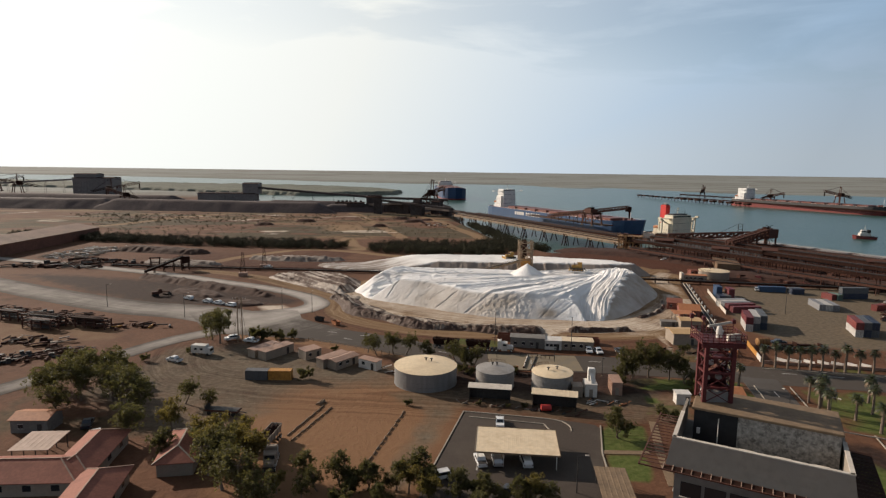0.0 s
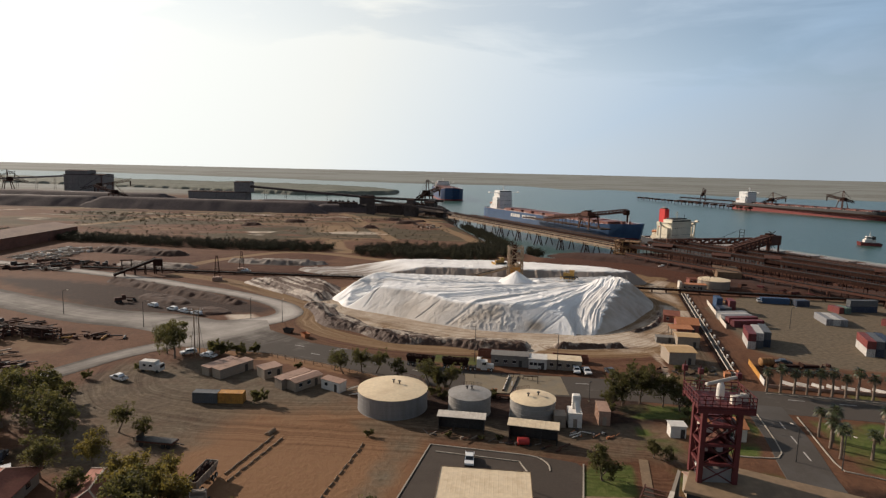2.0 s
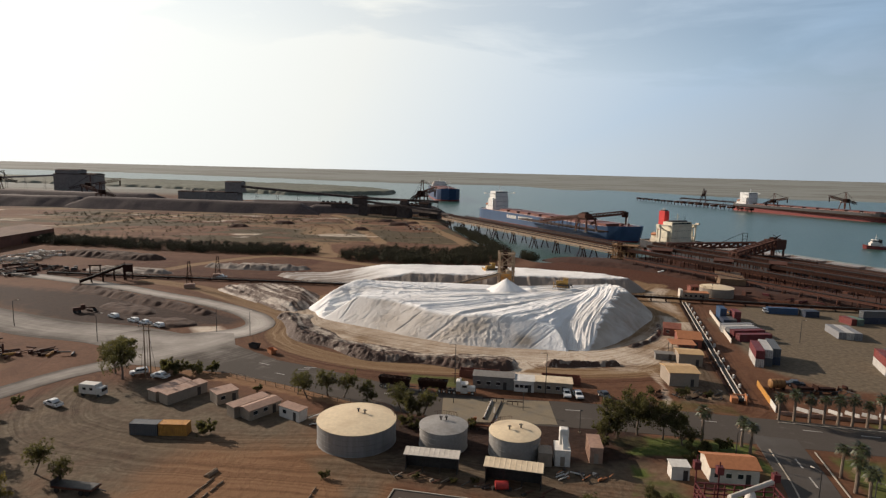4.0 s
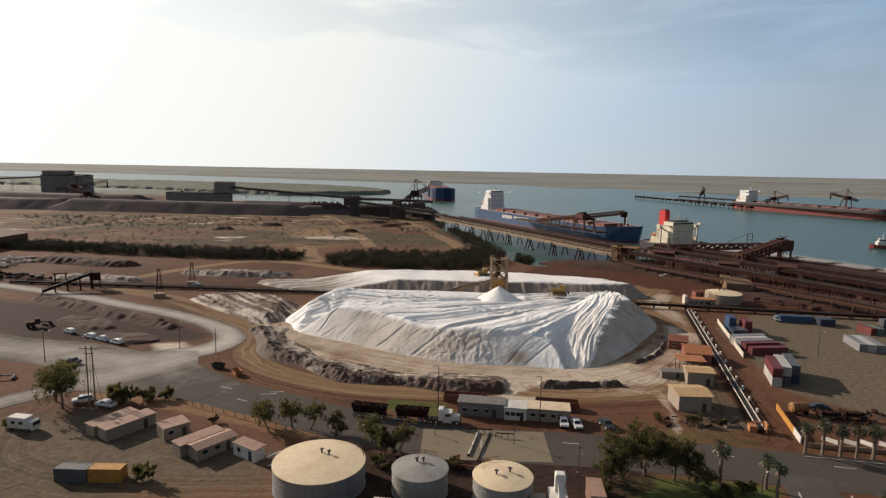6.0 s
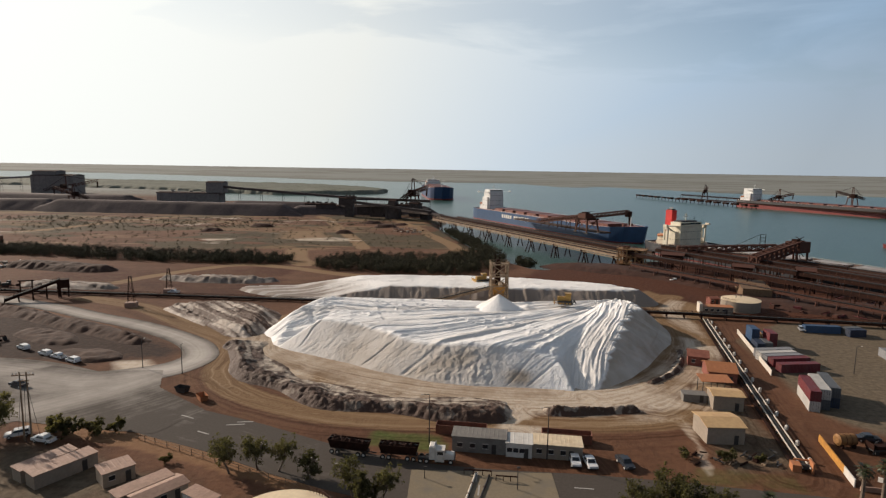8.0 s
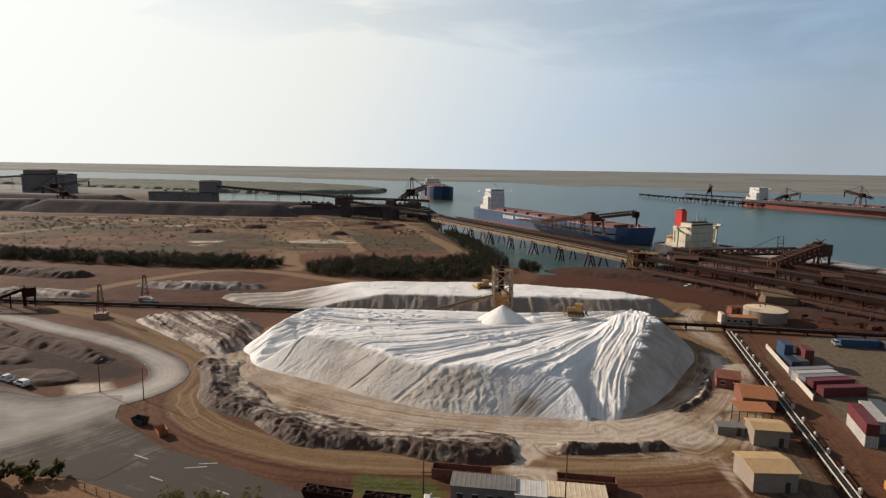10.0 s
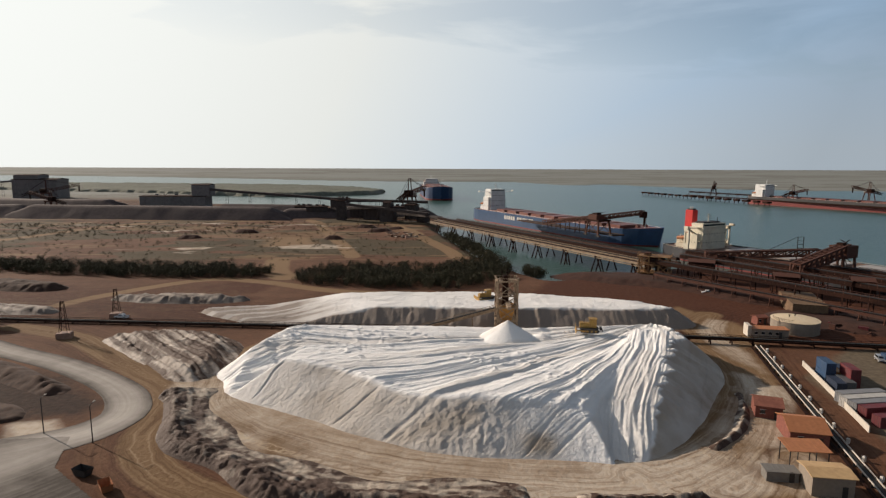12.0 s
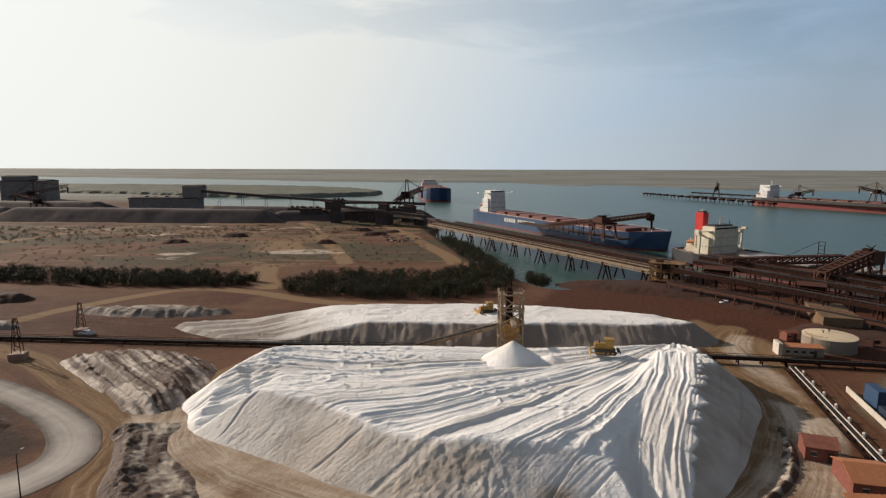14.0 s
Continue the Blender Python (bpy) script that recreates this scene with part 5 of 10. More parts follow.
def make_tree(name, x, y, height, spread, seed, material, label, lean=0.1, clumps=16, per=80, size=0.38, trunk_share=0.4, trunk_r=0.2):
    rng = random.Random(seed)
    t = thing(name, x, y, -0.05, 0, label, "tree")
    wood = Shape()
    crown = Shape()
    base = Vector((0, 0, 0))
    fork = Vector((rng.uniform(-1, 1) * lean * height, rng.uniform(-1, 1) * lean * height, height * trunk_share))
    mid = (base + fork) / 2 + Vector((rng.uniform(-0.2, 0.2), rng.uniform(-0.2, 0.2), 0))
    wood.tube(base, mid, trunk_r * 1.3, trunk_r, 7).tube(mid, fork, trunk_r, trunk_r * 0.8, 7)
    tips = []
    nl = rng.randint(4, 6)
    for i in range(nl):
        a = 2 * math.pi * (i + rng.uniform(-0.3, 0.3)) / nl
        r = spread * rng.uniform(0.35, 0.75)
        tip = fork + Vector((math.cos(a) * r, math.sin(a) * r, (height - fork.z) * rng.uniform(0.35, 0.9)))
        knee = fork.lerp(tip, 0.5) + Vector((0, 0, 0.12 * height * rng.uniform(-0.3, 0.8)))
        wood.tube(fork, knee, trunk_r * 0.55, trunk_r * 0.35, 6).tube(knee, tip, trunk_r * 0.35, trunk_r * 0.12, 5)
        tips.append((knee, tip))
    for i in range(clumps):
        k, tip = tips[i % nl]
        c = k.lerp(tip, rng.uniform(-0.1, 1.25)) + Vector((rng.uniform(-1, 1), rng.uniform(-1, 1), rng.uniform(-0.8, 0.9))) * spread * 0.42
        c.z = max(min(c.z, height), height * 0.2)
        rad = spread * rng.uniform(0.07, 0.2)
        leaves(crown, c, rad, int(per * (0.2 + 1.5 * (rad / spread / 0.2) ** 2)), size, rng, flat=rng.uniform(0.5, 1.3))
        for _ in range(2):
            leaves(crown, c + Vector((rng.uniform(-1, 1), rng.uniform(-1, 1), rng.uniform(-1.2, 0.6))) * rad * 1.9, rad * 0.5, per * 0.22, size, rng, flat=1.6)
        wood.tube(tip.lerp(k, 0.4), c, trunk_r * 0.15, trunk_r * 0.06, 4)
    part("trunk", wood, bark, t)
    part("crown", crown, material, t)
    return t


TREE_SEEDS = []


def gum(x, y, k, scale, turn, group="gum trees"):
    """A copy of one of the model gum trees."""
    src = TREE_SEEDS[k]
    if not src.get("placed"):
        src["placed"] = 1
        src.matrix_basis = pose(x, y, -0.05, 0, 0, turn) @ Matrix.Diagonal((scale, scale, scale, 1))
        return tagged(src, group=group)
    c = copy_thing(src, pose(x, y, -0.05, 0, 0, turn))
    c.scale = (scale, scale, scale)
    return tagged(c, group=group)


TREE_SEEDS.append(make_tree("gum_tree", 0, 0, 9.0, 4.5, 11, leaf, "spreading gum tree with dark green crown on bare earth", clumps=84, per=70, size=0.2))
TREE_SEEDS.append(make_tree("gum_tree", 0, 0, 8.0, 3.6, 12, leaf_gold, "sunlit gum tree with sparse yellow-green crown", clumps=78, per=60, size=0.2))
TREE_SEEDS.append(make_tree("gum_tree", 0, 0, 6.0, 3.0, 13, leaf, "small bushy tree with dense green crown", clumps=70, per=62, trunk_share=0.14, size=0.18))
TREE_SEEDS.append(make_tree("gum_tree", 0, 0, 10.0, 3.4, 14, leaf, "tall slender gum tree with open olive crown", clumps=70, per=42, lean=0.14, size=0.2, trunk_share=0.28))
TREE_SEEDS.append(make_tree("shrub", 0, 0, 3.0, 2.0, 15, leaf, "low green shrub on bare earth", clumps=40, per=60, trunk_share=0.08, size=0.2, trunk_r=0.08))
for x, y, k, s, r in [(-72, 186, 0, 1.05, 20), (-76, 190, 0, 0.85, 140), (-39, 99, 3, 1.15, 0), (-33.5, 95, 3, 1.2, 90), (-43.5, 104, 3, 1.05, 200), (-36, 104.5, 1, 1.0, 300), (-30, 91, 3, 0.95, 140), (-44, 108, 1, 1.0, 60), (-40, 110, 1, 0.9, 20), (-83, 146, 3, 1.15, 30), (-88, 138, 0, 1.1, 80), (-80, 138, 3, 1.1, 150), (-92, 146, 0, 1.0, 240), (-75, 131, 3, 1.15, 300), (-68, 128, 3, 1.0, 10), (-72, 136, 3, 0.9, 100)]:
    gum(x, y, k, s * 1.15, r)
for x, y, k, s, r in [(-86, 128, 3, 0.9, 60), (-84, 152, 2, 0.9, 100), (-96, 138, 0, 0.85, 10), (-100, 146, 2, 1.0, 220), (-66, 118, 0, 0.75, 200), (-18, 100.5, 2, 0.9, 40), (-13, 99.5, 2, 0.85, 190), (-8, 99.5, 2, 0.8, 270), (-3.5, 101.5, 2, 0.95, 30), (-25, 102, 2, 0.8, 10), (3, 97.5, 2, 0.75, 320), (8.5, 96.5, 2, 0.7, 90), (14, 95, 2, 0.8, 160), (19, 93.5, 2, 0.7, 20), (-20, 176, 3, 0.7, 20), (-15, 177.5, 3, 0.8, 120)]:
    gum(x, y, k, s * 1.15, r)
for x, y, k, s, r in [(-11, 177, 3, 0.72, 230), (-23, 178.5, 3, 0.6, 300), (-4.5, 174.5, 2, 0.75, 30), (4.5, 168.5, 3, 0.75, 10), (9.5, 167.5, 3, 0.7, 200), (7, 165.5, 2, 0.9, 100), (53, 158, 0, 0.85, 40), (58, 159.5, 0, 0.95, 170), (63, 157.5, 0, 0.8, 280), (66.5, 155, 2, 0.95, 40), (50, 156.5, 2, 0.85, 200), (38.5, 121.5, 2, 0.95, 60), (51.5, 131, 2, 0.55, 110), (54, 129.5, 2, 0.45, 10), (-54, 109, 2, 0.9, 30), (-58, 121, 1, 0.8, 80)]:
    gum(x, y, k, s * 1.15, r)
for x, y, k, s, r in [(-47, 112, 1, 0.85, 160), (-43, 116, 3, 0.6, 250), (-62, 137, 3, 0.7, 210), (-54, 133, 3, 0.55, 10)]:
    gum(x, y, k, s * 1.15, r)
for x, y, s, r in [(-63, 192, 1.5, 10), (-60, 190.5, 1.3, 50), (-56, 192.5, 1.0, 70), (-53, 190.5, 0.9, 200), (77, 183.5, 0.9, 30), (69.5, 183.8, 0.7, 130), (84, 183, 0.6, 60), (-38, 155, 1.2, 20), (5, 162, 0.9, 20), (7.5, 159.5, 0.7, 80), (21, 160.5, 0.7, 140), (66.5, 150.5, 0.9, 20), (69, 149, 0.7, 70), (47, 153.5, 1.0, 10), (-50.5, 192, 1.0, 120), (-8.5, 138, 0.55, 40), (-3, 104, 0.8, 60), (-34, 179.5, 0.6, 80), (2, 158, 0.5, 10), (-90, 157, 1.1, 40)]:
    gum(x, y, 4, s, r, "shrubs")
for x, y, s, r in [(-94, 163, 1.0, 140), (-87, 160, 0.9, 240), (-98, 152, 1.2, 340), (-88, 168, 0.8, 30), (70.5, 153, 0.8, 300), (74, 154, 0.9, 10), (64.5, 147.5, 0.7, 50), (16, 137.5, 0.4, 10), (9, 138.4, 0.4, 90), (20, 137.6, 0.45, 10), (-78, 176, 0.7, 10)]:
    gum(x, y, 4, s, r, "shrubs")

for k, (x, y) in enumerate([(-29, 98), (-22, 99), (-16, 98), (-11, 97), (-5.5, 98.5), (-1, 98), (5.5, 98), (11, 95.5), (16.5, 95.5), (-24, 95), (-18, 94.5), (-10, 94), (-2, 95), (6, 93)]):
    gum(x, y, (1, 3, 4, 2)[k % 4], (0.62, 0.55, 1.3, 0.6)[k % 4] * (0.85 + 0.05 * (k * 5 % 7)), 73 * k, "bushes along the lot")


def make_palm(seed, height):
    rng = random.Random(seed)
    t = thing("palm_tree", 0, 0, -0.05, 0, "fan palm with slim trunk and shaggy crown on the verge", "palm tree", "palms along the road")
    trunk = Shape()
    segs = 6
    for i in range(segs):
        z0, z1 = height * i / segs, height * (i + 1) / segs
        trunk.tube((0.05 * math.sin(i), 0, z0), (0.05 * math.sin(i + 1), 0, z1), 0.33 - 0.015 * i + 0.03, 0.33 - 0.015 * (i + 1), 8)
    part("trunk", trunk, bark, t)
    crown = Shape()
    skirt = Shape()
    for i in range(34):
        a = i * 2.39996
        el = 1.25 - 1.75 * (i / 33.0)
        ln = rng.uniform(1.7, 2.4)
        d = Vector((math.cos(a), math.sin(a), 0))
        side = Vector((-math.sin(a), math.cos(a), 0))
        p0 = Vector((0, 0, height))
        p1 = p0 + d * (ln * 0.55 * math.cos(el)) + Vector((0, 0, ln * 0.55 * math.sin(el)))
        p2 = p1 + d * (ln * 0.5 * math.cos(el - 0.7)) + Vector((0, 0, ln * 0.5 * math.sin(el - 0.7)))
        sh = crown if el > -0.25 else skirt
        n = 7
        for j in range(n):
            f = (j / (n - 1) - 0.5) * 2
            tip = p2 + side * (f * 0.75) - Vector((0, 0, abs(f) * 0.25)) - d * (abs(f) * 0.45)
            m = p1 + side * (f * 0.3)
            w = side * 0.09
            sh.add([p0.lerp(p1, 0.7), m - w, tip, m + w], [(0, 1, 2, 3)])
        crown.bar(p0, p1, 0.05)
    part("crown", crown, frond_mat, t)
    part("dead_fronds", skirt, timber, t, "dry brown hanging fronds")
    return t


palms = [make_palm(21, 5.6), make_palm(22, 6.4)]
spots = [(95.4, 169.6), (98.8, 169.1), (102.2, 168.5), (105.3, 168.0), (108.3, 167.4), (111.2, 166.7), (114.5, 166.3), (117.4, 165.8), (121.0, 165.1), (124.6, 164.5), (128.5, 163.8), (132.4, 163.0), (136.6, 162.2),
         (92.6, 142.6), (91.8, 137.2), (90.8, 132.4), (97.3, 132.2), (94.3, 140.3), (98.4, 125.4), (104, 136), (106, 126), (71.5, 157.2), (79.3, 155.2), (79.6, 152.0), (108, 143)]
for i, (x, y) in enumerate(spots):
    src = palms[i % 2]
    s = 0.9 + 0.22 * ((i * 37) % 10) / 10
    if i < 2:
        src.matrix_basis = pose(x, y, -0.05, 0, 0, i * 50)
    else:
        c = copy_thing(src, pose(x, y, -0.05, 0, 0, i * 71))
        c.scale = (s, s, s)


def thicket(name, poly, count, height, size, material, label, seed, clump=1.9, per=60, base_z=0.0, keep=None):
    """A wood or scrub too dense to count, as many leafy clumps."""
    rng = random.Random(seed)
    xs, ys = [p[0] for p in poly], [p[1] for p in poly]
    sh = Shape()
    made = 0
    tries = 0
    while made < count and tries < count * 30:
        tries += 1
        x, y = rng.uniform(min(xs), max(xs)), rng.uniform(min(ys), max(ys))
        if float(inside(np.array([x]), np.array([y]), poly)[0]) < 0:
            continue
        made += 1
        h = height * rng.uniform(0.55, 1.15)
        for z in (0.3, 0.62, 0.9):
            leaves(sh, (x + rng.uniform(-1, 1) * clump * 0.5, y + rng.uniform(-1, 1) * clump * 0.5, base_z + h * z), clump * rng.uniform(0.7, 1.2) * (1.25 - 0.5 * z), per, size, rng, flat=0.8)
        sh.bar((x, y, base_z - 0.5), (x, y, base_z + h * 0.6), 0.18)
    return tagged(part(name, sh, material), label, "thicket", kind="stuff")


thicket("mangrove", [(-54, 404), (-46, 392), (-15, 384), (25, 380), (52, 398), (60, 428), (56, 452), (46, 470), (38, 452), (20, 432), (-20, 436), (-44, 424)], 620, 4.6, 0.32, leaf_dark, "dense dark mangrove thicket by the water", 31)
thicket("mangrove", [(46, 466), (57, 454), (50, 500), (42, 540), (30, 580), (24, 572), (32, 530), (38, 490)], 170, 4.0, 0.34, leaf_dark, "narrow dark mangrove fringe on the shore", 32)
thicket("mangrove", [(62, 424), (72, 416), (77, 424), (68, 434)], 40, 5.0, 0.32, leaf_dark, "small round stand of mangroves", 33, base_z=-2)
thicket("mangrove", [(-330, 445), (-240, 424), (-140, 408), (-72, 404), (-64, 420), (-90, 432), (-160, 436), (-240, 452), (-330, 470)], 760, 4.2, 0.34, leaf_dark, "long dark belt of mangroves", 34)
thicket("scrub", [(-330, 480), (-100, 455), (10, 470), (15, 600), (-60, 640), (-330, 640)], 620, 0.8, 0.28, leaf_scrub, "scattered low dry scrub", 35, clump=1.3, per=12)
thicket("scrub", [(-420, 660), (-330, 560), (-100, 600), (-20, 640), (-20, 690), (-200, 680)], 420, 1.2, 0.4, leaf_scrub, "scattered low dry scrub", 36, clump=1.6, per=12)


# ---- tanks ----
def tank(x, y, r, h, roof_material, wall_material, label, seed):
    t = thing("storage_tank", x, y, 0, 0, label, "tank", "three water tanks")
    n = 48
    wall = Shape().lathe(0, 0, [(r + 0.12, -0.05), (r + 0.12, 0.12), (r, 0.14)] + [v for k in range(1, 5) for v in ((r, h * k / 4 - 0.06), (r + 0.05, h * k / 4 - 0.04), (r + 0.05, h * k / 4), (r, h * k / 4 + 0.01))], n)
    part("wall", wall, wall_material, t)
    part("roof", Shape().lathe(0, 0, [(r + 0.12, h), (r + 0.12, h + 0.1), (r * 0.6, h + 0.45), (0.3, h + 0.72)], n), roof_material, t)
    rng = random.Random(seed)
    for k in range(2):
        a = rng.uniform(0, 6.28)
        part("vent", Shape().tube((r * 0.25 * math.cos(a + k), r * 0.25 * math.sin(a + k), h + 0.5), (r * 0.25 * math.cos(a + k), r * 0.25 * math.sin(a + k), h + 1.3), 0.16, 0.16, 8).box(r * 0.25 * math.cos(a + k), r * 0.25 * math.sin(a + k), h + 1.25, 0.6, 0.6, 0.15), dark_steel, t)
    lad = Shape()
    for s in (-0.25, 0.25):
        lad.bar((r + 0.2, s, 0), (r + 0.2, s, h + 1), 0.06)
    for k in range(int(h / 0.4)):
        lad.bar((r + 0.2, -0.25, 0.3 + 0.4 * k), (r + 0.2, 0.25, 0.3 + 0.4 * k), 0.05)
    part("ladder", lad, dark_steel, t)
    rail = Shape()
    for k in range(14):
        a = -0.5 + k * 0.08
        p = (r * 0.97 * math.cos(a), r * 0.97 * math.sin(a), h)
        q = (r * 0.97 * math.cos(a + 0.08), r * 0.97 * math.sin(a + 0.08), h + 1)
        rail.bar(p, (p[0], p[1], h + 1), 0.05).bar((p[0], p[1], h + 1), q, 0.05)
    part("handrail", rail, rust, t)
    t.rotation_euler.z = radians(seed * 40)
    return t


tank(-4.3, 154.4, 8.4, 4.6, tank_roof_mat, tank_wall_mat, "big round steel tank with sunlit cream roof", 1)
tank(14.4, 152.8, 5.1, 4.4, tank_grey_mat, tank_grey_mat, "grey weathered round tank with dull roof", 2)
tank(29.2, 150.0, 5.3, 4.7, tank_roof_mat, tank_grey_mat, "round tank with pale domed roof", 3)


def open_shed(name, x, y, w, d, h, turn, roof_mat, label, back=True, slope=0.4, cat="shed", posts=4):
    """A lean-to: posts, a sheet roof, and a back wall where it has one."""
    t = thing(name, x, y, 0, turn, label, cat)
    for i in range(posts):
        px = -w / 2 + 0.2 + (w - 0.4) * i / (posts - 1)
        for py, hh in ((-d / 2 + 0.2, h), (d / 2 - 0.2, h + slope)):
            part("post", Shape().box(px, py, -0.05, 0.16, 0.16, hh + 0.05), dark_steel, t)
    s = Shape().sheet(w + 0.5, d + 0.6, h, slope, max(6, int(w / 0.9)), rib=0.025)
    part("roof", s, roof_mat, t)
    if back:
        # walls coloured dark to give the shade inside the open shed
        part("back_wall", Shape().box(0, d / 2 - 0.1, -0.05, w - 0.4, 0.12, h + slope - 0.05), dark_steel, t)
        for sx in (-1, 1):
            part("side_wall", Shape().box(sx * (w / 2 - 0.12), 0.4, -0.05, 0.12, d - 1.0, h - 0.05), dark_steel, t)
    return t


open_shed("pump_shed", 12.2, 142.0, 10.4, 2.4, 3.4, -8, pale_cap, "low open pump shed with flat pale roof", slope=0.25)
open_shed("pump_shed", 27.6, 137.6, 10.6, 2.8, 3.6, -12, cream, "open-fronted pump shed with cream roof", slope=0.3)
drum = thing("steel_drum", 25.2, 135.4, 0, 0, "red painted horizontal steel drum under a shed", "drum")
part("body", Shape().tube((-1.2, 0, 0.9), (1.2, 0, 0.9), 0.8, 0.8, 14), mat("signal_red", (0.4, 0.04, 0.035), 0.5, var=0.2, grain=3.0), drum)
for sx in (-0.7, 0.7):
    part("saddle", Shape().box(sx, 0, 0, 0.2, 1.2, 0.4), dark_steel, drum)

for k, (x, y, w, d, h, m, lab) in enumerate([(38.4, 146.5, 3.0, 4.2, 3.4, white_steel, "white plant cabin with flat roof"), (45.6, 149.0, 2.6, 6.2, 3.4, brown_roof, "brown site container with stained roof"), (34.9, 146.0, 2.6, 3.4, 2.8, pale_wall, "pale plant box between tanks")]):
    t = thing("plant_cabin", x, y, 0, -6, lab, "cabin")
    b = Shape().box(0, 0, -0.05, w, d, h, 0, 0.05)
    for i in range(int(d / 0.6)):
        for sx in (-1, 1):
            b.box(sx * (w / 2 + 0.02), -d / 2 + 0.4 + 0.6 * i, 0.1, 0.05, 0.12, h - 0.3)
    part("body", b, m, t)
    part("door", Shape().box(0, -d / 2 - 0.03, 0.05, 0.9, 0.06, 2.05), pale_wall, t)
    part("roof_cap", Shape().box(0, 0, h - 0.05, w + 0.15, d + 0.15, 0.1), m, t)
    if k == 0:
        part("hopper", Shape().box(0.4, 1.4, h, 1.8, 1.8, 3.2, 0, 0.2), white_steel, t)
        part("chute", Shape().bar((0.4, 1.0, h + 2.2), (0.6, -2.0, h - 0.6), 1.0, 0.5), white_steel, t)


# ---- vehicles ----
def wheel(parent, x, y, r, w=0.26):
    wh = part("wheel", Shape().tube((x - w / 2, y, r), (x + w / 2, y, r), r, r, 14), rubber, parent)
    part("rim", Shape().tube((x - w / 2 - 0.015, y, r), (x + w / 2 + 0.015, y, r), r * 0.55, r * 0.55, 10), white_steel, wh)
    return wh


def make_ute(colour, label, tray=True):
    t = thing("utility_car", 0, 0, 0.05, 0, label, "car")
    prof = [(-2.5, 0.45), (2.35, 0.45), (2.5, 0.7), (2.4, 1.0), (1.35, 1.12), (0.65, 1.72), (-0.75, 1.76), (-1.05, 1.15), (-2.5, 1.1)] if tray else [(-2.3, 0.45), (2.25, 0.45), (2.35, 0.75), (2.2, 1.0), (1.2, 1.1), (0.6, 1.68), (-1.9, 1.72), (-2.3, 1.1)]
    n = len(prof)
    vs = []
    for sx in (-1, 1):
        for yy, zz in prof:
            vs.append((sx * (0.92 - (0.16 if zz > 1.3 else 0.0)), yy, zz))
    fs = [tuple(range(n)), tuple(range(2 * n - 1, n - 1, -1))] + [(i, i + n, (i + 1) % n + n, (i + 1) % n) for i in range(n)]
    part("body", Shape().add(vs, fs), colour, t)
    y0, y1 = (1.3, 0.7) if tray else (1.15, 0.65)
    part("windscreen", Shape().add([(-0.74, y0, 1.18), (0.74, y0, 1.18), (0.66, y1 + 0.03, 1.66), (-0.66, y1 + 0.03, 1.66)], [(0, 1, 2, 3)]), glass, t)
    for sx in (-1, 1):
        yb = -0.8 if tray else -1.9
        part("side_window", Shape().add([(sx * 0.93, 1.1, 1.15), (sx * 0.785, 0.55, 1.62), (sx * 0.785, yb + 0.1, 1.64), (sx * 0.93, yb - 0.1, 1.15)], [(0, 1, 2, 3)]), glass, t)
        part("headlight", Shape().box(sx * 0.68, 2.42, 0.75, 0.35, 0.1, 0.18), white_steel, t)
        part("tail_light", Shape().box(sx * 0.8, -2.5 if tray else -2.3, 0.8, 0.18, 0.06, 0.3), red_paint, t)
        for yy in (1.55, -1.45):
            wheel(t, sx * 0.82, yy, 0.38)
    if tray:
        part("tray_bed", Shape().box(0, -1.75, 1.13, 1.62, 1.3, 0.02), dark_steel, t)
    part("bumper", Shape().box(0, 2.5, 0.42, 1.7, 0.12, 0.22, 0, 0.03), dark_steel, t)
    return t


car_white = mat("car_white", (0.72, 0.72, 0.71), 0.3, var=0.03, grain=1.0, bump=0, spec=0.5)
car_silver = mat("car_silver", (0.42, 0.43, 0.44), 0.3, metal=0.4, var=0.03, grain=1.0, bump=0, spec=0.5)
car_dark = mat("car_dark", (0.03, 0.035, 0.045), 0.3, var=0.05, grain=1.0, bump=0, spec=0.5)
SETS = {"w": make_ute(car_white, "white utility pickup parked on the ground"), "s": make_ute(car_silver, "silver estate car parked", False), "d": make_ute(car_dark, "dark blue pickup parked", True), "v": make_ute(car_white, "white wagon car parked", False)}
first = set()
for key, x, y, r in [("w", 46.6, 181.6, 176), ("w", 49.4, 180.9, 184), ("d", 56.4, 181.0, 190), ("w", 13.4, 127.4, 175), ("w", 7.9, 109.8, 8), ("s", 11.2, 110.0, 2), ("v", 16.9, 109.6, 4), ("d", 13.6, 98.8, 60), ("v", -0.2, 103.6, 110),
                     ("v", -108.4, 247.6, 60), ("v", -98.3, 242.4, 62), ("w", -92.6, 239.6, 66), ("v", -86.5, 236.6, 64), ("d", -88.8, 217.5, 70), ("d", -64.0, 193.0, 20), ("v", -69.5, 190, 120), ("w", -62.5, 187.6, 75), ("w", -98, 166, 50), ("d", 113, 193, 80), ("w", -98, 327.5, 85), ("w", 141, 372, 80), ("w", -78.5, 167.6, 65), ("s", 152, 281, 160), ("d", -78, 124, 20), ("v", -73, 119, 40)]:
    src = SETS[key]
    m = pose(x, y, 0.03, 0, 0, r)
    if key in first:
        copy_thing(src, m)
    else:
        first.add(key)
        src.matrix_basis = m


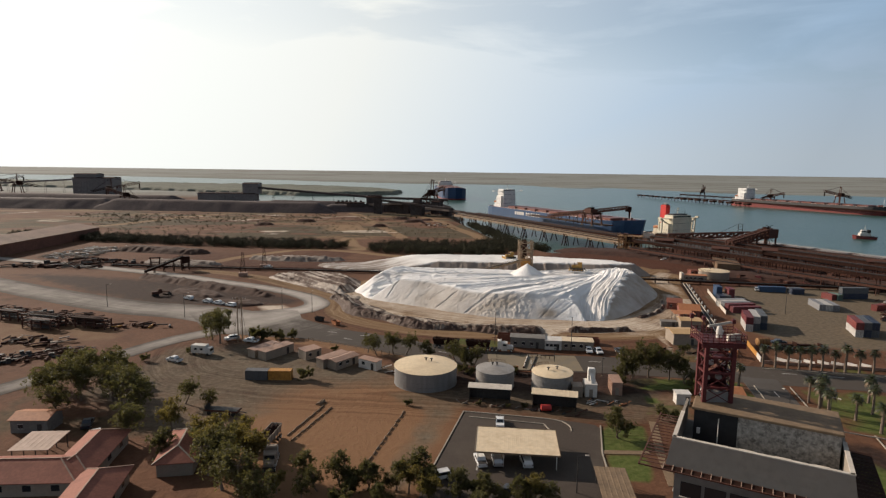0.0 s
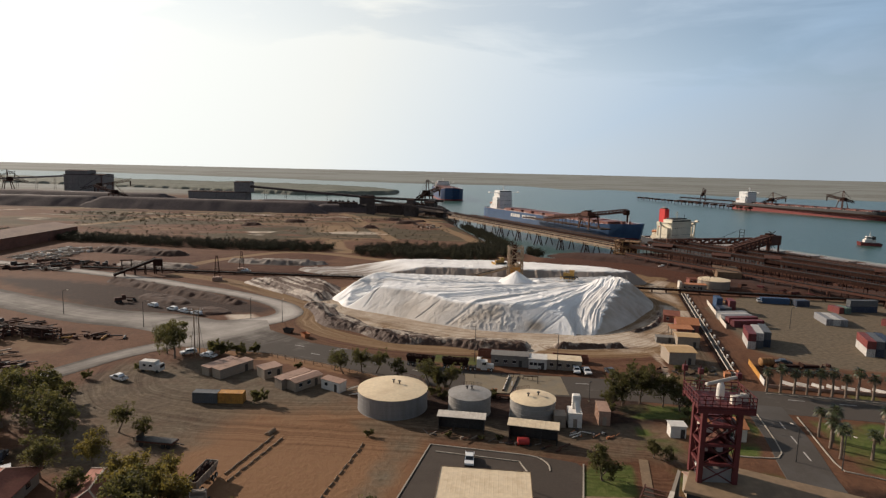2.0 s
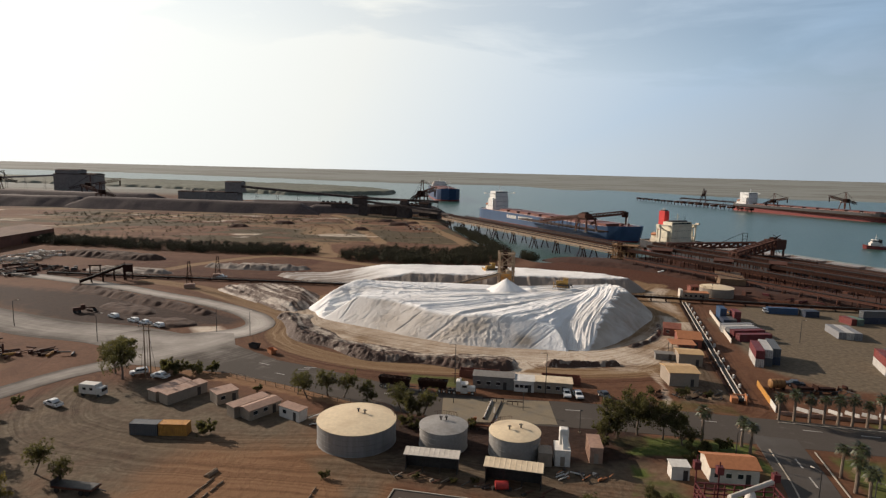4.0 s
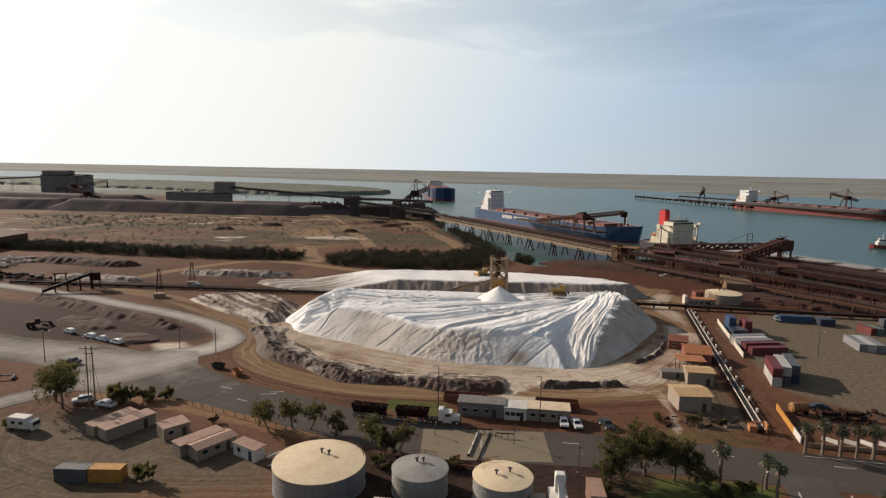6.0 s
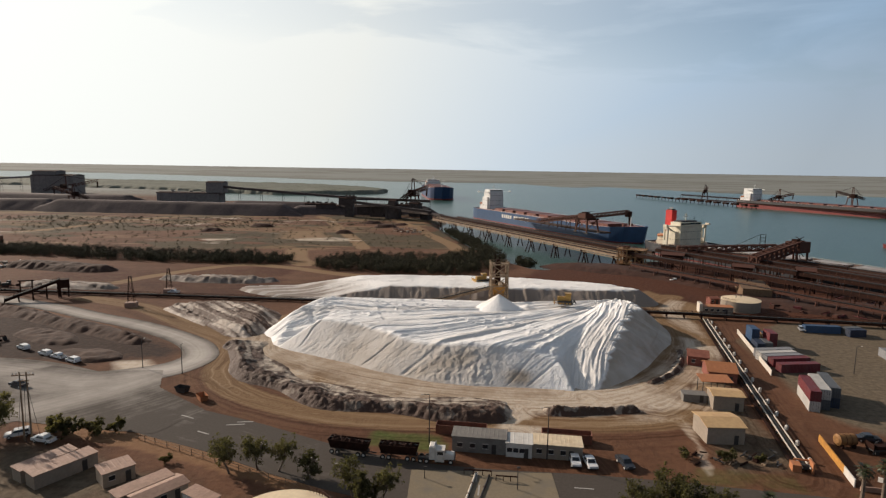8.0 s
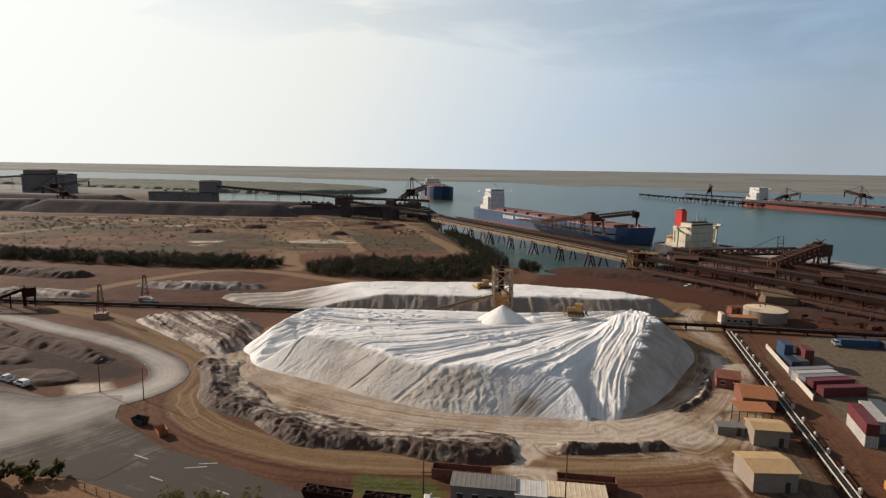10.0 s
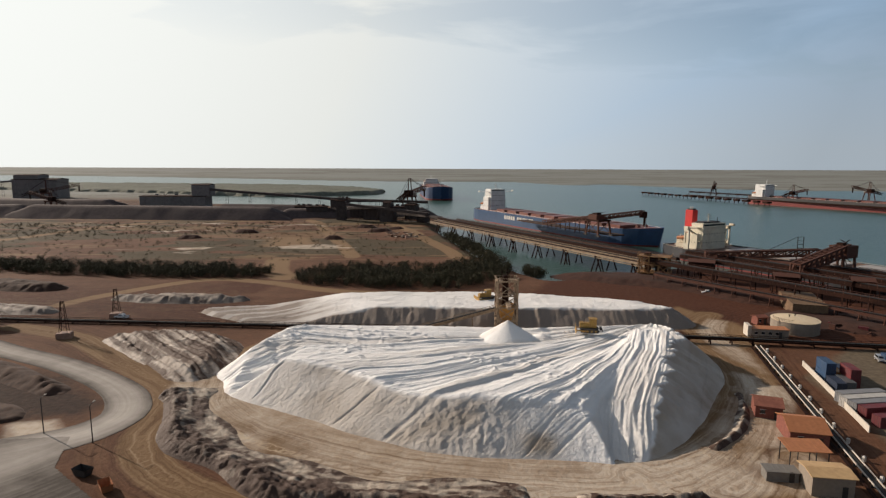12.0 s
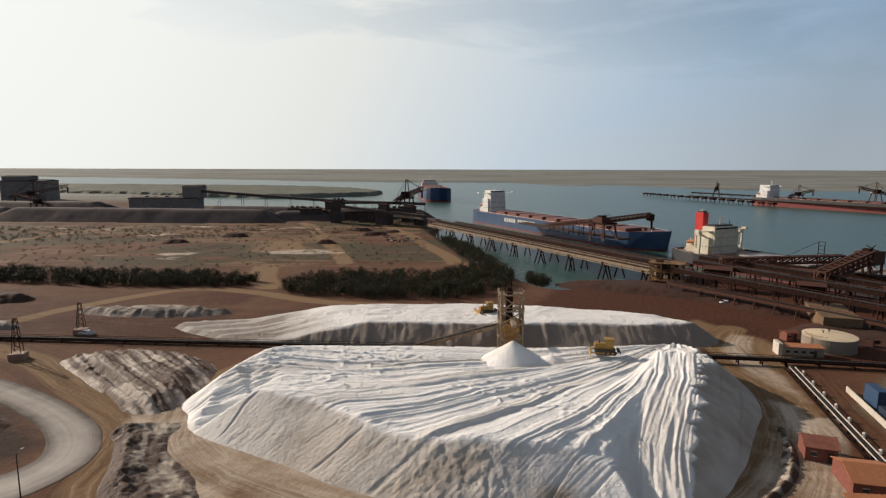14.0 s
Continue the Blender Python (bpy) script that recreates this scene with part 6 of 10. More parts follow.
def trailer(x, y, turn, length, material, label):
    t = thing("tipper_trailer", x, y, 0.05, turn, label, "trailer", "road train")
    body = Shape()
    a, b, h0, h1 = length / 2, 1.2, 1.3, 3.0
    vs = [(-a + 0.5, -b * 0.8, h0), (a - 0.5, -b * 0.8, h0), (a - 0.5, b * 0.8, h0), (-a + 0.5, b * 0.8, h0), (-a, -b, h1), (a, -b, h1), (a, b, h1), (-a, b, h1)]
    ins = [(-a + 0.1, -b + 0.1, h1), (a - 0.1, -b + 0.1, h1), (a - 0.1, b - 0.1, h1), (-a + 0.1, b - 0.1, h1), (-a + 0.55, -b * 0.75, h0 + 0.2), (a - 0.55, -b * 0.75, h0 + 0.2), (a - 0.55, b * 0.75, h0 + 0.2), (-a + 0.55, b * 0.75, h0 + 0.2)]
    body.add(vs + ins, [(3, 2, 1, 0), (0, 1, 5, 4), (1, 2, 6, 5), (2, 3, 7, 6), (3, 0, 4, 7), (4, 5, 9, 8), (5, 6, 10, 9), (6, 7, 11, 10), (7, 4, 8, 11), (8, 9, 13, 12), (9, 10, 14, 13), (10, 11, 15, 14), (11, 8, 12, 15), (12, 13, 14, 15)])
    for k in range(5):
        for sy in (-1, 1):
            part("rib", Shape().box(-a + 0.9 + (length - 1.8) * k / 4, sy * (b * 0.93), h0, 0.14, 0.14, h1 - h0), material, t)
    part("body", body, material, t)
    part("chassis", Shape().box(0, 0, 0.85, length * 0.95, 0.9, 0.35), dark_steel, t)
    part("cross_brace", Shape().bar((-a, 0, h1), (a, 0, h1), 0.15), dark_steel, t)
    for sx in (-a + 0.9, -a + 2.1, a - 2.1, a - 0.9):
        for sy in (-1, 1):
            w = part("wheel", Shape().tube((sx, sy * 0.95, 0.5), (sx, sy * 1.2, 0.5), 0.5, 0.5, 12), rubber, t)
            part("rim", Shape().tube((sx, sy * 1.19, 0.5), (sx, sy * 1.22, 0.5), 0.26, 0.26, 10), white_steel, w)
    part("draw_bar", Shape().bar((a - 0.2, 0, 0.8), (a + 1.5, 0, 0.8), 0.2), dark_steel, t)
    rng = random.Random(int(x * 10))
    m = 14
    load = Shape()
    load.add([((i / m - 0.5) * (length - 0.8), (j / 5 - 0.5) * 1.9, h1 - 0.5 + (0.0 if j in (0, 5) or i in (0, m) else rng.uniform(0.3, 1.0))) for i in range(m + 1) for j in range(6)], [(6 * i + j, 6 * i + 6 + j, 6 * i + 7 + j, 6 * i + 1 + j) for i in range(m) for j in range(5)])
    part("load", load, rust_dark, t, "heaped dark load of rubble")
    return t


def prime_mover(x, y, turn, material, label):
    t = thing("truck", x, y, 0.05, turn, label, "truck", "road train")
    part("cab", Shape().prism([(-0.9, -1.2), (0.9, -1.2), (1.0, -1.0), (1.0, 1.0), (0.9, 1.2), (-0.9, 1.2)], 0.9, 2.9), material, t)
    part("bonnet", Shape().box(1.9, 0, 0.9, 1.9, 1.7, 1.1, 0, 0.15), material, t)
    part("sleeper", Shape().box(-1.5, 0, 0.9, 1.2, 2.4, 2.7, 0, 0.2), material, t)
    part("windscreen", Shape().add([(1.01, -0.95, 2.0), (1.01, 0.95, 2.0), (1.01, 0.9, 2.7), (1.01, -0.9, 2.7)], [(0, 1, 2, 3)]), glass, t)
    for sy in (-1, 1):
        part("side_window", Shape().add([(-0.5, sy * 1.21, 1.95), (0.7, sy * 1.21, 1.95), (0.7, sy * 1.21, 2.6), (-0.5, sy * 1.21, 2.6)], [(0, 1, 2, 3)]), glass, t)
        part("exhaust_stack", Shape().tube((-0.95, sy * 1.3, 1.0), (-0.95, sy * 1.3, 3.6), 0.1, 0.1, 8), white_steel, t)
        part("fuel_tank", Shape().tube((-0.9, sy * 0.95, 0.65), (0.9, sy * 0.95, 0.65), 0.32, 0.32, 10), white_steel, t)
        for sx in (2.2, -2.6, -3.8):
            w = part("wheel", Shape().tube((sx, sy * 0.92, 0.5), (sx, sy * 1.18, 0.5), 0.5, 0.5, 12), rubber, t)
            part("rim", Shape().tube((sx, sy * 1.17, 0.5), (sx, sy * 1.2, 0.5), 0.26, 0.26, 10), white_steel, w)
    part("chassis", Shape().box(-1.2, 0, 0.55, 6.4, 0.9, 0.35), dark_steel, t)
    part("bull_bar", Shape().box(2.95, 0, 0.5, 0.15, 2.2, 0.9, 0, 0.04), dark_steel, t)
    return t


trailer(1.4, 184.6, -13, 8.6, rust_dark, "dark empty tipping trailer of a road train")
trailer(11.6, 182.9, -8, 8.0, rust_dark, "dark empty tipping trailer hitched behind a truck")
prime_mover(19.8, 181.6, -5, white_steel, "white bonneted truck heading a road train")
prime_mover(-32.8, 107.5, -82, pale_wall, "old dusty tip truck parked in the yard")
trailer(-35.6, 116.5, -96, 8.2, pale_wall, "dusty grey open trailer parked in the yard")



# ---- car park ----
cp = thing("carport", 15.4, 113.4, 0.04, -5.5, "flat cream-roofed carport over parked cars", "carport")
roofs = Shape().sheet(16.4, 11.4, 2.98, 0.0, 20, 0.1, 0.008)
part("roof", roofs, cream, cp)
part("fascia", Shape().box(0, -5.72, 2.85, 16.5, 0.08, 0.32).box(0, 5.72, 2.85, 16.5, 0.08, 0.32).box(-8.24, 0, 2.85, 0.08, 11.4, 0.32).box(8.24, 0, 2.85, 0.08, 11.4, 0.32), dull_roof, cp)
for px in (-7.6, -2.6, 2.6, 7.6):
    for py in (-5.2, 0.0, 5.2):
        part("post", Shape().box(px, py, 0, 0.16, 0.16, 2.95), white_steel, cp)
for py in (-5.2, 0.0, 5.2):
    part("beam", Shape().box(0, py, 2.75, 16, 0.14, 0.2), white_steel, cp)


def line_kerb(pts, w=0.25, h=0.18, material=kerb_mat, label="pale concrete kerb", name="kerb"):
    sh = Shape()
    for a, b in zip(pts[:-1], pts[1:]):
        sh.bar((*a, h / 2 + 0.02), (*b, h / 2 + 0.02), w, h)
    return tagged(part(name, sh, material), label, "kerb", kind="structure")


line_kerb([(-3.4, 100.4), (5.4, 134.6)])
line_kerb([(6.5, 131.5), (14, 130.0), (23.5, 128.0), (24.6, 123.5)])
line_kerb(smooth_line([(5.4, 134.6), (18, 132.2), (26.5, 130.3), (29, 127.5), (29, 124.5)], 1.0))
line_kerb([(31.0, 96), (33.2, 114.5), (36.2, 127.4)], 0.3)
line_kerb([(33.2, 115.0), (43, 114.9)], 1.6, 0.08, dull_roof, "tan paved garden path", "path")
line_kerb([(43, 102), (45.5, 116), (49, 130)], 1.8, 0.08, dull_roof, "tan paved garden path", "path")
line_kerb(smooth_line([(84.8, 154), (79.5, 134), (74, 132), (69.5, 132.5)], 1.5), 0.25)
line_kerb([(94.0, 153), (88.4, 130.6), (88.2, 127), (100, 121), (118, 113)], 0.25)
line_kerb([(96, 124), (92, 112)], 0.25)
line_kerb([(94.5, 168), (125, 162.4), (170, 154.5)], 0.25)
for a, b in [((88.0, 150), (87.2, 146)), ((86.4, 142.5), (85.6, 138.5)), ((84.7, 135), (83.9, 131)), ((-19, 189), (-16.5, 187.8)), ((-13, 186), (-10.5, 184.8)), ((-7, 183), (-4.5, 181.8)), ((-1, 180.4), (1.5, 179.4)), ((44.5, 172.5), (48, 172.1)), ((55, 171.2), (58.5, 170.8)), ((66, 169.6), (69.5, 169.1)), ((76, 168), (79.5, 167.4)),
             ((-28, 196.6), (-24, 197.2)), ((-26, 198.2), (-22.5, 198.6)), ((-40, 201.5), (-36.5, 199.8)), ((-33, 193.4), (-30, 192.0)), ((8, 113.0), (7, 107)), ((98, 164), (102, 163.2)), ((110, 161.8), (114, 161.0))]:
    strip("road_mark", [a, b], 0.32, 0.095, paint_white, "worn white painted road line", "road marking", step=50)
for k in range(3):
    strip("road_mark", [(27 + 0.1 * k, 177.6 - 4.5 * k), (26.5 + 0.1 * k, 174.0 - 4.5 * k)], 0.3, 0.1, paint_white, "worn white painted slab line", "road marking", step=50)

# logs and sleepers laid out in rows on the bare lot
for (ax, ay), (bx, by), n in [((-33.0, 120.5), (-28.4, 136.8), 9), ((-31.6, 118.0), (-26.2, 136.0), 9), ((-15.2, 105.5), (-8.6, 134.6), 13)]:
    d = Vector((bx - ax, by - ay)).normalized()
    for i in range(n):
        t = (i + 0.5) / n
        x, y = ax + (bx - ax) * t, ay + (by - ay) * t
        g = tagged(part("log", Shape().tube((-0.85, 0, 0.16), (0.85, 0, 0.16), 0.17, 0.15, 8), timber), "weathered timber log lying on bare earth", "log", "logs marking out the lot")
        g.matrix_basis = pose(x + 0.2 * math.sin(i * 3.1), y, 0, 0, 0, math.degrees(math.atan2(d.y, d.x)) + 6 * math.sin(i * 2.3))
stack = thing("log_stack", -29.5, 138.4, 0, 70, "small stack of weathered logs", "log stack")
for k, (dy, dz) in enumerate([(-0.5, 0.17), (-0.15, 0.17), (0.2, 0.17), (0.55, 0.17), (-0.3, 0.45), (0.1, 0.45)]):
    part("log", Shape().tube((-1.3, dy, dz), (1.3 + 0.2 * (k % 2), dy, dz), 0.17, 0.15, 8), timber, stack)

# ---- control building and its red mast ----
ctl = thing("control_building", 24.5, 59.2, 0, -28.5, "tall grey control building with roof terrace and steel sunshades", "building")
W, D = 16.0, 12.4
part("wall", Shape().box(W / 2, D / 2, -0.05, W - 0.8, D - 0.8, 27.2), wall_panel, ctl)
for fl in range(7):
    z = 2.2 + 3.55 * fl
    for side, (x0, y0, dx, dy) in {"front": (0.9, 0.36, 1, 0), "left": (0.36, 0.9, 0, 1), "back": (0.9, D - 0.36, 1, 0), "right": (W - 0.36, 0.9, 0, 1)}.items():
        n = 6 if dx else 5
        ln = (W - 1.8 if dx else D - 1.8) / n
        for i in range(n):
            cx, cy = x0 + dx * ln * (i + 0.5), y0 + dy * ln * (i + 0.5)
            w = part("window", Shape().box(cx, cy, z, ln * 0.86 if dx else 0.1, ln * 0.86 if dy else 0.1, 1.6), glass, ctl)
            part("sill", Shape().box(cx, cy, z - 0.12, ln * 0.92 if dx else 0.3, ln * 0.92 if dy else 0.3, 0.1), pale_cap, w)
part("terrace_floor", Shape().box(W / 2, D / 2, 27.16, W - 0.3, D - 0.3, 0.14), wall_panel, ctl)
# battered parapet with a pale coping
parapet_wall = mat("parapet_render", (0.26, 0.222, 0.18), 0.85, var=0.12, grain=1.2, stain=0.3, second=(0.22, 0.195, 0.165), bump=0.08)
z0, z1, out = 26.6, 29.95, 0.55
corners = [(0, 0), (W, 0), (W, D), (0, D)]
for i in range(4):
    (ax, ay), (bx, by) = corners[i], corners[(i + 1) % 4]
    if i == 2:
        continue
    o = lambda px, py, k: (px + (-k if px == 0 else k), py + (-k if py == 0 else k))
    oa, ob_ = o(ax, ay, out), o(bx, by, out)
    ia, ib = o(ax, ay, -0.3), o(bx, by, -0.3)
    ta, tb = o(ax, ay, 0.0), o(bx, by, 0.0)
    par = Shape().add([(*oa, z0), (*ob_, z0), (*tb, z1), (*ta, z1), (*ia, z0 + 0.3), (*ib, z0 + 0.3), (*ib, z1), (*ia, z1)], [(0, 1, 2, 3), (3, 2, 6, 7), (7, 6, 5, 4), (4, 5, 1, 0)])
    part("parapet", par, parapet_wall, ctl)
cope = Shape()
for a, b in (((0, 0.15), (W, 0.15)), ((0.15, 0), (0.15, D * 0.62)), ((W - 0.15, 0), (W - 0.15, D * 0.62))):
    cope.bar((*a, z1 + 0.06), (*b, z1 + 0.06), 0.42, 0.1)
part("coping", cope, pale_cap, ctl)
# plant room on the terrace
mottled = mat("mottled_block", (0.3, 0.275, 0.24), 0.85, var=0.35, grain=3.0, stain=2.2, second=(0.07, 0.063, 0.056), bump=0.3)
part("plant_room", Shape().box((5.9 + 15.4) / 2, 9.05, 27.3, 9.5, 6.3, 3.95), mottled, ctl, "mottled blockwork plant room")
# solid black block whose colour stands in for the shade of an open bay
part("plant_room_recess", Shape().box(3.65, 9.35, 27.3, 4.48, 5.7, 3.95), shade_black, ctl, "dark shaded plant room bay")
part("plant_room_roof", Shape().box(8.4, 9.05, 31.25, 14.4, 6.7, 0.28, 0, 0.06), dull_roof, ctl)
for k in range(3):
    part("vent_box", Shape().box(7.0 + 3.4 * k, 4.6, 27.3, 1.5, 0.9, 0.8, 0, 0.05), pale_cap, ctl)
part("downpipe", Shape().tube((4.0, 5.8, 27.4), (4.0, 5.8, 30.6), 0.06, 0.06, 6), white_steel, ctl)
part("lamp_box", Shape().box(2.0, 5.9, 28.5, 0.35, 0.3, 0.6), white_steel, ctl)
# steel sunshades cantilevered along two sides
shade = Shape()
shade.bar((-3.0, -1.7, 27.0), (W + 1.2, -1.7, 27.0), 0.14).bar((-3.0, -1.7, 27.0), (-3.0, D + 1, 27.0), 0.14).bar((-0.55, -0.6, 27.0), (W, -0.6, 27.0), 0.1).bar((-0.6, -0.6, 27.0), (-0.6, D + 1, 27.0), 0.1)
part("sunshade_frame", shade, rust, ctl)
for k in range(19):
    x = -0.6 + 0.92 * k
    part("sunshade_bar", Shape().bar((x, -1.7, 27.04), (x, -0.1, 27.12), 0.07, 0.07), dusty_sheet, ctl)
    if k < 18:
        part("sunshade_sheet", Shape().box(x + 0.46, -1.12, 26.98, 0.84, 1.0, 0.03), rust_dark, ctl)
part("sunshade_frame", Shape().bar((W + 3.0, -1.7, 27.0), (W + 3.0, D + 1, 27.0), 0.14).bar((W + 0.6, -0.6, 27.0), (W + 0.6, D + 1, 27.0), 0.1), rust_dark, ctl)
for k in range(17):
    y = -0.8 + 0.85 * k
    part("sunshade_bar", Shape().bar((-3.0, y, 27.02), (-0.1, y, 27.1), 0.2, 0.06), rust, ctl)
    part("sunshade_bar", Shape().bar((W + 0.1, y, 27.1), (W + 3.0, y, 27.02), 0.7, 0.06), rust_dark, ctl)

mast = thing("radar_mast", 31.7, 66.0, 31.45, -4, "red steel lattice mast with railed platform and radar", "mast")
HH = 7.1
legs = [(-1.5, -1.1), (1.5, -1.1), (1.5, 1.1), (-1.5, 1.1)]
for x, y in legs:
    part("leg", Shape().box(x, y, 0, 0.42, 0.4, HH), red_paint, mast)
for lv in range(4):
    za, zb = HH * lv / 4, HH * (lv + 1) / 4
    for i in range(4):
        (ax, ay), (bx, by) = legs[i], legs[(i + 1) % 4]
        part("brace", Shape().bar((ax, ay, za), (bx, by, zb), 0.08).bar((ax, ay, zb), (bx, by, za), 0.08).bar((ax, ay, zb), (bx, by, zb), 0.24), red_paint, mast)
    part("landing", Shape().box(0.5 * (-1) ** lv, 0, zb - 0.1, 2.0, 1.8, 0.08), red_paint, mast)
    part("stair", Shape().bar((-1.0 * (-1) ** lv, -0.5, za), (1.0 * (-1) ** lv, -0.5, zb), 0.7, 0.12), rust, mast)
    for k in range(2):
        part("equipment_box", Shape().box(-1.0 + 1.3 * k + 0.3 * lv % 1, 0.5, za + 0.5, 0.6, 0.4, 0.5), white_steel, mast)
part("plinth", Shape().box(0, 0, 0, 2.5, 2.1, 1.35), tank_wall_mat, mast)
for sx in (-0.95, 0.95):
    part("stair_screen", Shape().box(sx, 0.5, 0.9, 0.06, 1.1, 3.2), red_paint, mast)
part("back_screen", Shape().box(0, 1.02, 0.9, 2.4, 0.06, 3.6), red_paint, mast)
PW, PD = 4.8, 3.8
part("platform", Shape().box(0, 0, HH, PW, PD, 0.25).box(0, -PD / 2, HH - 0.35, PW, 0.18, 0.35).box(0, PD / 2, HH - 0.35, PW, 0.18, 0.35), red_paint, mast)
for i in range(9):
    for py in (-PD / 2, PD / 2):
        part("rail_post", Shape().bar((-PW / 2 + PW * i / 8, py, HH), (-PW / 2 + PW * i / 8, py, HH + 1.15), 0.07), red_paint, mast)
for i in range(1, 6):
    for px in (-PW / 2, PW / 2):
        part("rail_post", Shape().bar((px, -PD / 2 + PD * i / 6, HH), (px, -PD / 2 + PD * i / 6, HH + 1.15), 0.07), red_paint, mast)
for hz in (0.45, 0.8, 1.15):
    r = Shape()
    for a, b in (((-1, -1), (1, -1)), ((1, -1), (1, 1)), ((1, 1), (-1, 1)), ((-1, 1), (-1, -1))):
        r.bar((a[0] * PW / 2, a[1] * PD / 2, HH + hz), (b[0] * PW / 2, b[1] * PD / 2, HH + hz), 0.07)
    part("handrail", r, red_paint, mast)
part("radar_pedestal", Shape().lathe(0.2, 0.2, [(0.34, HH + 0.25), (0.34, HH + 1.2), (0.26, HH + 1.55), (0.15, HH + 1.75)], 14), white_steel, mast)
part("radar_scanner", Shape().box(0.2, 0.2, HH + 1.75, 4.0, 0.26, 0.24, 32, 0.08), pale_cap, mast, "white radar scanner bar")
for px, hh in ((-PW / 2, 3.0), (PW / 2, 2.2), (-PW / 2 + 1.4, 2.6)):
    part("aerial", Shape().tube((px, PD / 2, HH), (px, PD / 2, HH + hh), 0.06, 0.04, 6).box(px, PD / 2, HH + hh * 0.7, 0.4, 0.4, 0.5), red_paint, mast)
for k in range(3):
    part("cabinet", Shape().box(0.9 + 0.55 * k, -1.0 + 0.3 * k, HH + 0.25, 0.5, 0.5, 0.7), pale_cap, mast)


# ---- houses and huts ----
def hut(name, x, y, w, d, h, turn, wall_m, roof_m, label, rise=0.8, roof="gable", windows=2, cat="hut", group=""):
    t = thing(name, x, y, 0, turn, label, cat, group)
    part("wall", Shape().box(0, 0, -0.05, w, d, h + 0.05), wall_m, t)
    if roof == "gable":
        part("roof", Shape().gable(0, 0, h, w, d, rise, 0, 0.35, 0.14), roof_m, t)
        for sx in (-1, 1):
            x0, x1 = sx * (w / 2 - 0.12), sx * w / 2
            part("gable_end", Shape().add([(x, y, z) for x in (x0, x1) for y, z in ((-d / 2, h), (d / 2, h), (0, h + rise * 0.98))], [(0, 1, 2), (5, 4, 3), (0, 3, 4, 1), (1, 4, 5, 2), (2, 5, 3, 0)]), wall_m, t)
    elif roof == "hip":
        o = 0.6
        a, b = w / 2 + o, d / 2 + o
        k = max(a - b, 0.2)
        part("roof", Shape().add([(-a, -b, h), (a, -b, h), (a, b, h), (-a, b, h), (-k, 0, h + rise), (k, 0, h + rise), (-a, -b, h - 0.15), (a, -b, h - 0.15), (a, b, h - 0.15), (-a, b, h - 0.15)], [(0, 1, 5, 4), (1, 2, 5), (2, 3, 4, 5), (3, 0, 4), (6, 7, 1, 0), (7, 8, 2, 1), (8, 9, 3, 2), (9, 6, 0, 3), (9, 8, 7, 6)]), roof_m, t)
        part("ridge_cap", Shape().bar((-k, 0, h + rise + 0.05), (k, 0, h + rise + 0.05), 0.35, 0.12).bar((k, 0, h + rise + 0.05), (a, b, h + 0.08), 0.3, 0.1).bar((k, 0, h + rise + 0.05), (a, -b, h + 0.08), 0.3, 0.1).bar((-k, 0, h + rise + 0.05), (-a, b, h + 0.08), 0.3, 0.1).bar((-k, 0, h + rise + 0.05), (-a, -b, h + 0.08), 0.3, 0.1), pale_wall if roof_m is red_roof else roof_m, t)
    else:
        s = Shape().sheet(w + 0.4, d + 0.4, h, 0.12, max(4, int(w / 0.8)), rib=0.02)
        part("roof", s, roof_m, t)
    part("door", Shape().box(w * 0.28, -d / 2 - 0.03, 0, 0.9, 0.08, 2.05), dark_steel, t)
    for i in range(windows):
        wx = -w / 2 + w * (i + 0.6) / (windows + 1.2)
        win = part("window", Shape().box(wx, -d / 2 - 0.02, 1.1, 1.0, 0.08, 0.9), glass, t)
        part("frame", Shape().box(wx, -d / 2 - 0.04, 1.02, 1.16, 0.07, 0.08).box(wx, -d / 2 - 0.04, 2.0, 1.16, 0.07, 0.08), white_steel, win)
    return t


# workers' sheds along the road fence
hut("site_shed", -50.6, 175.0, 11.0, 3.4, 2.6, 57, pale_wall, brown_roof, "long pale site shed with flat dusty roof", roof="flat", windows=0, cat="shed", group="site sheds")
hut("site_shed", -54.8, 176.6, 10.0, 3.0, 2.4, 60, pale_wall, brown_roof, "low weathered shed with rusty brown roof", roof="flat", windows=2, cat="shed", group="site sheds")
hut("site_shed", -40.0, 173.6, 5.4, 4.2, 2.7, 45, pale_wall, brown_roof, "square pale site shed with brown roof", roof="flat", windows=1, cat="shed", group="site sheds")
hut("site_shed", -32.0, 167.6, 9.6, 3.0, 2.7, 52, pale_wall, brown_roof, "narrow pale site shed with tan roof", roof="flat", windows=0, cat="shed", group="site sheds")
hut("site_shed", -28.8, 166.4, 8.6, 4.0, 2.4, 52, pale_wall, brown_roof, "site shed with brown sloping roof", roof="gable", rise=0.5, windows=2, cat="shed", group="site sheds")
hut("site_shed", -20.6, 164.5, 6.4, 2.6, 2.6, -32, white_steel, brown_roof, "white site container used as a store", roof="flat", windows=1, cat="shed", group="site sheds")
# the hipped red roofs of a house among trees
house = thing("house", -66.0, 98.0, 0, 0, "rambling house with joined dusty red hipped roofs", "house")


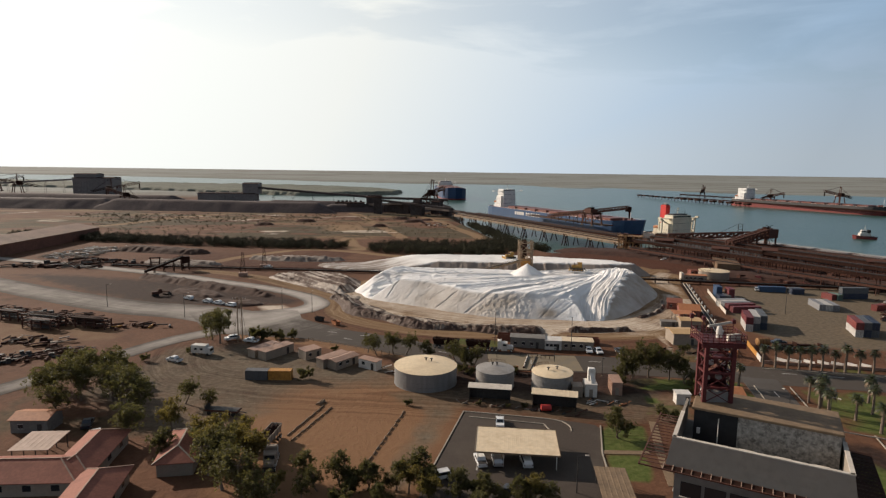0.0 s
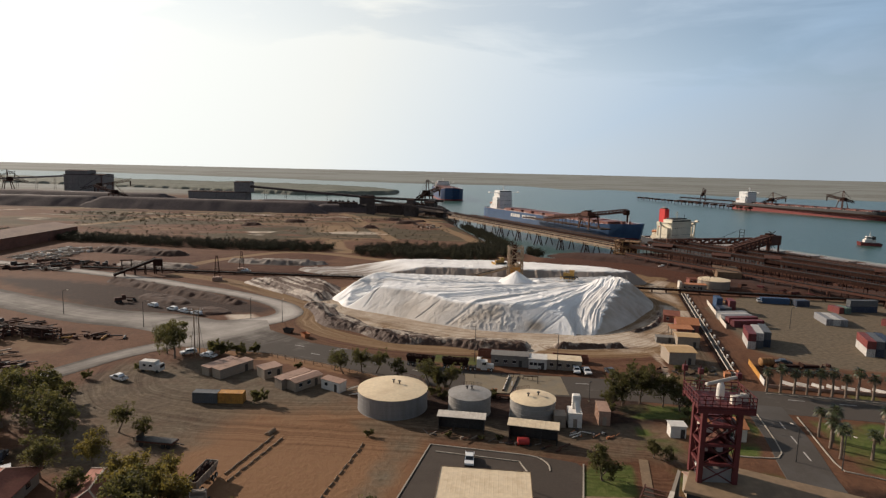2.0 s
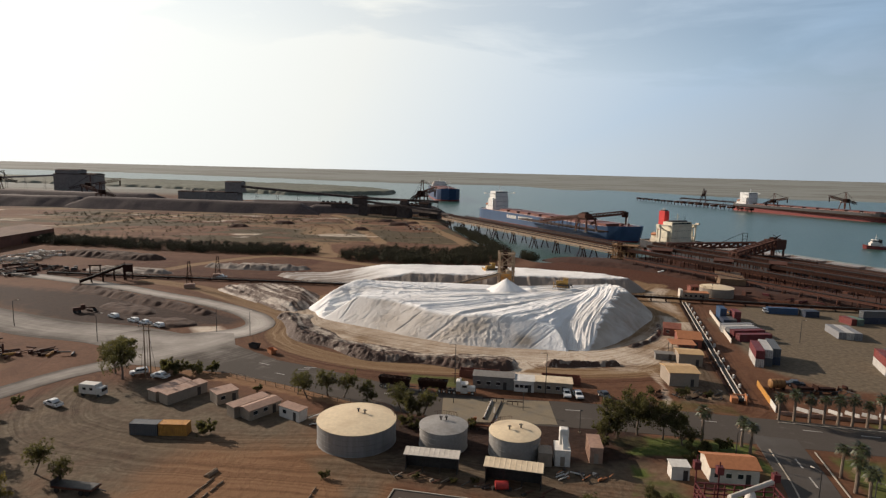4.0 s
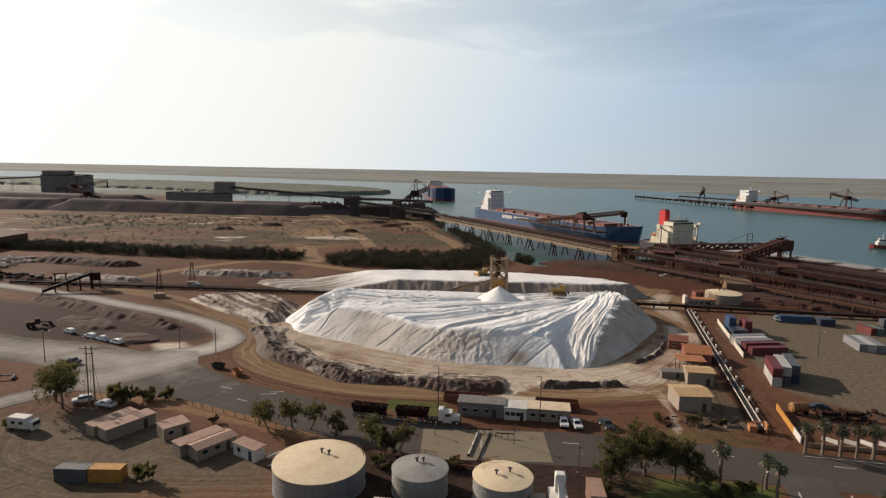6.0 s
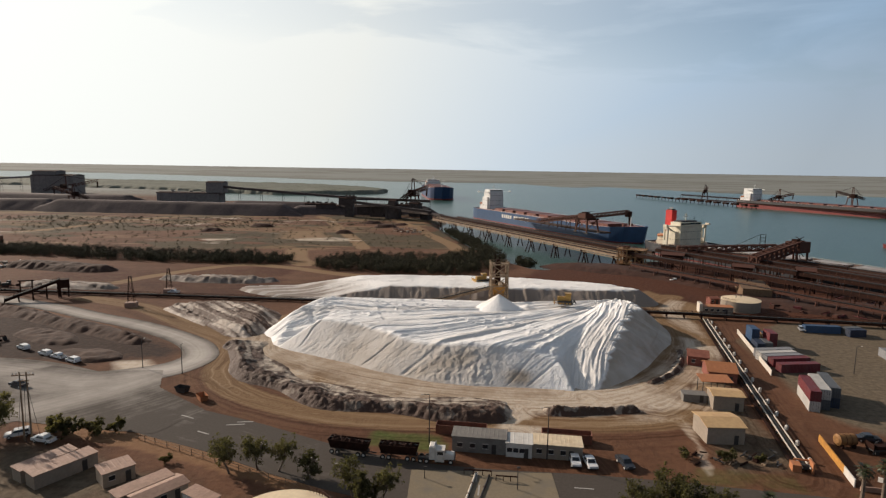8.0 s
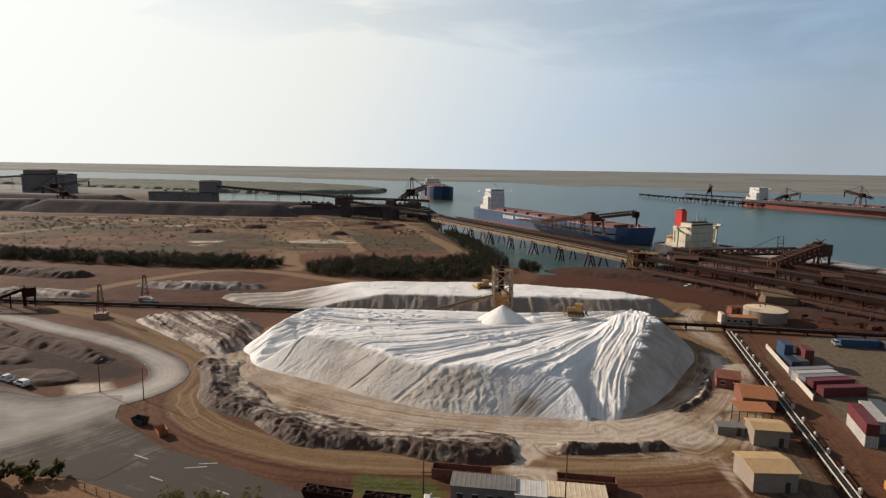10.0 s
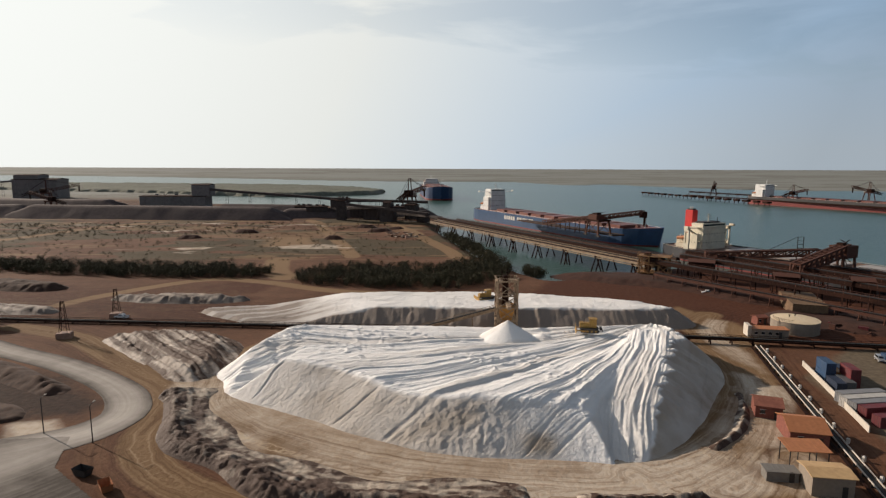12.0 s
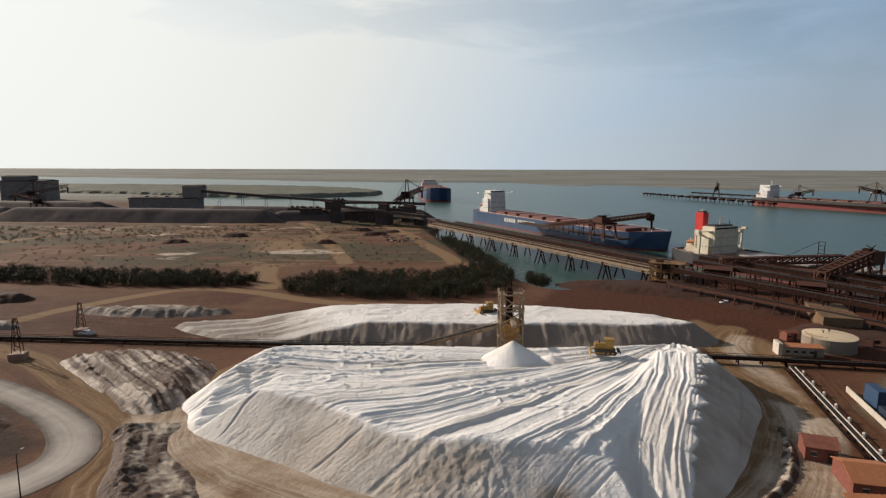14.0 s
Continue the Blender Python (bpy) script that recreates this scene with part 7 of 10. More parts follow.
def house_wing(dx, dy, ln, wd, turn, h, rise, windows):
    """One hipped block of the house: wall, windows, roof and pale ridge caps."""
    here = pose(dx, dy, 0, 0, 0, turn)
    a, b = ln / 2, wd / 2
    k = a - b
    wing = [part("wall", Shape().box(0, 0, -0.05, ln - 1.4, wd - 1.4, h + 0.05), pale_wall, house)]
    wing.append(part("roof", Shape().add([(-a, -b, h), (a, -b, h), (a, b, h), (-a, b, h), (-k, 0, h + rise), (k, 0, h + rise), (-a, -b, h - 0.15), (a, -b, h - 0.15), (a, b, h - 0.15), (-a, b, h - 0.15)], [(0, 1, 5, 4), (1, 2, 5), (2, 3, 4, 5), (3, 0, 4), (6, 7, 1, 0), (7, 8, 2, 1), (8, 9, 3, 2), (9, 6, 0, 3), (9, 8, 7, 6)]), red_roof, house))
    caps = [((-k, 0, h + rise), (k, 0, h + rise))] + [((sx * k, 0, h + rise), (sx * a, sy * b, h)) for sx in (-1, 1) for sy in (-1, 1)]
    for p, q in caps:
        wing.append(part("ridge_cap", Shape().bar((p[0], p[1], p[2] + 0.04), (q[0], q[1], q[2] + 0.04), 0.26, 0.09), cap_clay, house))
    for i in range(windows):
        for sy in (-1, 1):
            x = (ln - 3) * ((i + 0.5) / windows - 0.5)
            wing.append(part("window", Shape().box(x, sy * (wd / 2 - 0.69), 0.95, 1.4, 0.08, 1.1), glass, house))
    for ob in wing:
        ob.matrix_basis = here


cap_clay = mat("pale_clay_cap", (0.3, 0.2, 0.15), 0.8, var=0.15, grain=2.0, stain=0.3)
house_wing(-11.0, 2.2, 27.0, 10.4, 4, 2.8, 2.0, 5)
house_wing(-1.4, 9.2, 19.0, 8.4, 97, 2.82, 2.02, 3)
house_wing(7.4, -7.4, 22.0, 8.6, -80, 2.84, 1.95, 4)
hut("house", -50.7, 110.2, 13.6, 6.4, 2.8, -80, pale_wall, red_roof, "small house with dark red hipped roof under trees", rise=1.8, roof="hip", windows=2, cat="house")
open_shed("awning", -79.4, 110.8, 7.0, 7.2, 2.9, 4, dusty_sheet, "dusty pink flat awning beside a house", back=False, slope=0.3, cat="awning")
hut("shed", -88.4, 123.0, 7.8, 5.4, 2.9, 2, wall_panel, orange_roof, "small dark shed with faded orange roof", rise=0.9, windows=1, cat="shed")
hut("site_shed", 60.2, 141.6, 3.4, 2.6, 2.7, -4, white_steel, white_steel, "small white shed on the lawn", roof="flat", windows=0, cat="shed")
hut("hut", 70.4, 142.4, 9.0, 6.0, 3.0, -6, pale_cap, orange_roof, "small white building with orange roof beside the road", rise=1.1, windows=3)
hut("hut", 60.0, 113.5, 16, 9, 3.4, -6, pale_wall, brown_roof, "long low building with tan sheet roof", rise=1.4, windows=4, cat="building")
open_shed("shelter", 30.8, 97.8, 5.2, 10.2, 2.9, -6, dull_roof, "low shelter with flat tan roof", back=False, slope=0.1, cat="shelter")
hut("shelter", 88.5, 92, 9, 6, 3.0, -10, pale_wall, brown_roof, "small building with brown roof", rise=1.0, windows=2, cat="building")
# huts beside the salt conveyor
hut("workshop", 81.0, 194.4, 8.0, 7.6, 3.8, -1, pale_wall, tan_roof, "steel workshop with sunlit tan roof", rise=0.7, windows=0, cat="workshop")
hut("workshop", 90.4, 211.0, 7.0, 5.4, 3.6, -8, pale_wall, tan_roof, "small workshop with tan roof and pale wall", rise=0.5, windows=0, cat="workshop")
hut("store", 84.2, 214.6, 5.6, 2.6, 1.9, -8, wall_panel, wall_panel, "low grey store box on salty ground", roof="flat", windows=0, cat="store")
open_shed("canopy", 91.6, 219.6, 7.4, 4.6, 3.9, -6, orange_roof, "orange-roofed open canopy on posts", back=False, slope=0.35, cat="canopy", posts=3)
hut("workshop", 98.6, 231.6, 7.4, 9.2, 2.9, -14, mat("faded_red_wall", (0.2, 0.07, 0.05), 0.8, grain=2.0), orange_roof, "workshop with bright orange gabled roof", rise=1.6, windows=1, cat="workshop")
hut("workshop", 97.5, 243.5, 5.6, 6.0, 2.8, -20, mat("faded_red_wall", (0.2, 0.07, 0.05), 0.8), red_roof, "small shed with dark red gabled roof", rise=1.4, windows=1, cat="workshop")
hut("office_hut", 132.4, 306.4, 11.5, 4.0, 2.9, -10, pale_wall, orange_roof, "long white hut with orange roof beside a tank", roof="flat", windows=4)
part("end_panel", Shape().box(-6.4, 0.6, -0.05, 1.2, 4.6, 3.9), pale_cap, bpy.data.objects["office_hut"])
tank(145.6, 313.4, 7.6, 4.2, tank_roof_mat, pale_wall, "low cream oil tank on red earth", 5)
hut("store", 138.0, 322.5, 4.0, 3.2, 2.6, 10, mat("faded_red_wall", (0.2, 0.07, 0.05), 0.8), red_roof, "small red hut on red earth", rise=0.7, windows=1, cat="store")
hut("store", 166.0, 343.0, 12, 24, 4.8, -18, mat("ochre_wall", (0.15, 0.092, 0.052), 0.8, grain=1.0, stain=0.1), mat("ochre_wall", (0.15, 0.092, 0.052), 0.8), "blank ochre shed beside ore conveyors", roof="flat", windows=0, cat="shed")

# tipping bins, sheds and the hut row beside the road
for x, y, w, d, h, turn, m, lab in [(28.0, 187.4, 11.0, 4.2, 3.3, -8, wall_panel, "long grey weighbridge shed"), (36.0, 185.8, 5.2, 4.4, 3.0, -8, white_steel, "white flat-roofed weighbridge cabin"), (43.6, 185.2, 10.0, 4.4, 3.0, -8, pale_wall, "pale weighbridge office with cream roof")]:
    hut("weighbridge_shed", x, y, w, d, h, turn, m, cream if "office" in lab else m, lab, roof="flat", windows=3, cat="shed", group="weighbridge sheds")
bin_red = mat("faded_red_steel", (0.17, 0.065, 0.042), 0.75, var=0.2, grain=2.0, stain=0.5, second=(0.1, 0.045, 0.032), bump=0.1)
for x, y, ln, turn, m in [(24.5, 194.5, 11.0, -8, bin_red), (47.0, 191.5, 10.5, -8, bin_red)]:
    t = thing("steel_bin", x, y, 0, turn, "open rusty steel bin beside the road", "bin")
    s = Shape()
    for sx, sy, lx, ly in ((0, -1.2, ln, 0.12), (0, 1.2, ln, 0.12), (-ln / 2, 0, 0.12, 2.4), (ln / 2, 0, 0.12, 2.4)):
        s.box(sx, sy, 0, lx, ly, 2.0)
    for k in range(7):
        s.box(-ln / 2 + ln * (k + 0.5) / 7, -1.3, 0, 0.15, 0.12, 2.0)
    part("side_wall", s, m, t)
    part("bottom", Shape().box(0, 0, 0, ln, 2.4, 0.1), m, t)
    part("draw_bar", Shape().bar((-ln / 2, 0, 0.5), (-ln / 2 - 2.2, 0, 0.4), 0.15), m, t)

# caravan and freight boxes on the lot
cv = thing("caravan", -73.0, 174.6, 0.05, -10, "white truck-mounted box cabin on the lot", "caravan")
part("body", Shape().box(-0.8, 0, 0.7, 4.6, 2.4, 2.4, 0, 0.12), white_steel, cv)
part("cab", Shape().box(2.3, 0, 0.5, 1.6, 2.2, 2.0, 0, 0.2), white_steel, cv)
part("windscreen", Shape().box(3.1, 0, 1.4, 0.06, 1.9, 0.8), glass, cv)
for k in range(2):
    part("window", Shape().box(-1.6 + 1.9 * k, -1.22, 1.7, 0.9, 0.06, 0.6), glass, cv)
for sx in (-2.2, 2.2):
    for sy in (-1, 1):
        part("wheel", Shape().tube((sx, sy * 0.85, 0.42), (sx, sy * 1.12, 0.42), 0.42, 0.42, 12), rubber, cv)


def make_container(length, colour, label, height=2.6):
    """A corrugated freight container standing on its base, long axis along x."""
    t = thing("freight_container", 0, 0, 0, 0, label, "container", "freight containers")
    s = Shape()
    hl, hw = length / 2, 1.22
    n = int(length / 0.45)
    for sy in (-1, 1):
        for i in range(n):
            x0, x1 = -hl + 0.12 + (length - 0.24) * i / n, -hl + 0.12 + (length - 0.24) * (i + 1) / n
            q = (x1 - x0) / 4
            y0, y1 = sy * (hw - 0.02), sy * (hw - 0.07)
            s.add([(x0, y0, 0.12), (x0 + q, y0, 0.12), (x0 + 2 * q, y1, 0.12), (x0 + 3 * q, y1, 0.12), (x1, y0, 0.12), (x0, y0, height - 0.1), (x0 + q, y0, height - 0.1), (x0 + 2 * q, y1, height - 0.1), (x0 + 3 * q, y1, height - 0.1), (x1, y0, height - 0.1)],
                  [(0, 1, 6, 5), (1, 2, 7, 6), (2, 3, 8, 7), (3, 4, 9, 8)])
    s.box(0, 0, 0.1, length - 0.1, 2 * hw - 0.15, 0.06)
    s.box(hl - 0.05, 0, 0.1, 0.06, 2.3, height - 0.2)
    part("side_panel", s, colour, t)
    top = Shape().sheet(length, 2.36, height - 0.1, 0.0, n // 2, 0.06, 0.025)
    part("roof", top, colour, t)
    fr = Shape()
    for sx in (-1, 1):
        for sy in (-1, 1):
            fr.box(sx * (hl - 0.07), sy * (hw - 0.07), 0, 0.14, 0.14, height)
    for sy in (-1, 1):
        fr.box(0, sy * (hw - 0.05), 0.0, length, 0.1, 0.14).box(0, sy * (hw - 0.05), height - 0.1, length, 0.1, 0.1)
    for sx in (-1, 1):
        fr.box(sx * (hl - 0.05), 0, 0, 0.1, 2.3, 0.14).box(sx * (hl - 0.05), 0, height - 0.1, 0.1, 2.3, 0.1)
    part("corner_frame", fr, colour, t)
    for sy in (-0.57, 0.57):
        d = part("door", Shape().box(-hl + 0.02, sy, 0.16, 0.06, 1.1, height - 0.3), colour, t)
        part("lock_rod", Shape().tube((-hl - 0.03, sy + 0.25, 0.2), (-hl - 0.03, sy + 0.25, height - 0.2), 0.03, 0.03, 6).tube((-hl - 0.03, sy - 0.2, 0.2), (-hl - 0.03, sy - 0.2, height - 0.2), 0.03, 0.03, 6), dark_steel, d)
    return t


def cpaint(name, col):
    return mat("container_" + name, col, 0.55, var=0.12, grain=1.2, stain=0.35, second=tuple(0.7 * c + 0.03 for c in col), bump=0.03)


KINDS = {"red": cpaint("red", (0.16, 0.035, 0.03)), "white": cpaint("white", (0.42, 0.4, 0.37)), "grey": cpaint("grey", (0.2, 0.2, 0.205)), "blue": cpaint("blue", (0.03, 0.065, 0.13)), "navy": cpaint("navy", (0.025, 0.035, 0.06)),
         "maroon": cpaint("maroon", (0.13, 0.025, 0.028)), "yellow": ochre, "slate": cpaint("slate", (0.09, 0.095, 0.1)), "green": cpaint("green", (0.1, 0.16, 0.13))}
MODEL = {}


def container(x, y, z, turn, kind, length=12.2):
    key = (kind, length)
    m = pose(x, y, z, 0, 0, turn)
    if key in MODEL:
        return copy_thing(MODEL[key], m)
    ob = make_container(length, KINDS[kind], f"{'long' if length > 8 else 'short'} {kind} corrugated freight container")
    ob.matrix_basis = m
    MODEL[key] = ob
    return ob


def row_of(x, y, turn, cols, length=12.2, step=0.0):
    """Stacks side by side; x, y is the near corner; cols: kinds from the ground up."""
    a = radians(turn)
    u, v = Vector((math.cos(a), math.sin(a))), Vector((math.sin(a), -math.cos(a)))
    for i, col in enumerate(cols):
        p = Vector((x, y)) + u * (length / 2 + step * i) + v * (1.25 + 2.6 * i)
        for k, kind in enumerate(col):
            container(p.x, p.y, 2.62 * k, turn, kind, length)


row_of(110.0, 208.8, 71, [("white", "maroon"), ("slate", "white"), ("navy", "slate")], 12.2, 2.2)
row_of(145.8, 203.0, 69, [("white", "red"), ("navy", "slate"), ("slate", "navy")], 12.2, 1.0)
container(124.4, 237.4, 0, 6, "maroon")
row_of(118.6, 243.0, 8, [("maroon",)])
row_of(118.2, 245.8, 8, [("grey",)])
row_of(117.9, 248.6, 8, [("white",)])
row_of(118.8, 251.6, 8, [("grey",)])
container(124.2, 259.0, 0, 80, "navy", 6.1)
container(127.0, 259.6, 0, 80, "slate", 6.1)
container(129.4, 261.6, 0, 80, "maroon", 6.1)
container(129.4, 261.6, 2.62, 80, "maroon", 6.1)
container(126.2, 266.6, 0, 80, "blue", 6.1)
container(126.2, 266.6, 2.62, 80, "blue", 6.1)
container(128.9, 267.2, 0, 80, "yellow", 6.1)
container(132.0, 268.4, 0, 80, "navy", 6.1)
container(158.2, 279.6, 0, -6, "blue")
container(167.6, 275.0, 0, 4, "navy", 6.1)
container(168.0, 277.8, 0, 4, "slate", 6.1)
row_of(157.6, 242.0, 78, [("grey",), ("white",), ("grey",)])
container(188.4, 266.4, 0, 2, "navy")
container(188.4, 266.4, 2.62, 2, "slate")
container(176.4, 265.0, 0, 100, "red", 6.1)
container(179.2, 264.8, 0, 100, "green", 6.1)
container(184.0, 244.0, 0, 20, "red", 6.1)
container(192.0, 241.0, 0, 60, "yellow", 6.1)
container(-50.0, 154.8, 0.0, -2, "slate", 6.1)
container(-43.8, 154.9, 0.0, 0, "yellow", 6.1)

# walls of the container yard
for a, b, m, lab in [((126.4, 277.0), (114.6, 233.5), pale_cap, "long low white yard wall"), ((102.4, 192.8), (98.6, 179.0), ochre, "low yard wall painted orange"), ((98.6, 179.0), (97.2, 174.0), white_steel, "white end of a low yard wall")]:
    w = Shape().bar((*a, 0.75), (*b, 0.75), 0.22, 1.6)
    tagged(part("wall_yard", w, m), lab, "wall", kind="structure")
wl = Shape().bar((97.4, 172.8, 0.45), (200, 155.0, 0.45), 0.25, 0.95)
tagged(part("wall_verge", wl, brown_roof), "low brown block wall along the verge", "wall", kind="structure")
for i in range(7):
    t = tagged(part("road_barrier", Shape().add([(-1.6, -0.3, 0), (1.6, -0.3, 0), (1.6, 0.3, 0), (-1.6, 0.3, 0), (-1.6, -0.1, 0.85), (1.5, -0.1, 0.85), (1.5, 0.1, 0.85), (-1.6, 0.1, 0.85)], [(3, 2, 1, 0), (4, 5, 6, 7), (0, 1, 5, 4), (1, 2, 6, 5), (2, 3, 7, 6), (3, 0, 4, 7)]), white_steel), "white concrete road barrier on the verge", "barrier", "white barriers")
    t.matrix_basis = pose(104.4 + 3.75 * i, 175.2 - 0.72 * i, -0.02, 0, 0, -50 + 8 * math.sin(i * 2))

# ---- salt conveyor with marker posts ----
cv0, cv1 = Vector((121.8, 293.0)), Vector((91.2, 179.0))
ln = (cv1 - cv0).length
dirv = (cv1 - cv0).normalized()
side = Vector((-dirv.y, dirv.x))
cb = thing("belt_conveyor", cv0.x, cv0.y, 0, math.degrees(math.atan2(dirv.y, dirv.x)), "long low salt conveyor with pale guard rails", "conveyor")
part("belt", Shape().box(ln / 2, 0, 0.75, ln, 0.9, 0.08), rubber, cb)
for sy in (-0.75, 0.75):
    part("guard_rail", Shape().bar((0, sy, 1.0), (ln, sy, 1.0), 0.2, 0.22), pale_cap, cb)
for k in range(30):
    part("trestle", Shape().box(ln * (k + 0.5) / 30, 0, 0, 0.15, 1.7, 0.78), dark_steel, cb)
part("walkway", Shape().box(ln / 2, -1.7, 0.3, ln, 0.7, 0.08), rust_dark, cb)
for k in range(15):
    p = cv0 + dirv * (ln * (k + 0.4) / 15) + side * 2.0
    t = tagged(part("marker_post", Shape().box(0, 0, -0.02, 0.55, 0.55, 1.15, 0, 0.12), white_steel), "white concrete marker block beside a conveyor", "marker post", "marker posts")
    t.matrix_basis = pose(p.x, p.y, 0, 0, 0, 20)
dh = thing("drive_station", 91.2, 180.0, 0, -105, "orange conveyor drive station", "conveyor drive")
part("frame", Shape().box(0, -1.4, 0, 2.2, 1.6, 1.4).box(0, 1.4, 0, 2.6, 0.3, 2.2).box(-1.2, 0, 1.5, 0.3, 3.0, 0.3), orange_roof, dh)
part("drum", Shape().tube((0, -0.9, 0.9), (0, 0.9, 0.9), 0.45, 0.45, 12), dark_steel, dh)


# ---- poles and pylons ----
def lamp_post(x, y, h, turn, label="thin grey street lamp post"):
    t = thing("street_lamp", x, y, 0, turn, label, "street lamp", "street lamps")
    part("pole", Shape().tube((0, 0, 0), (0, 0, h), 0.13, 0.08, 8), dark_steel, t)
    part("arm", Shape().tube((0, 0, h), (1.4, 0, h + 0.2), 0.06, 0.05, 6), dark_steel, t)
    part("lamp_head", Shape().box(1.6, 0, h + 0.12, 0.7, 0.28, 0.14, 0, 0.04), pale_cap, t)
    return t


for x, y, h, r in [(-51.4, 228.3, 8.3, 90), (-64.4, 232.6, 8.0, 90), (-97.4, 218.2, 9.0, 40), (-135.2, 233.4, 9.0, 40), (17.5, 188.9, 11.0, 200), (41.3, 183.0, 11.0, 200), (80.5, 130.6, 7.5, 120), (88.0, 127.6, 7.5, 300), (75.0, 149.0, 6.0, 40), (140, 236, 8, 10), (24.6, 99.5, 7.0, 0)]:
    lamp_post(x, y, h, r)
py_ = thing("power_pole", -66.0, 188.0, 0, 10, "tall twin-pole power mast with stays and insulators", "power pole")
for sx in (-0.7, 0.7):
    part("pole", Shape().tube((sx, 0, 0), (sx * 0.9, 0, 15.0), 0.2, 0.13, 8), timber, py_)
part("cross_arm", Shape().box(0, 0, 14.2, 4.2, 0.2, 0.2).box(0, 0, 13.0, 2.2, 0.2, 0.2), timber, py_)
for sx in (-1.9, -1.2, 1.2, 1.9):
    part("insulator", Shape().lathe(sx, 0, [(0.05, 14.4), (0.12, 14.5), (0.06, 14.7), (0.11, 14.8), (0.04, 14.95)], 8), white_steel, py_)
for sx, sy in ((-2.2, 0.6), (2.0, 0.9), (0.6, -2.0)):
    part("stay", Shape().tube((sx * 0.2, 0, 13.2), (sx, sy, 0), 0.04, 0.04, 5), dark_steel, py_)
# fence of the site
fence = thing("fence", -58, 193, 0, 0, "chain of timber posts and rails beside the road", "fence")
fl = smooth_line([(-44, 189.5), (-30, 183.0), (-16, 175.8), (-6, 171.4)], 3.0)
for (ax, ay), (bx, by) in zip(fl[:-1], fl[1:]):
    part("post", Shape().box(ax + 58, ay - 193, -0.05, 0.12, 0.12, 1.45), timber, fence)
    part("rail", Shape().bar((ax + 58, ay - 193, 1.2), (bx + 58, by - 193, 1.2), 0.07).bar((ax + 58, ay - 193, 0.6), (bx + 58, by - 193, 0.6), 0.07), timber, fence)


# ---- machines on the salt ----
def bulldozer(x, y, z, turn, label):
    t = thing("bulldozer", x, y, z, turn, label, "bulldozer")
    for sy in (-1, 1):
        tr = Shape()
        pr = [(-2.1, 0.5), (-1.8, 0.05), (1.8, 0.05), (2.1, 0.5), (1.7, 1.05), (-1.7, 1.05)]
        n = len(pr)
        vs = [(px, sy * 1.05 + k * 0.55 - 0.275, pz) for k in (0, 1) for px, pz in pr]
        tr.add(vs, [tuple(range(n)), tuple(range(2 * n - 1, n - 1, -1))] + [(i, i + n, (i + 1) % n + n, (i + 1) % n) for i in range(n)])
        track = part("track", tr, dark_steel, t)
        for k in range(4):
            part("roller", Shape().tube((-1.3 + 0.87 * k, sy * 0.75, 0.4), (-1.3 + 0.87 * k, sy * 1.36, 0.4), 0.25, 0.25, 10), yellow, track)
    part("engine_hood", Shape().box(1.0, 0, 0.9, 2.2, 1.3, 1.2, 0, 0.12), yellow, t)
    part("cab", Shape().box(-0.7, 0, 1.0, 1.5, 1.5, 1.9, 0, 0.1), yellow, t)
    part("window", Shape().box(-0.7, 0, 1.9, 1.54, 1.3, 0.75), glass, t)
    part("cab_roof", Shape().box(-0.7, 0, 2.9, 1.8, 1.7, 0.15, 0, 0.04), yellow, t)
    part("blade", Shape().add([(2.9, -1.9, 0.0), (2.9, 1.9, 0.0), (2.7, 1.9, 0.7), (2.7, -1.9, 0.7), (2.95, -1.9, 1.4), (2.95, 1.9, 1.4), (3.0, -1.9, 0.0), (3.0, 1.9, 0.0), (2.85, 1.9, 0.7), (2.85, -1.9, 0.7), (3.05, 1.9, 1.4), (3.05, -1.9, 1.4)],
                               [(1, 0, 3, 2), (2, 3, 4, 5), (6, 7, 8, 9), (9, 8, 10, 11), (4, 11, 10, 5), (0, 1, 7, 6), (0, 6, 9, 3), (3, 9, 11, 4), (2, 8, 7, 1), (5, 10, 8, 2)]), yellow, t)
    for sy in (-1, 1):
        part("push_arm", Shape().bar((0.2, sy * 1.4, 0.5), (2.8, sy * 1.4, 0.5), 0.2), yellow, t)
    part("ripper", Shape().box(-2.4, 0, 0.6, 0.5, 1.4, 0.5).bar((-2.6, 0, 0.9), (-2.9, 0, 0.1), 0.2), dark_steel, t)
    part("exhaust_stack", Shape().tube((1.2, 0.3, 2.0), (1.2, 0.3, 3.0), 0.08, 0.08, 8), dark_steel, t)
    t.scale = (1.35, 1.35, 1.35)
    return t


bulldozer(65.0, 281.5, 8.7, 170, "yellow bulldozer working on top of the salt")
bulldozer(38.5, 336.0, 5.4, 200, "yellow bulldozer on the far salt pile")

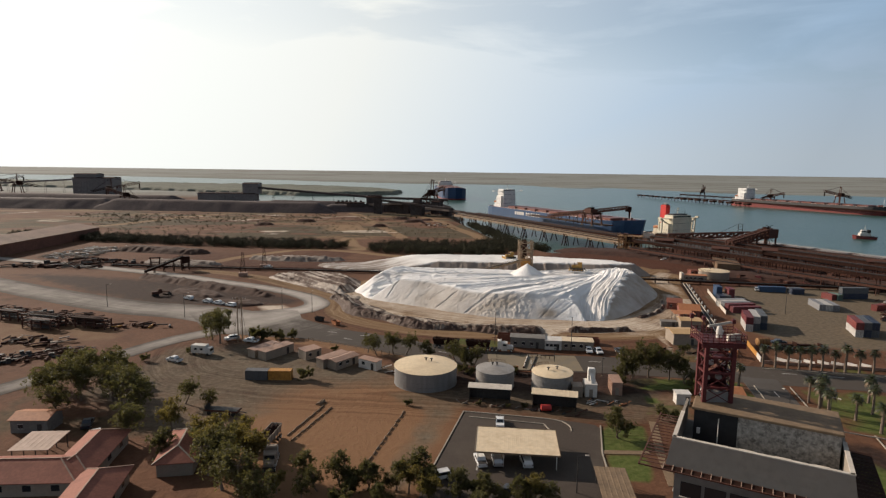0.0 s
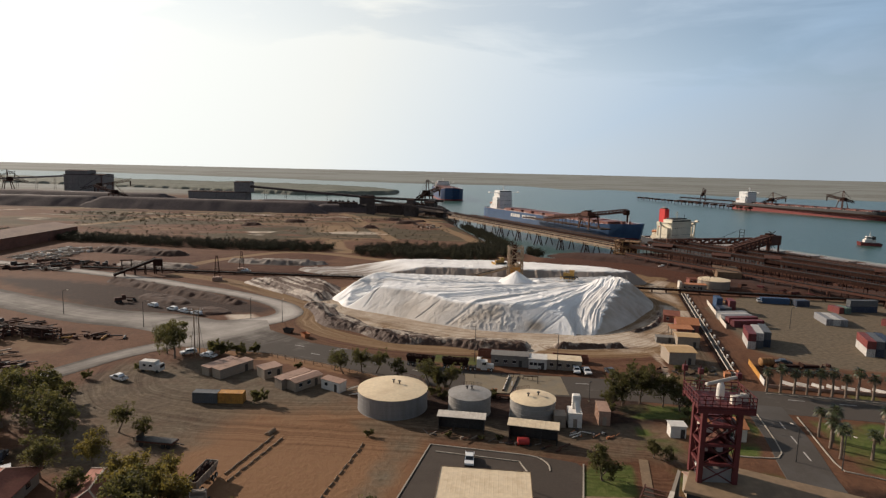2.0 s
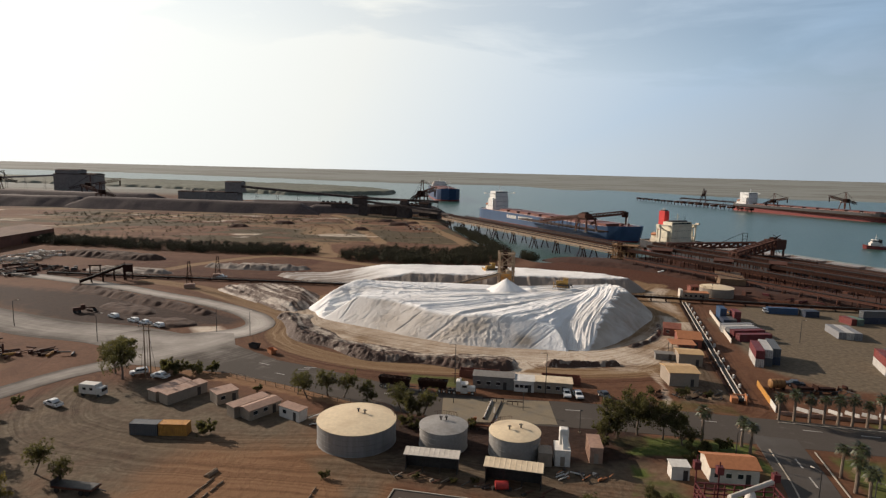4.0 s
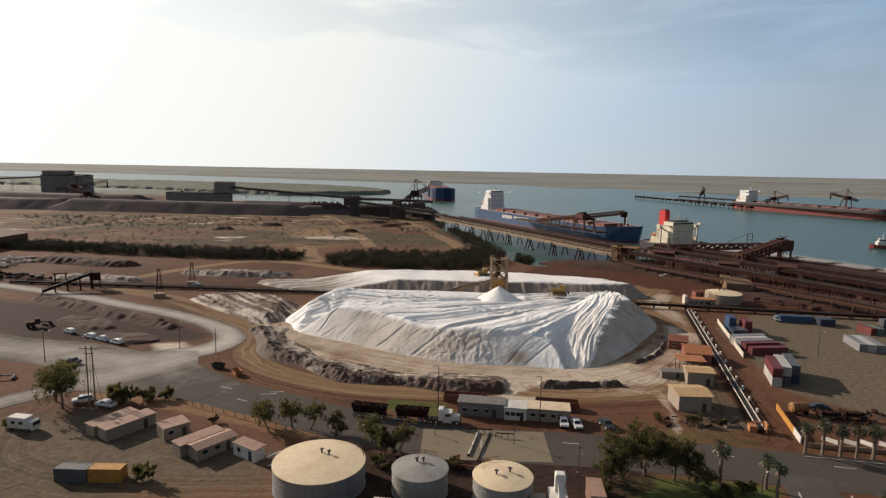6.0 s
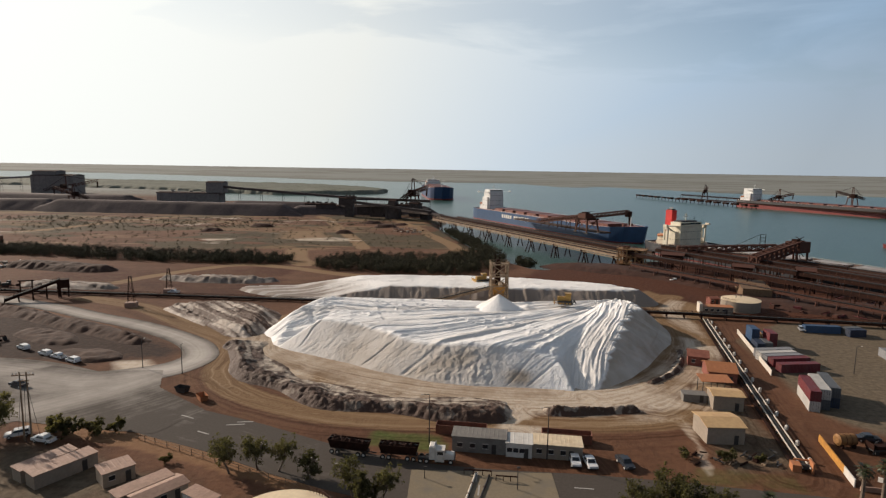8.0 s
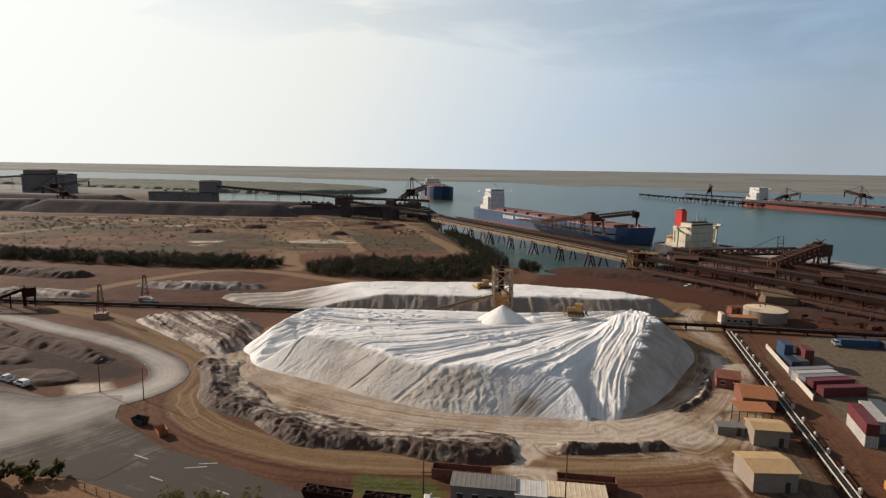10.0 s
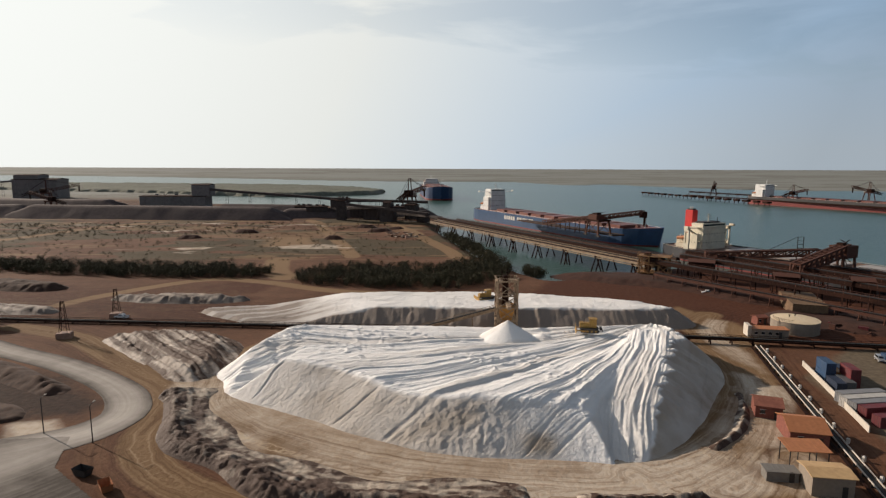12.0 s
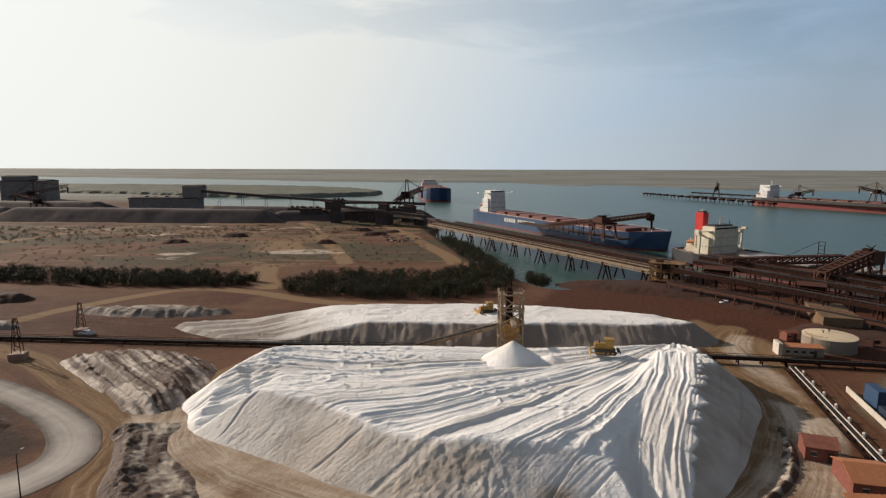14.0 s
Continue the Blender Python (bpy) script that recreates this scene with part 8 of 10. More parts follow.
# ---- salt stacker tower and conveyors ----
st = thing("stacker_tower", 43.5, 309.5, 0, 3, "rusty steel lattice stacker tower between salt piles", "stacker")
TH = 18.5
tl = [(-3.3, -2.6), (3.3, -2.6), (3.3, 2.6), (-3.3, 2.6)]
pale_rust = mat("salted_steel", (0.26, 0.19, 0.125), 0.8, var=0.3, grain=1.5, stain=0.3, second=(0.14, 0.085, 0.055), bump=0.1)
for x, y in tl:
    part("leg", Shape().box(x, y, -0.05, 0.55, 0.55, TH + 1.2), pale_rust, st)
levels = [0.0, 5.0, 9.5, 13.5, TH]
for za, zb in zip(levels[:-1], levels[1:]):
    for i in range(4):
        (ax, ay), (bx, by) = tl[i], tl[(i + 1) % 4]
        part("brace", Shape().bar((ax, ay, za), (bx, by, zb), 0.28).bar((ax, ay, zb), (bx, by, za), 0.28).bar((ax, ay, zb), (bx, by, zb), 0.4), pale_rust, st)
for z in levels[1:]:
    part("landing", Shape().box(0, 1.2, z - 0.1, 7.4, 3.2, 0.14).box(-2.6, -1.5, z - 0.1, 2.2, 2.4, 0.14), pale_rust, st)
    part("handrail", Shape().bar((-3.7, -2.9, z + 1.1), (3.7, -2.9, z + 1.1), 0.12).bar((-3.7, 2.9, z + 1.1), (3.7, 2.9, z + 1.1), 0.12).bar((-3.7, -2.9, z + 1.1), (-3.7, 2.9, z + 1.1), 0.12).bar((3.7, -2.9, z + 1.1), (3.7, 2.9, z + 1.1), 0.12), pale_rust, st)
    for k in range(5):
        for py in (-2.9, 2.9):
            part("rail_post", Shape().bar((-3.7 + 1.85 * k, py, z), (-3.7 + 1.85 * k, py, z + 1.1), 0.1), pale_rust, st)
for k, (za, zb) in enumerate(zip(levels[:-1], levels[1:])):
    part("stair", Shape().bar((-2.9 if k % 2 else 2.9, 2.2, za), (2.9 if k % 2 else -2.9, 2.2, zb), 0.8, 0.15), pale_rust, st)
part("chute", Shape().box(-0.5, 0, 9.5, 2.0, 2.0, TH - 8.5).box(-0.5, 0, TH + 1.0, 1.4, 1.4, 0.8), rust_dark, st)
part("hopper", Shape().add([(-2.8, -2.2, 10), (2.8, -2.2, 10), (2.8, 2.2, 10), (-2.8, 2.2, 10), (-1.4, -1.2, 3.5), (1.4, -1.2, 3.5), (1.4, 1.2, 3.5), (-1.4, 1.2, 3.5)], [(0, 1, 2, 3), (0, 4, 5, 1), (1, 5, 6, 2), (2, 6, 7, 3), (3, 7, 4, 0), (7, 6, 5, 4)]), ochre, st, "dusty yellow hopper")
part("drive_house", Shape().box(-2.2, 0.8, 9.6, 1.8, 2.4, 2.2, 0, 0.1), pale_rust, st)
part("slew_boom", Shape().bar((0, -2.4, 11.0), (-1.5, -15.0, 12.4), 1.3, 0.9).bar((0, -2.4, 16.5), (-1.3, -13.5, 13.0), 0.16), pale_rust, st)
for px in (-1.6, 0.2):
    part("mast", Shape().tube((px, 0.6, TH), (px, 0.6, TH + 4.2), 0.14, 0.1, 6).box(px, 0.6, TH + 2.4, 0.7, 0.3, 0.3), rust_dark, st)


def gallery(name, a, b, w, h, material, label, spacing=12.0, ground_z=0.0, rails=True, bent=1.6, leg=0.3, rail_m=None):
    """An inclined or level conveyor on trestles from a to b."""
    a, b = Vector(a), Vector(b)
    t = thing(name, a.x, a.y, 0, 0, label, "conveyor")
    o = Vector((a.x, a.y, 0))
    part("deck", Shape().bar(a - o, b - o, w, h), material, t)
    d = (b - a)
    n = max(1, int(d.length / spacing))
    s = Vector((-d.y, d.x, 0)).normalized()
    if rails:
        r = Shape()
        for k in (-1, 1):
            r.bar(a - o + s * (w / 2 * k) + Vector((0, 0, h / 2 + 0.9)), b - o + s * (w / 2 * k) + Vector((0, 0, h / 2 + 0.9)), 0.12)
        m = max(2, int(d.length / 3.0))
        for i in range(m + 1):
            p = a.lerp(b, i / m) - o
            for k in (-1, 1):
                r.bar(p + s * (w / 2 * k), p + s * (w / 2 * k) + Vector((0, 0, h / 2 + 0.9)), 0.1)
        part("handrail", r, rail_m or material, t)
        part("belt", Shape().bar(a - o + Vector((0, 0, h / 2 + 0.25)), b - o + Vector((0, 0, h / 2 + 0.25)), w * 0.5, 0.25), rubber, t)
    for i in range(n + 1):
        p = a.lerp(b, i / n) - o
        top = p.z - h / 2
        if top - ground_z < 0.4:
            continue
        part("trestle", Shape().bar(p + s * (w * 0.45) + Vector((0, 0, top - p.z)), p + s * (w * 0.45 * bent) + Vector((0, 0, ground_z - 0.5 - p.z)), leg).bar(p - s * (w * 0.45) + Vector((0, 0, top - p.z)), p - s * (w * 0.45 * bent) + Vector((0, 0, ground_z - 0.5 - p.z)), leg)
             .bar(p + s * (w * 0.6) + Vector((0, 0, (ground_z + top) / 2 - p.z)), p - s * (w * 0.6) + Vector((0, 0, (ground_z + top) / 2 - p.z)), leg * 0.7), material, t)
    return t


gallery("feed_conveyor", (14, 311.2, 1.0), (41, 309.8, 8.6), 1.8, 0.9, pale_rust, "rusty inclined feed conveyor up to the stacker", 9)
gallery("yard_conveyor", (-185, 326.5, 0.75), (14, 311.2, 0.75), 1.8, 0.5, rust_dark, "long low dark conveyor across the red earth", 10)
gallery("yard_conveyor", (96, 300.5, 1.6), (122, 296.5, 1.6), 1.6, 0.6, rust_dark, "short conveyor beside the salt pile", 6)
gallery("yard_conveyor", (122, 297.5, 1.3), (330, 262.0, 1.3), 2.4, 0.6, rust_dark, "long low rail-like conveyor on short trestles", 9)
gallery("incline_conveyor", (-156, 305, 1.0), (-141, 317, 7.2), 2.0, 0.8, rust_dark, "inclined loading conveyor over a bunker", 5)
bk = thing("loading_bunker", -140.5, 318.5, 0, 30, "dark steel loading bunker on legs", "bunker")
for sx in (-1.8, 1.8):
    for sy in (-1.8, 1.8):
        part("leg", Shape().box(sx, sy, -0.05, 0.4, 0.4, 5.5), rust_dark, bk)
part("bin", Shape().box(0, 0, 4.0, 4.4, 4.4, 3.6), rust_dark, bk)
gt = thing("steel_gantry", -158, 321, 0, 20, "bare rusty steel gantry frame", "gantry")
for sx in (-2.2, 2.2):
    part("leg", Shape().box(sx, 0, -0.05, 0.5, 0.5, 6.4), rust_dark, gt)
part("beam", Shape().box(0, 0, 5.8, 6.0, 0.5, 0.5).box(0, 0, 3.2, 4.4, 0.3, 0.3), rust_dark, gt)
for x, y, h in ((-103.6, 302.5, 12.5), (-100.4, 328.6, 11.0)):
    t = thing("lattice_mast", x, y, 0, 15, "slim rusty lattice mast on a concrete block", "mast")
    part("base_block", Shape().box(0, 0, -0.05, 4.4, 3.2, 2.0, 0, 0.15), brown_roof, t)
    for sx in (-1, 1):
        for sy in (-1, 1):
            part("leg", Shape().bar((sx * 1.2, sy * 1.2, 2.1), (sx * 0.4, sy * 0.4, h), 0.16), rust_dark, t)
    for k in range(5):
        z0_, z1_ = 2.1 + (h - 2.1) * k / 5, 2.1 + (h - 2.1) * (k + 1) / 5
        w0, w1 = 1.2 - 0.16 * k, 1.2 - 0.16 * (k + 1)
        part("brace", Shape().bar((-w0, -w0, z0_), (w1, -w1, z1_), 0.1).bar((w0, w0, z0_), (-w1, w1, z1_), 0.1).bar((-w0, w0, z0_), (-w1, -w1, z1_), 0.1).bar((-w1, -w1, z1_), (w1, -w1, z1_), 0.1), rust_dark, t)

# the long brick store and salt bags beyond
hut("warehouse", -286, 385, 150, 34, 7.0, 90, mat("brick_wall", (0.17, 0.075, 0.05), 0.85, grain=1.5, stain=0.1), mat("dusty_brown_roof", (0.22, 0.14, 0.1), 0.8, grain=1.0, stain=0.06), "long low brick warehouse with brown roof", rise=3.0, windows=0, cat="warehouse")


def scrap(name, poly, count, seed, label, mats, big=1.0, flat=False):
    """A yard of dumped steel, pipe and timber."""
    rng = random.Random(seed)
    xs, ys = [p[0] for p in poly], [p[1] for p in poly]
    shapes = [Shape() for _ in mats]
    made = 0
    while made < count:
        x, y = rng.uniform(min(xs), max(xs)), rng.uniform(min(ys), max(ys))
        if float(inside(np.array([x]), np.array([y]), poly)[0]) < 0:
            continue
        made += 1
        s = rng.choice(shapes)
        k = rng.random()
        a = rng.uniform(0, 6.28) if rng.random() < 0.4 else 0.6
        z = rng.uniform(0, 0.9) * big
        if k < 0.45:
            l = rng.uniform(1.0, 3.4) * big
            s.bar((x - l * math.cos(a), y - l * math.sin(a), z + 0.2), (x + l * math.cos(a), y + l * math.sin(a), z + rng.uniform(0.1, 0.6)), rng.uniform(0.15, 0.4) * big)
        elif k < 0.75:
            s.box(x, y, -0.05, rng.uniform(0.6, 2.2) * big, rng.uniform(0.5, 1.6) * big, rng.uniform(0.4, 1.6) * big, math.degrees(a))
        else:
            l = rng.uniform(0.8, 2.5) * big
            s.tube((x - l * math.cos(a), y - l * math.sin(a), 0.4 * big), (x + l * math.cos(a), y + l * math.sin(a), 0.4 * big), 0.35 * big, 0.35 * big, 8)
    root = thing(name, 0, 0, 0, 0, label, "scrap", kind="stuff")
    for sh, m in zip(shapes, mats):
        if sh.v:
            tagged(part("scrap_pieces", sh, m, root), kind="stuff")
    return root


scrap("scrap_row", [(-152, 203), (-118, 199), (-96, 203), (-97, 209), (-120, 207), (-150, 212)], 60, 1, "row of dumped rusty steel and pipes", [rust_dark, rust, dark_steel, ochre])


def steel_rack(x, y, turn, bays):
    """A row of stanchions carrying lengths of section steel."""
    t = thing("steel_rack", x, y, 0, turn, "rust-red storage rack stacked with long steel sections", "rack", "steel racks in the yard")
    for k in range(bays + 1):
        for py in (-1.6, 1.6):
            part("upright", Shape().box(k * 4.0 - bays * 2.0, py, -0.05, 0.35, 0.35, 3.4), rust, t)
        for z in (0.6, 1.8, 3.0):
            part("arm", Shape().box(k * 4.0 - bays * 2.0, 0, z, 0.3, 3.6, 0.25), rust, t)
    rng = random.Random(int(x * 7 + y))
    for z in (0.85, 2.05, 3.25):
        for k in range(7):
            ln = bays * 4.0 * rng.uniform(0.5, 1.0)
            off = rng.uniform(-0.5, 0.5) * (bays * 4.0 - ln)
            part("steel_section", Shape().box(off, -1.5 + 0.5 * k, z, ln, 0.32, rng.uniform(0.2, 0.5)), rng.choice((rust_dark, rust, dark_steel)), t)
    return t


for x, y, r, b in [(-143, 207, -14, 4), (-125, 203.5, -12, 4), (-140, 200.5, -14, 3), (-159, 212, -16, 3)]:
    steel_rack(x, y, r, b)
scrap("scrap_row", [(-180, 222), (-128, 212), (-126, 217), (-176, 232)], 60, 2, "row of dark dumped machinery", [rust_dark, dark_steel, rust])
scrap("scrap_row", [(-142, 180), (-120, 178), (-119, 187), (-142, 192)], 30, 3, "heaps of dumped steel offcuts", [rust, rust_dark, pale_wall])
scrap("scrap_row", [(-134, 158), (-112, 170), (-109, 180), (-118, 178), (-134, 167)], 110, 4, "dark bank of dumped steel beside the road", [rust_dark, dark_steel, rust])
scrap("scrap_row", [(70, 181.5), (88, 181), (90, 187), (70, 186)], 26, 5, "dumped machine parts beside a workshop", [dark_steel, rust_dark, timber], 0.6)
scrap("scrap_row", [(109, 183), (126, 183), (128, 192), (110, 193)], 26, 6, "dumped plant and steel in the yard", [dark_steel, rust_dark, rust], 0.6)
dr = thing("steel_tank", 106.5, 190.4, 0, 4, "ochre horizontal steel tank in the yard", "tank")
part("shell", Shape().tube((-1.9, 0, 1.6), (1.9, 0, 1.6), 1.25, 1.25, 20).tube((-2.2, 0, 1.6), (-1.9, 0, 1.6), 0.8, 1.25, 20).tube((1.9, 0, 1.6), (2.2, 0, 1.6), 1.25, 0.8, 20), mat("dull_ochre", (0.24, 0.12, 0.04), 0.7, second=(0.14, 0.07, 0.03)), dr)
for sx in (-1.4, 1.4):
    part("saddle", Shape().box(sx, 0, 0, 0.35, 2.4, 0.9), rust_dark, dr)
for sx in (-1.8, -0.6, 0.6, 1.8):
    part("band", Shape().tube((sx - 0.06, 0, 1.6), (sx + 0.06, 0, 1.6), 1.29, 1.29, 20), rust, dr)
for x, ln in ((112.2, 5.2), (118.0, 5.4)):
    tf = thing("flat_trailer", x, 187.6, 0, 2, "dark flat trailer stacked with steel in the yard", "trailer")
    part("bed", Shape().box(0, 0, 0.9, ln, 2.4, 0.25), dark_steel, tf)
    part("headboard", Shape().box(-ln / 2, 0, 1.15, 0.12, 2.4, 1.3), rust_dark, tf)
    part("stacked_steel", Shape().box(0.2, -0.5, 1.15, ln * 0.8, 0.9, 0.7).box(0.0, 0.5, 1.15, ln * 0.7, 0.8, 0.5), rust_dark, tf)
    for sx in (-ln * 0.32, ln * 0.32):
        for sy in (-1, 1):
            part("wheel", Shape().tube((sx, sy * 0.9, 0.45), (sx, sy * 1.15, 0.45), 0.45, 0.45, 12), rubber, tf)
scrap("scrap_row", [(170, 222), (205, 225), (210, 262), (196, 262)], 90, 7, "dumped orange and white plant in the yard", [rust, orange_roof, white_steel, dark_steel])
scrap("salt_bag_heap", [(-246, 352), (-236, 396), (-212, 400), (-216, 350)], 170, 8, "heaps of pale bags and blocks", [pale_wall, white_steel, pale_wall], 1.2)
scrap("scrap_row", [(-240, 320), (-195, 316), (-170, 340), (-215, 352)], 120, 9, "scattered dark spoil and scrap", [rust_dark, rust, dark_steel], 1.3)
scrap("plant_clutter", [(2, 139), (34, 132.5), (36, 134.5), (4, 141)], 26, 10, "pipes and drums beside the pump sheds", [pale_wall, dark_steel, rust], 0.5)
scrap("plant_clutter", [(36, 139.5), (48, 138), (48, 142), (37, 143.5)], 22, 11, "pipes and boxes beside a plant cabin", [white_steel, dark_steel, orange_roof], 0.5)
scrap("plant_clutter", [(-16, 160), (-9, 158), (-9, 163), (-17, 165)], 16, 12, "pallets and drums behind a shed", [rust, white_steel, timber], 0.6)
scrap("plant_clutter", [(-2, 560), (8, 575), (-4, 600), (-22, 596), (-20, 570)], 46, 14, "jumbled site huts and pale rubble on the plain", [pale_wall, brown_roof, rust], 1.6)
scrap("ore_yard_clutter", [(150, 318), (175, 300), (230, 290), (240, 320), (185, 345)], 120, 13, "ore-stained plant on red earth", [rust, rust_dark, red_paint], 1.4)
for x, y, r, m in [(-45.8, 215.5, -20, dark_steel), (-38.8, 210.5, -50, orange_roof)]:
    t = thing("skip_bin", x, y, 0, r, "small open skip beside the junction", "skip")
    part("body", Shape().add([(-1.3, -0.8, 0.1), (1.3, -0.8, 0.1), (1.3, 0.8, 0.1), (-1.3, 0.8, 0.1), (-1.7, -1.0, 1.5), (1.7, -1.0, 1.5), (1.7, 1.0, 1.5), (-1.7, 1.0, 1.5)], [(3, 2, 1, 0), (0, 1, 5, 4), (1, 2, 6, 5), (2, 3, 7, 6), (3, 0, 4, 7)]), m, t)
    for sx in (-0.9, 0.9):
        part("skid", Shape().box(sx, 0, -0.02, 0.2, 1.4, 0.14), dark_steel, t)


# ---- weighbridge fittings ----
for a, b, r, m, lab in [((26.6, 176.7), (23.9, 165.8), 0.22, pale_cap, "long pale pipe laid across a slab"), ((29.1, 176.1), (25.6, 163.8), 0.16, dark_steel, "long dark pipe laid across a slab")]:
    t = thing("pipe", a[0], a[1], 0.1, 0, lab, "pipe")
    part("barrel", Shape().tube((0, 0, r), (b[0] - a[0], b[1] - a[1], r), r, r, 10), m, t)
    for k in (0.0, 0.33, 0.66, 1.0):
        p = Vector((b[0] - a[0], b[1] - a[1], 0)) * k
        d = Vector((b[0] - a[0], b[1] - a[1], 0)).normalized() * 0.08
        part("flange", Shape().tube(p - d + Vector((0, 0, r)), p + d + Vector((0, 0, r)), r * 1.4, r * 1.4, 10), rust, t)
for x0, y0, x1, y1 in [(30.3, 174.7, 34.3, 174.3), (24.4, 176.9, 29.6, 176.3)]:
    t = thing("barrier", x0, y0, 0.1, 0, "low dark steel barrier at the slab edge", "barrier")
    part("rail", Shape().bar((0, 0, 0.95), (x1 - x0, y1 - y0, 0.95), 0.16, 0.22), rust_dark, t)
    for k in range(4):
        part("post", Shape().bar((0 + (x1 - x0) * k / 3, (y1 - y0) * k / 3, -0.05), ((x1 - x0) * k / 3, (y1 - y0) * k / 3, 1.0), 0.14), rust_dark, t)
for x, y, h in [(33.9, 171.6, 4.2), (16.9, 175.1, 2.2), (45.2, 160.2, 5.0)]:
    t = thing("slab_post", x, y, 0.08, 0, "slim dark post with a small head", "post")
    part("pole", Shape().tube((0, 0, -0.1), (0, 0, h), 0.09, 0.07, 8), dark_steel, t)
    part("head", Shape().box(0.15, 0, h, 0.6, 0.3, 0.2), dark_steel, t)
    part("foot", Shape().box(0, 0, -0.1, 0.5, 0.5, 0.14), concrete, t)
pr = thing("pipe_rack", 20.0, 160.6, 0, -9, "rusty pipe manifold between tanks and slab", "pipe rack")
for k in range(3):
    part("pipe", Shape().tube((0, 0.5 * k, 0.9), (7.0 - 0.6 * k, 0.5 * k, 0.9), 0.14, 0.14, 8), orange_roof if k == 1 else rust, pr)
for k in range(4):
    part("stand", Shape().box(0.6 + 2.0 * k, 0.5, -0.05, 0.15, 1.5, 0.85), rust_dark, pr)
for k, (x, y) in enumerate([(0.5, 3.6), (1.2, 4.2), (6.6, 2.8), (7.4, 3.4)]):
    part("valve", Shape().tube((x, y, -0.05), (x, y, 0.9), 0.2, 0.2, 8).tube((x - 0.35, y, 0.9), (x + 0.35, y, 0.9), 0.28, 0.28, 10), orange_roof, pr)
# a grader beside the parked cars
gr = thing("road_grader", -124.0, 254.0, 0, 40, "old brown road grader on dark earth", "machine")
part("engine_hood", Shape().box(-1.8, 0, 1.0, 2.6, 1.4, 1.2, 0, 0.12), rust, gr)
part("cab", Shape().box(0.3, 0, 1.1, 1.5, 1.5, 2.0, 0, 0.1), rust, gr)
part("cab_window", Shape().box(0.3, 0, 2.1, 1.54, 1.3, 0.7), glass, gr)
part("frame_beam", Shape().bar((1.0, 0, 1.7), (4.4, 0, 1.4), 0.4), rust, gr)
part("blade", Shape().box(2.6, 0, 0.1, 0.2, 3.6, 0.6, 25), rust_dark, gr)
for sx in (-2.4, -1.0, 4.2):
    for sy in (-1, 1):
        part("wheel", Shape().tube((sx, sy * 0.8, 0.6), (sx, sy * 1.15, 0.6), 0.6, 0.6, 12), rubber, gr)

fb = thing("flat_trailer", -50.8, 131.5, 0, -8, "low dark flatbed trailer with rusty red edge on bare earth", "trailer")
part("bed", Shape().box(0, 0, 0.95, 8.0, 2.5, 0.3), rust, fb)
part("load_floor", Shape().box(0, 0, 1.25, 7.6, 2.2, 0.08), dark_steel, fb)
part("headboard", Shape().box(-3.9, 0, 1.25, 0.12, 2.4, 1.0), dark_steel, fb)
for sx in (-3.0, 1.8, 3.0):
    for sy in (-1, 1):
        part("wheel", Shape().tube((sx, sy * 0.95, 0.48), (sx, sy * 1.2, 0.48), 0.48, 0.48, 12), rubber, fb)
part("draw_bar", Shape().bar((4.0, 0, 0.9), (5.8, 0, 0.7), 0.18), dark_steel, fb)



# ---- wharf and ore conveyors ----
wharf_mat = mat("wharf_deck", (0.04, 0.02, 0.013), 0.9, var=0.3, grain=0.6, stain=0.05, second=(0.06, 0.03, 0.019), bump=0.1)
wh = thing("wharf", 0, 0, 0, 0, "long ore-stained wharf deck on raking piles", "wharf", kind="structure")
part("deck", Shape().prism([(132, 414), (150, 424), (36, 652), (12, 648)], 4.6, 5.6), wharf_mat, wh)
part("edge_beam", Shape().bar((132, 414, 4.9), (12, 648, 4.9), 0.8, 1.4), pale_rust, wh, "pale rusted edge beam")
part("fender_beam", Shape().bar((131.6, 413.6, 3.6), (11.6, 647.6, 3.6), 0.5, 0.5), pale_rust, wh)
na = Vector((132, 414))
nb = Vector((12, 648))
for k in range(9):
    p = na.lerp(nb, (k + 0.5) / 9)
    q = p + Vector((0.89, 0.456)) * 12
    spread = 3.4 if k % 2 else 2.4
    for o, rk in ((p, -spread), (p, spread), (q, -spread), (q, spread), (p + Vector((1.4, -2.6)), -spread * 0.8), (p + Vector((1.4, -2.6)), spread * 0.8)):
        part("pile", Shape().tube((o.x, o.y, 4.7), (o.x + rk, o.y - abs(rk) * 0.3, SEA - 1.5), 0.4, 0.4, 8), rust_dark, wh)
    part("cross_head", Shape().bar((p.x - 1, p.y - 0.5, 4.0), (q.x + 1, q.y + 0.5, 4.0), 1.0, 1.0), rust_dark, wh)
outer = Shape().prism([(93, 664), (150, 548), (159, 552), (102, 668)], 4.2, 5.2)
tagged(part("wharf_outer", outer, wharf_mat), "outer berth deck heaped with ore plant", "wharf", kind="structure")
gallery("ore_conveyor", (136, 419, 8.0), (20, 645, 8.0), 3.0, 1.6, rust_dark, "long ore conveyor along the wharf", 11, 5.6, rail_m=rust)
gallery("ore_conveyor", (148, 424, 7.4), (36, 640, 7.4), 2.4, 1.2, wharf_mat, "brown ore conveyor along the wharf", 11, 5.6)
gallery("pipe_rack", (133, 417.5, 6.3), (16, 647, 6.3), 1.0, 0.5, pale_rust, "pale pipe rack along the wharf edge", 8, 5.6)

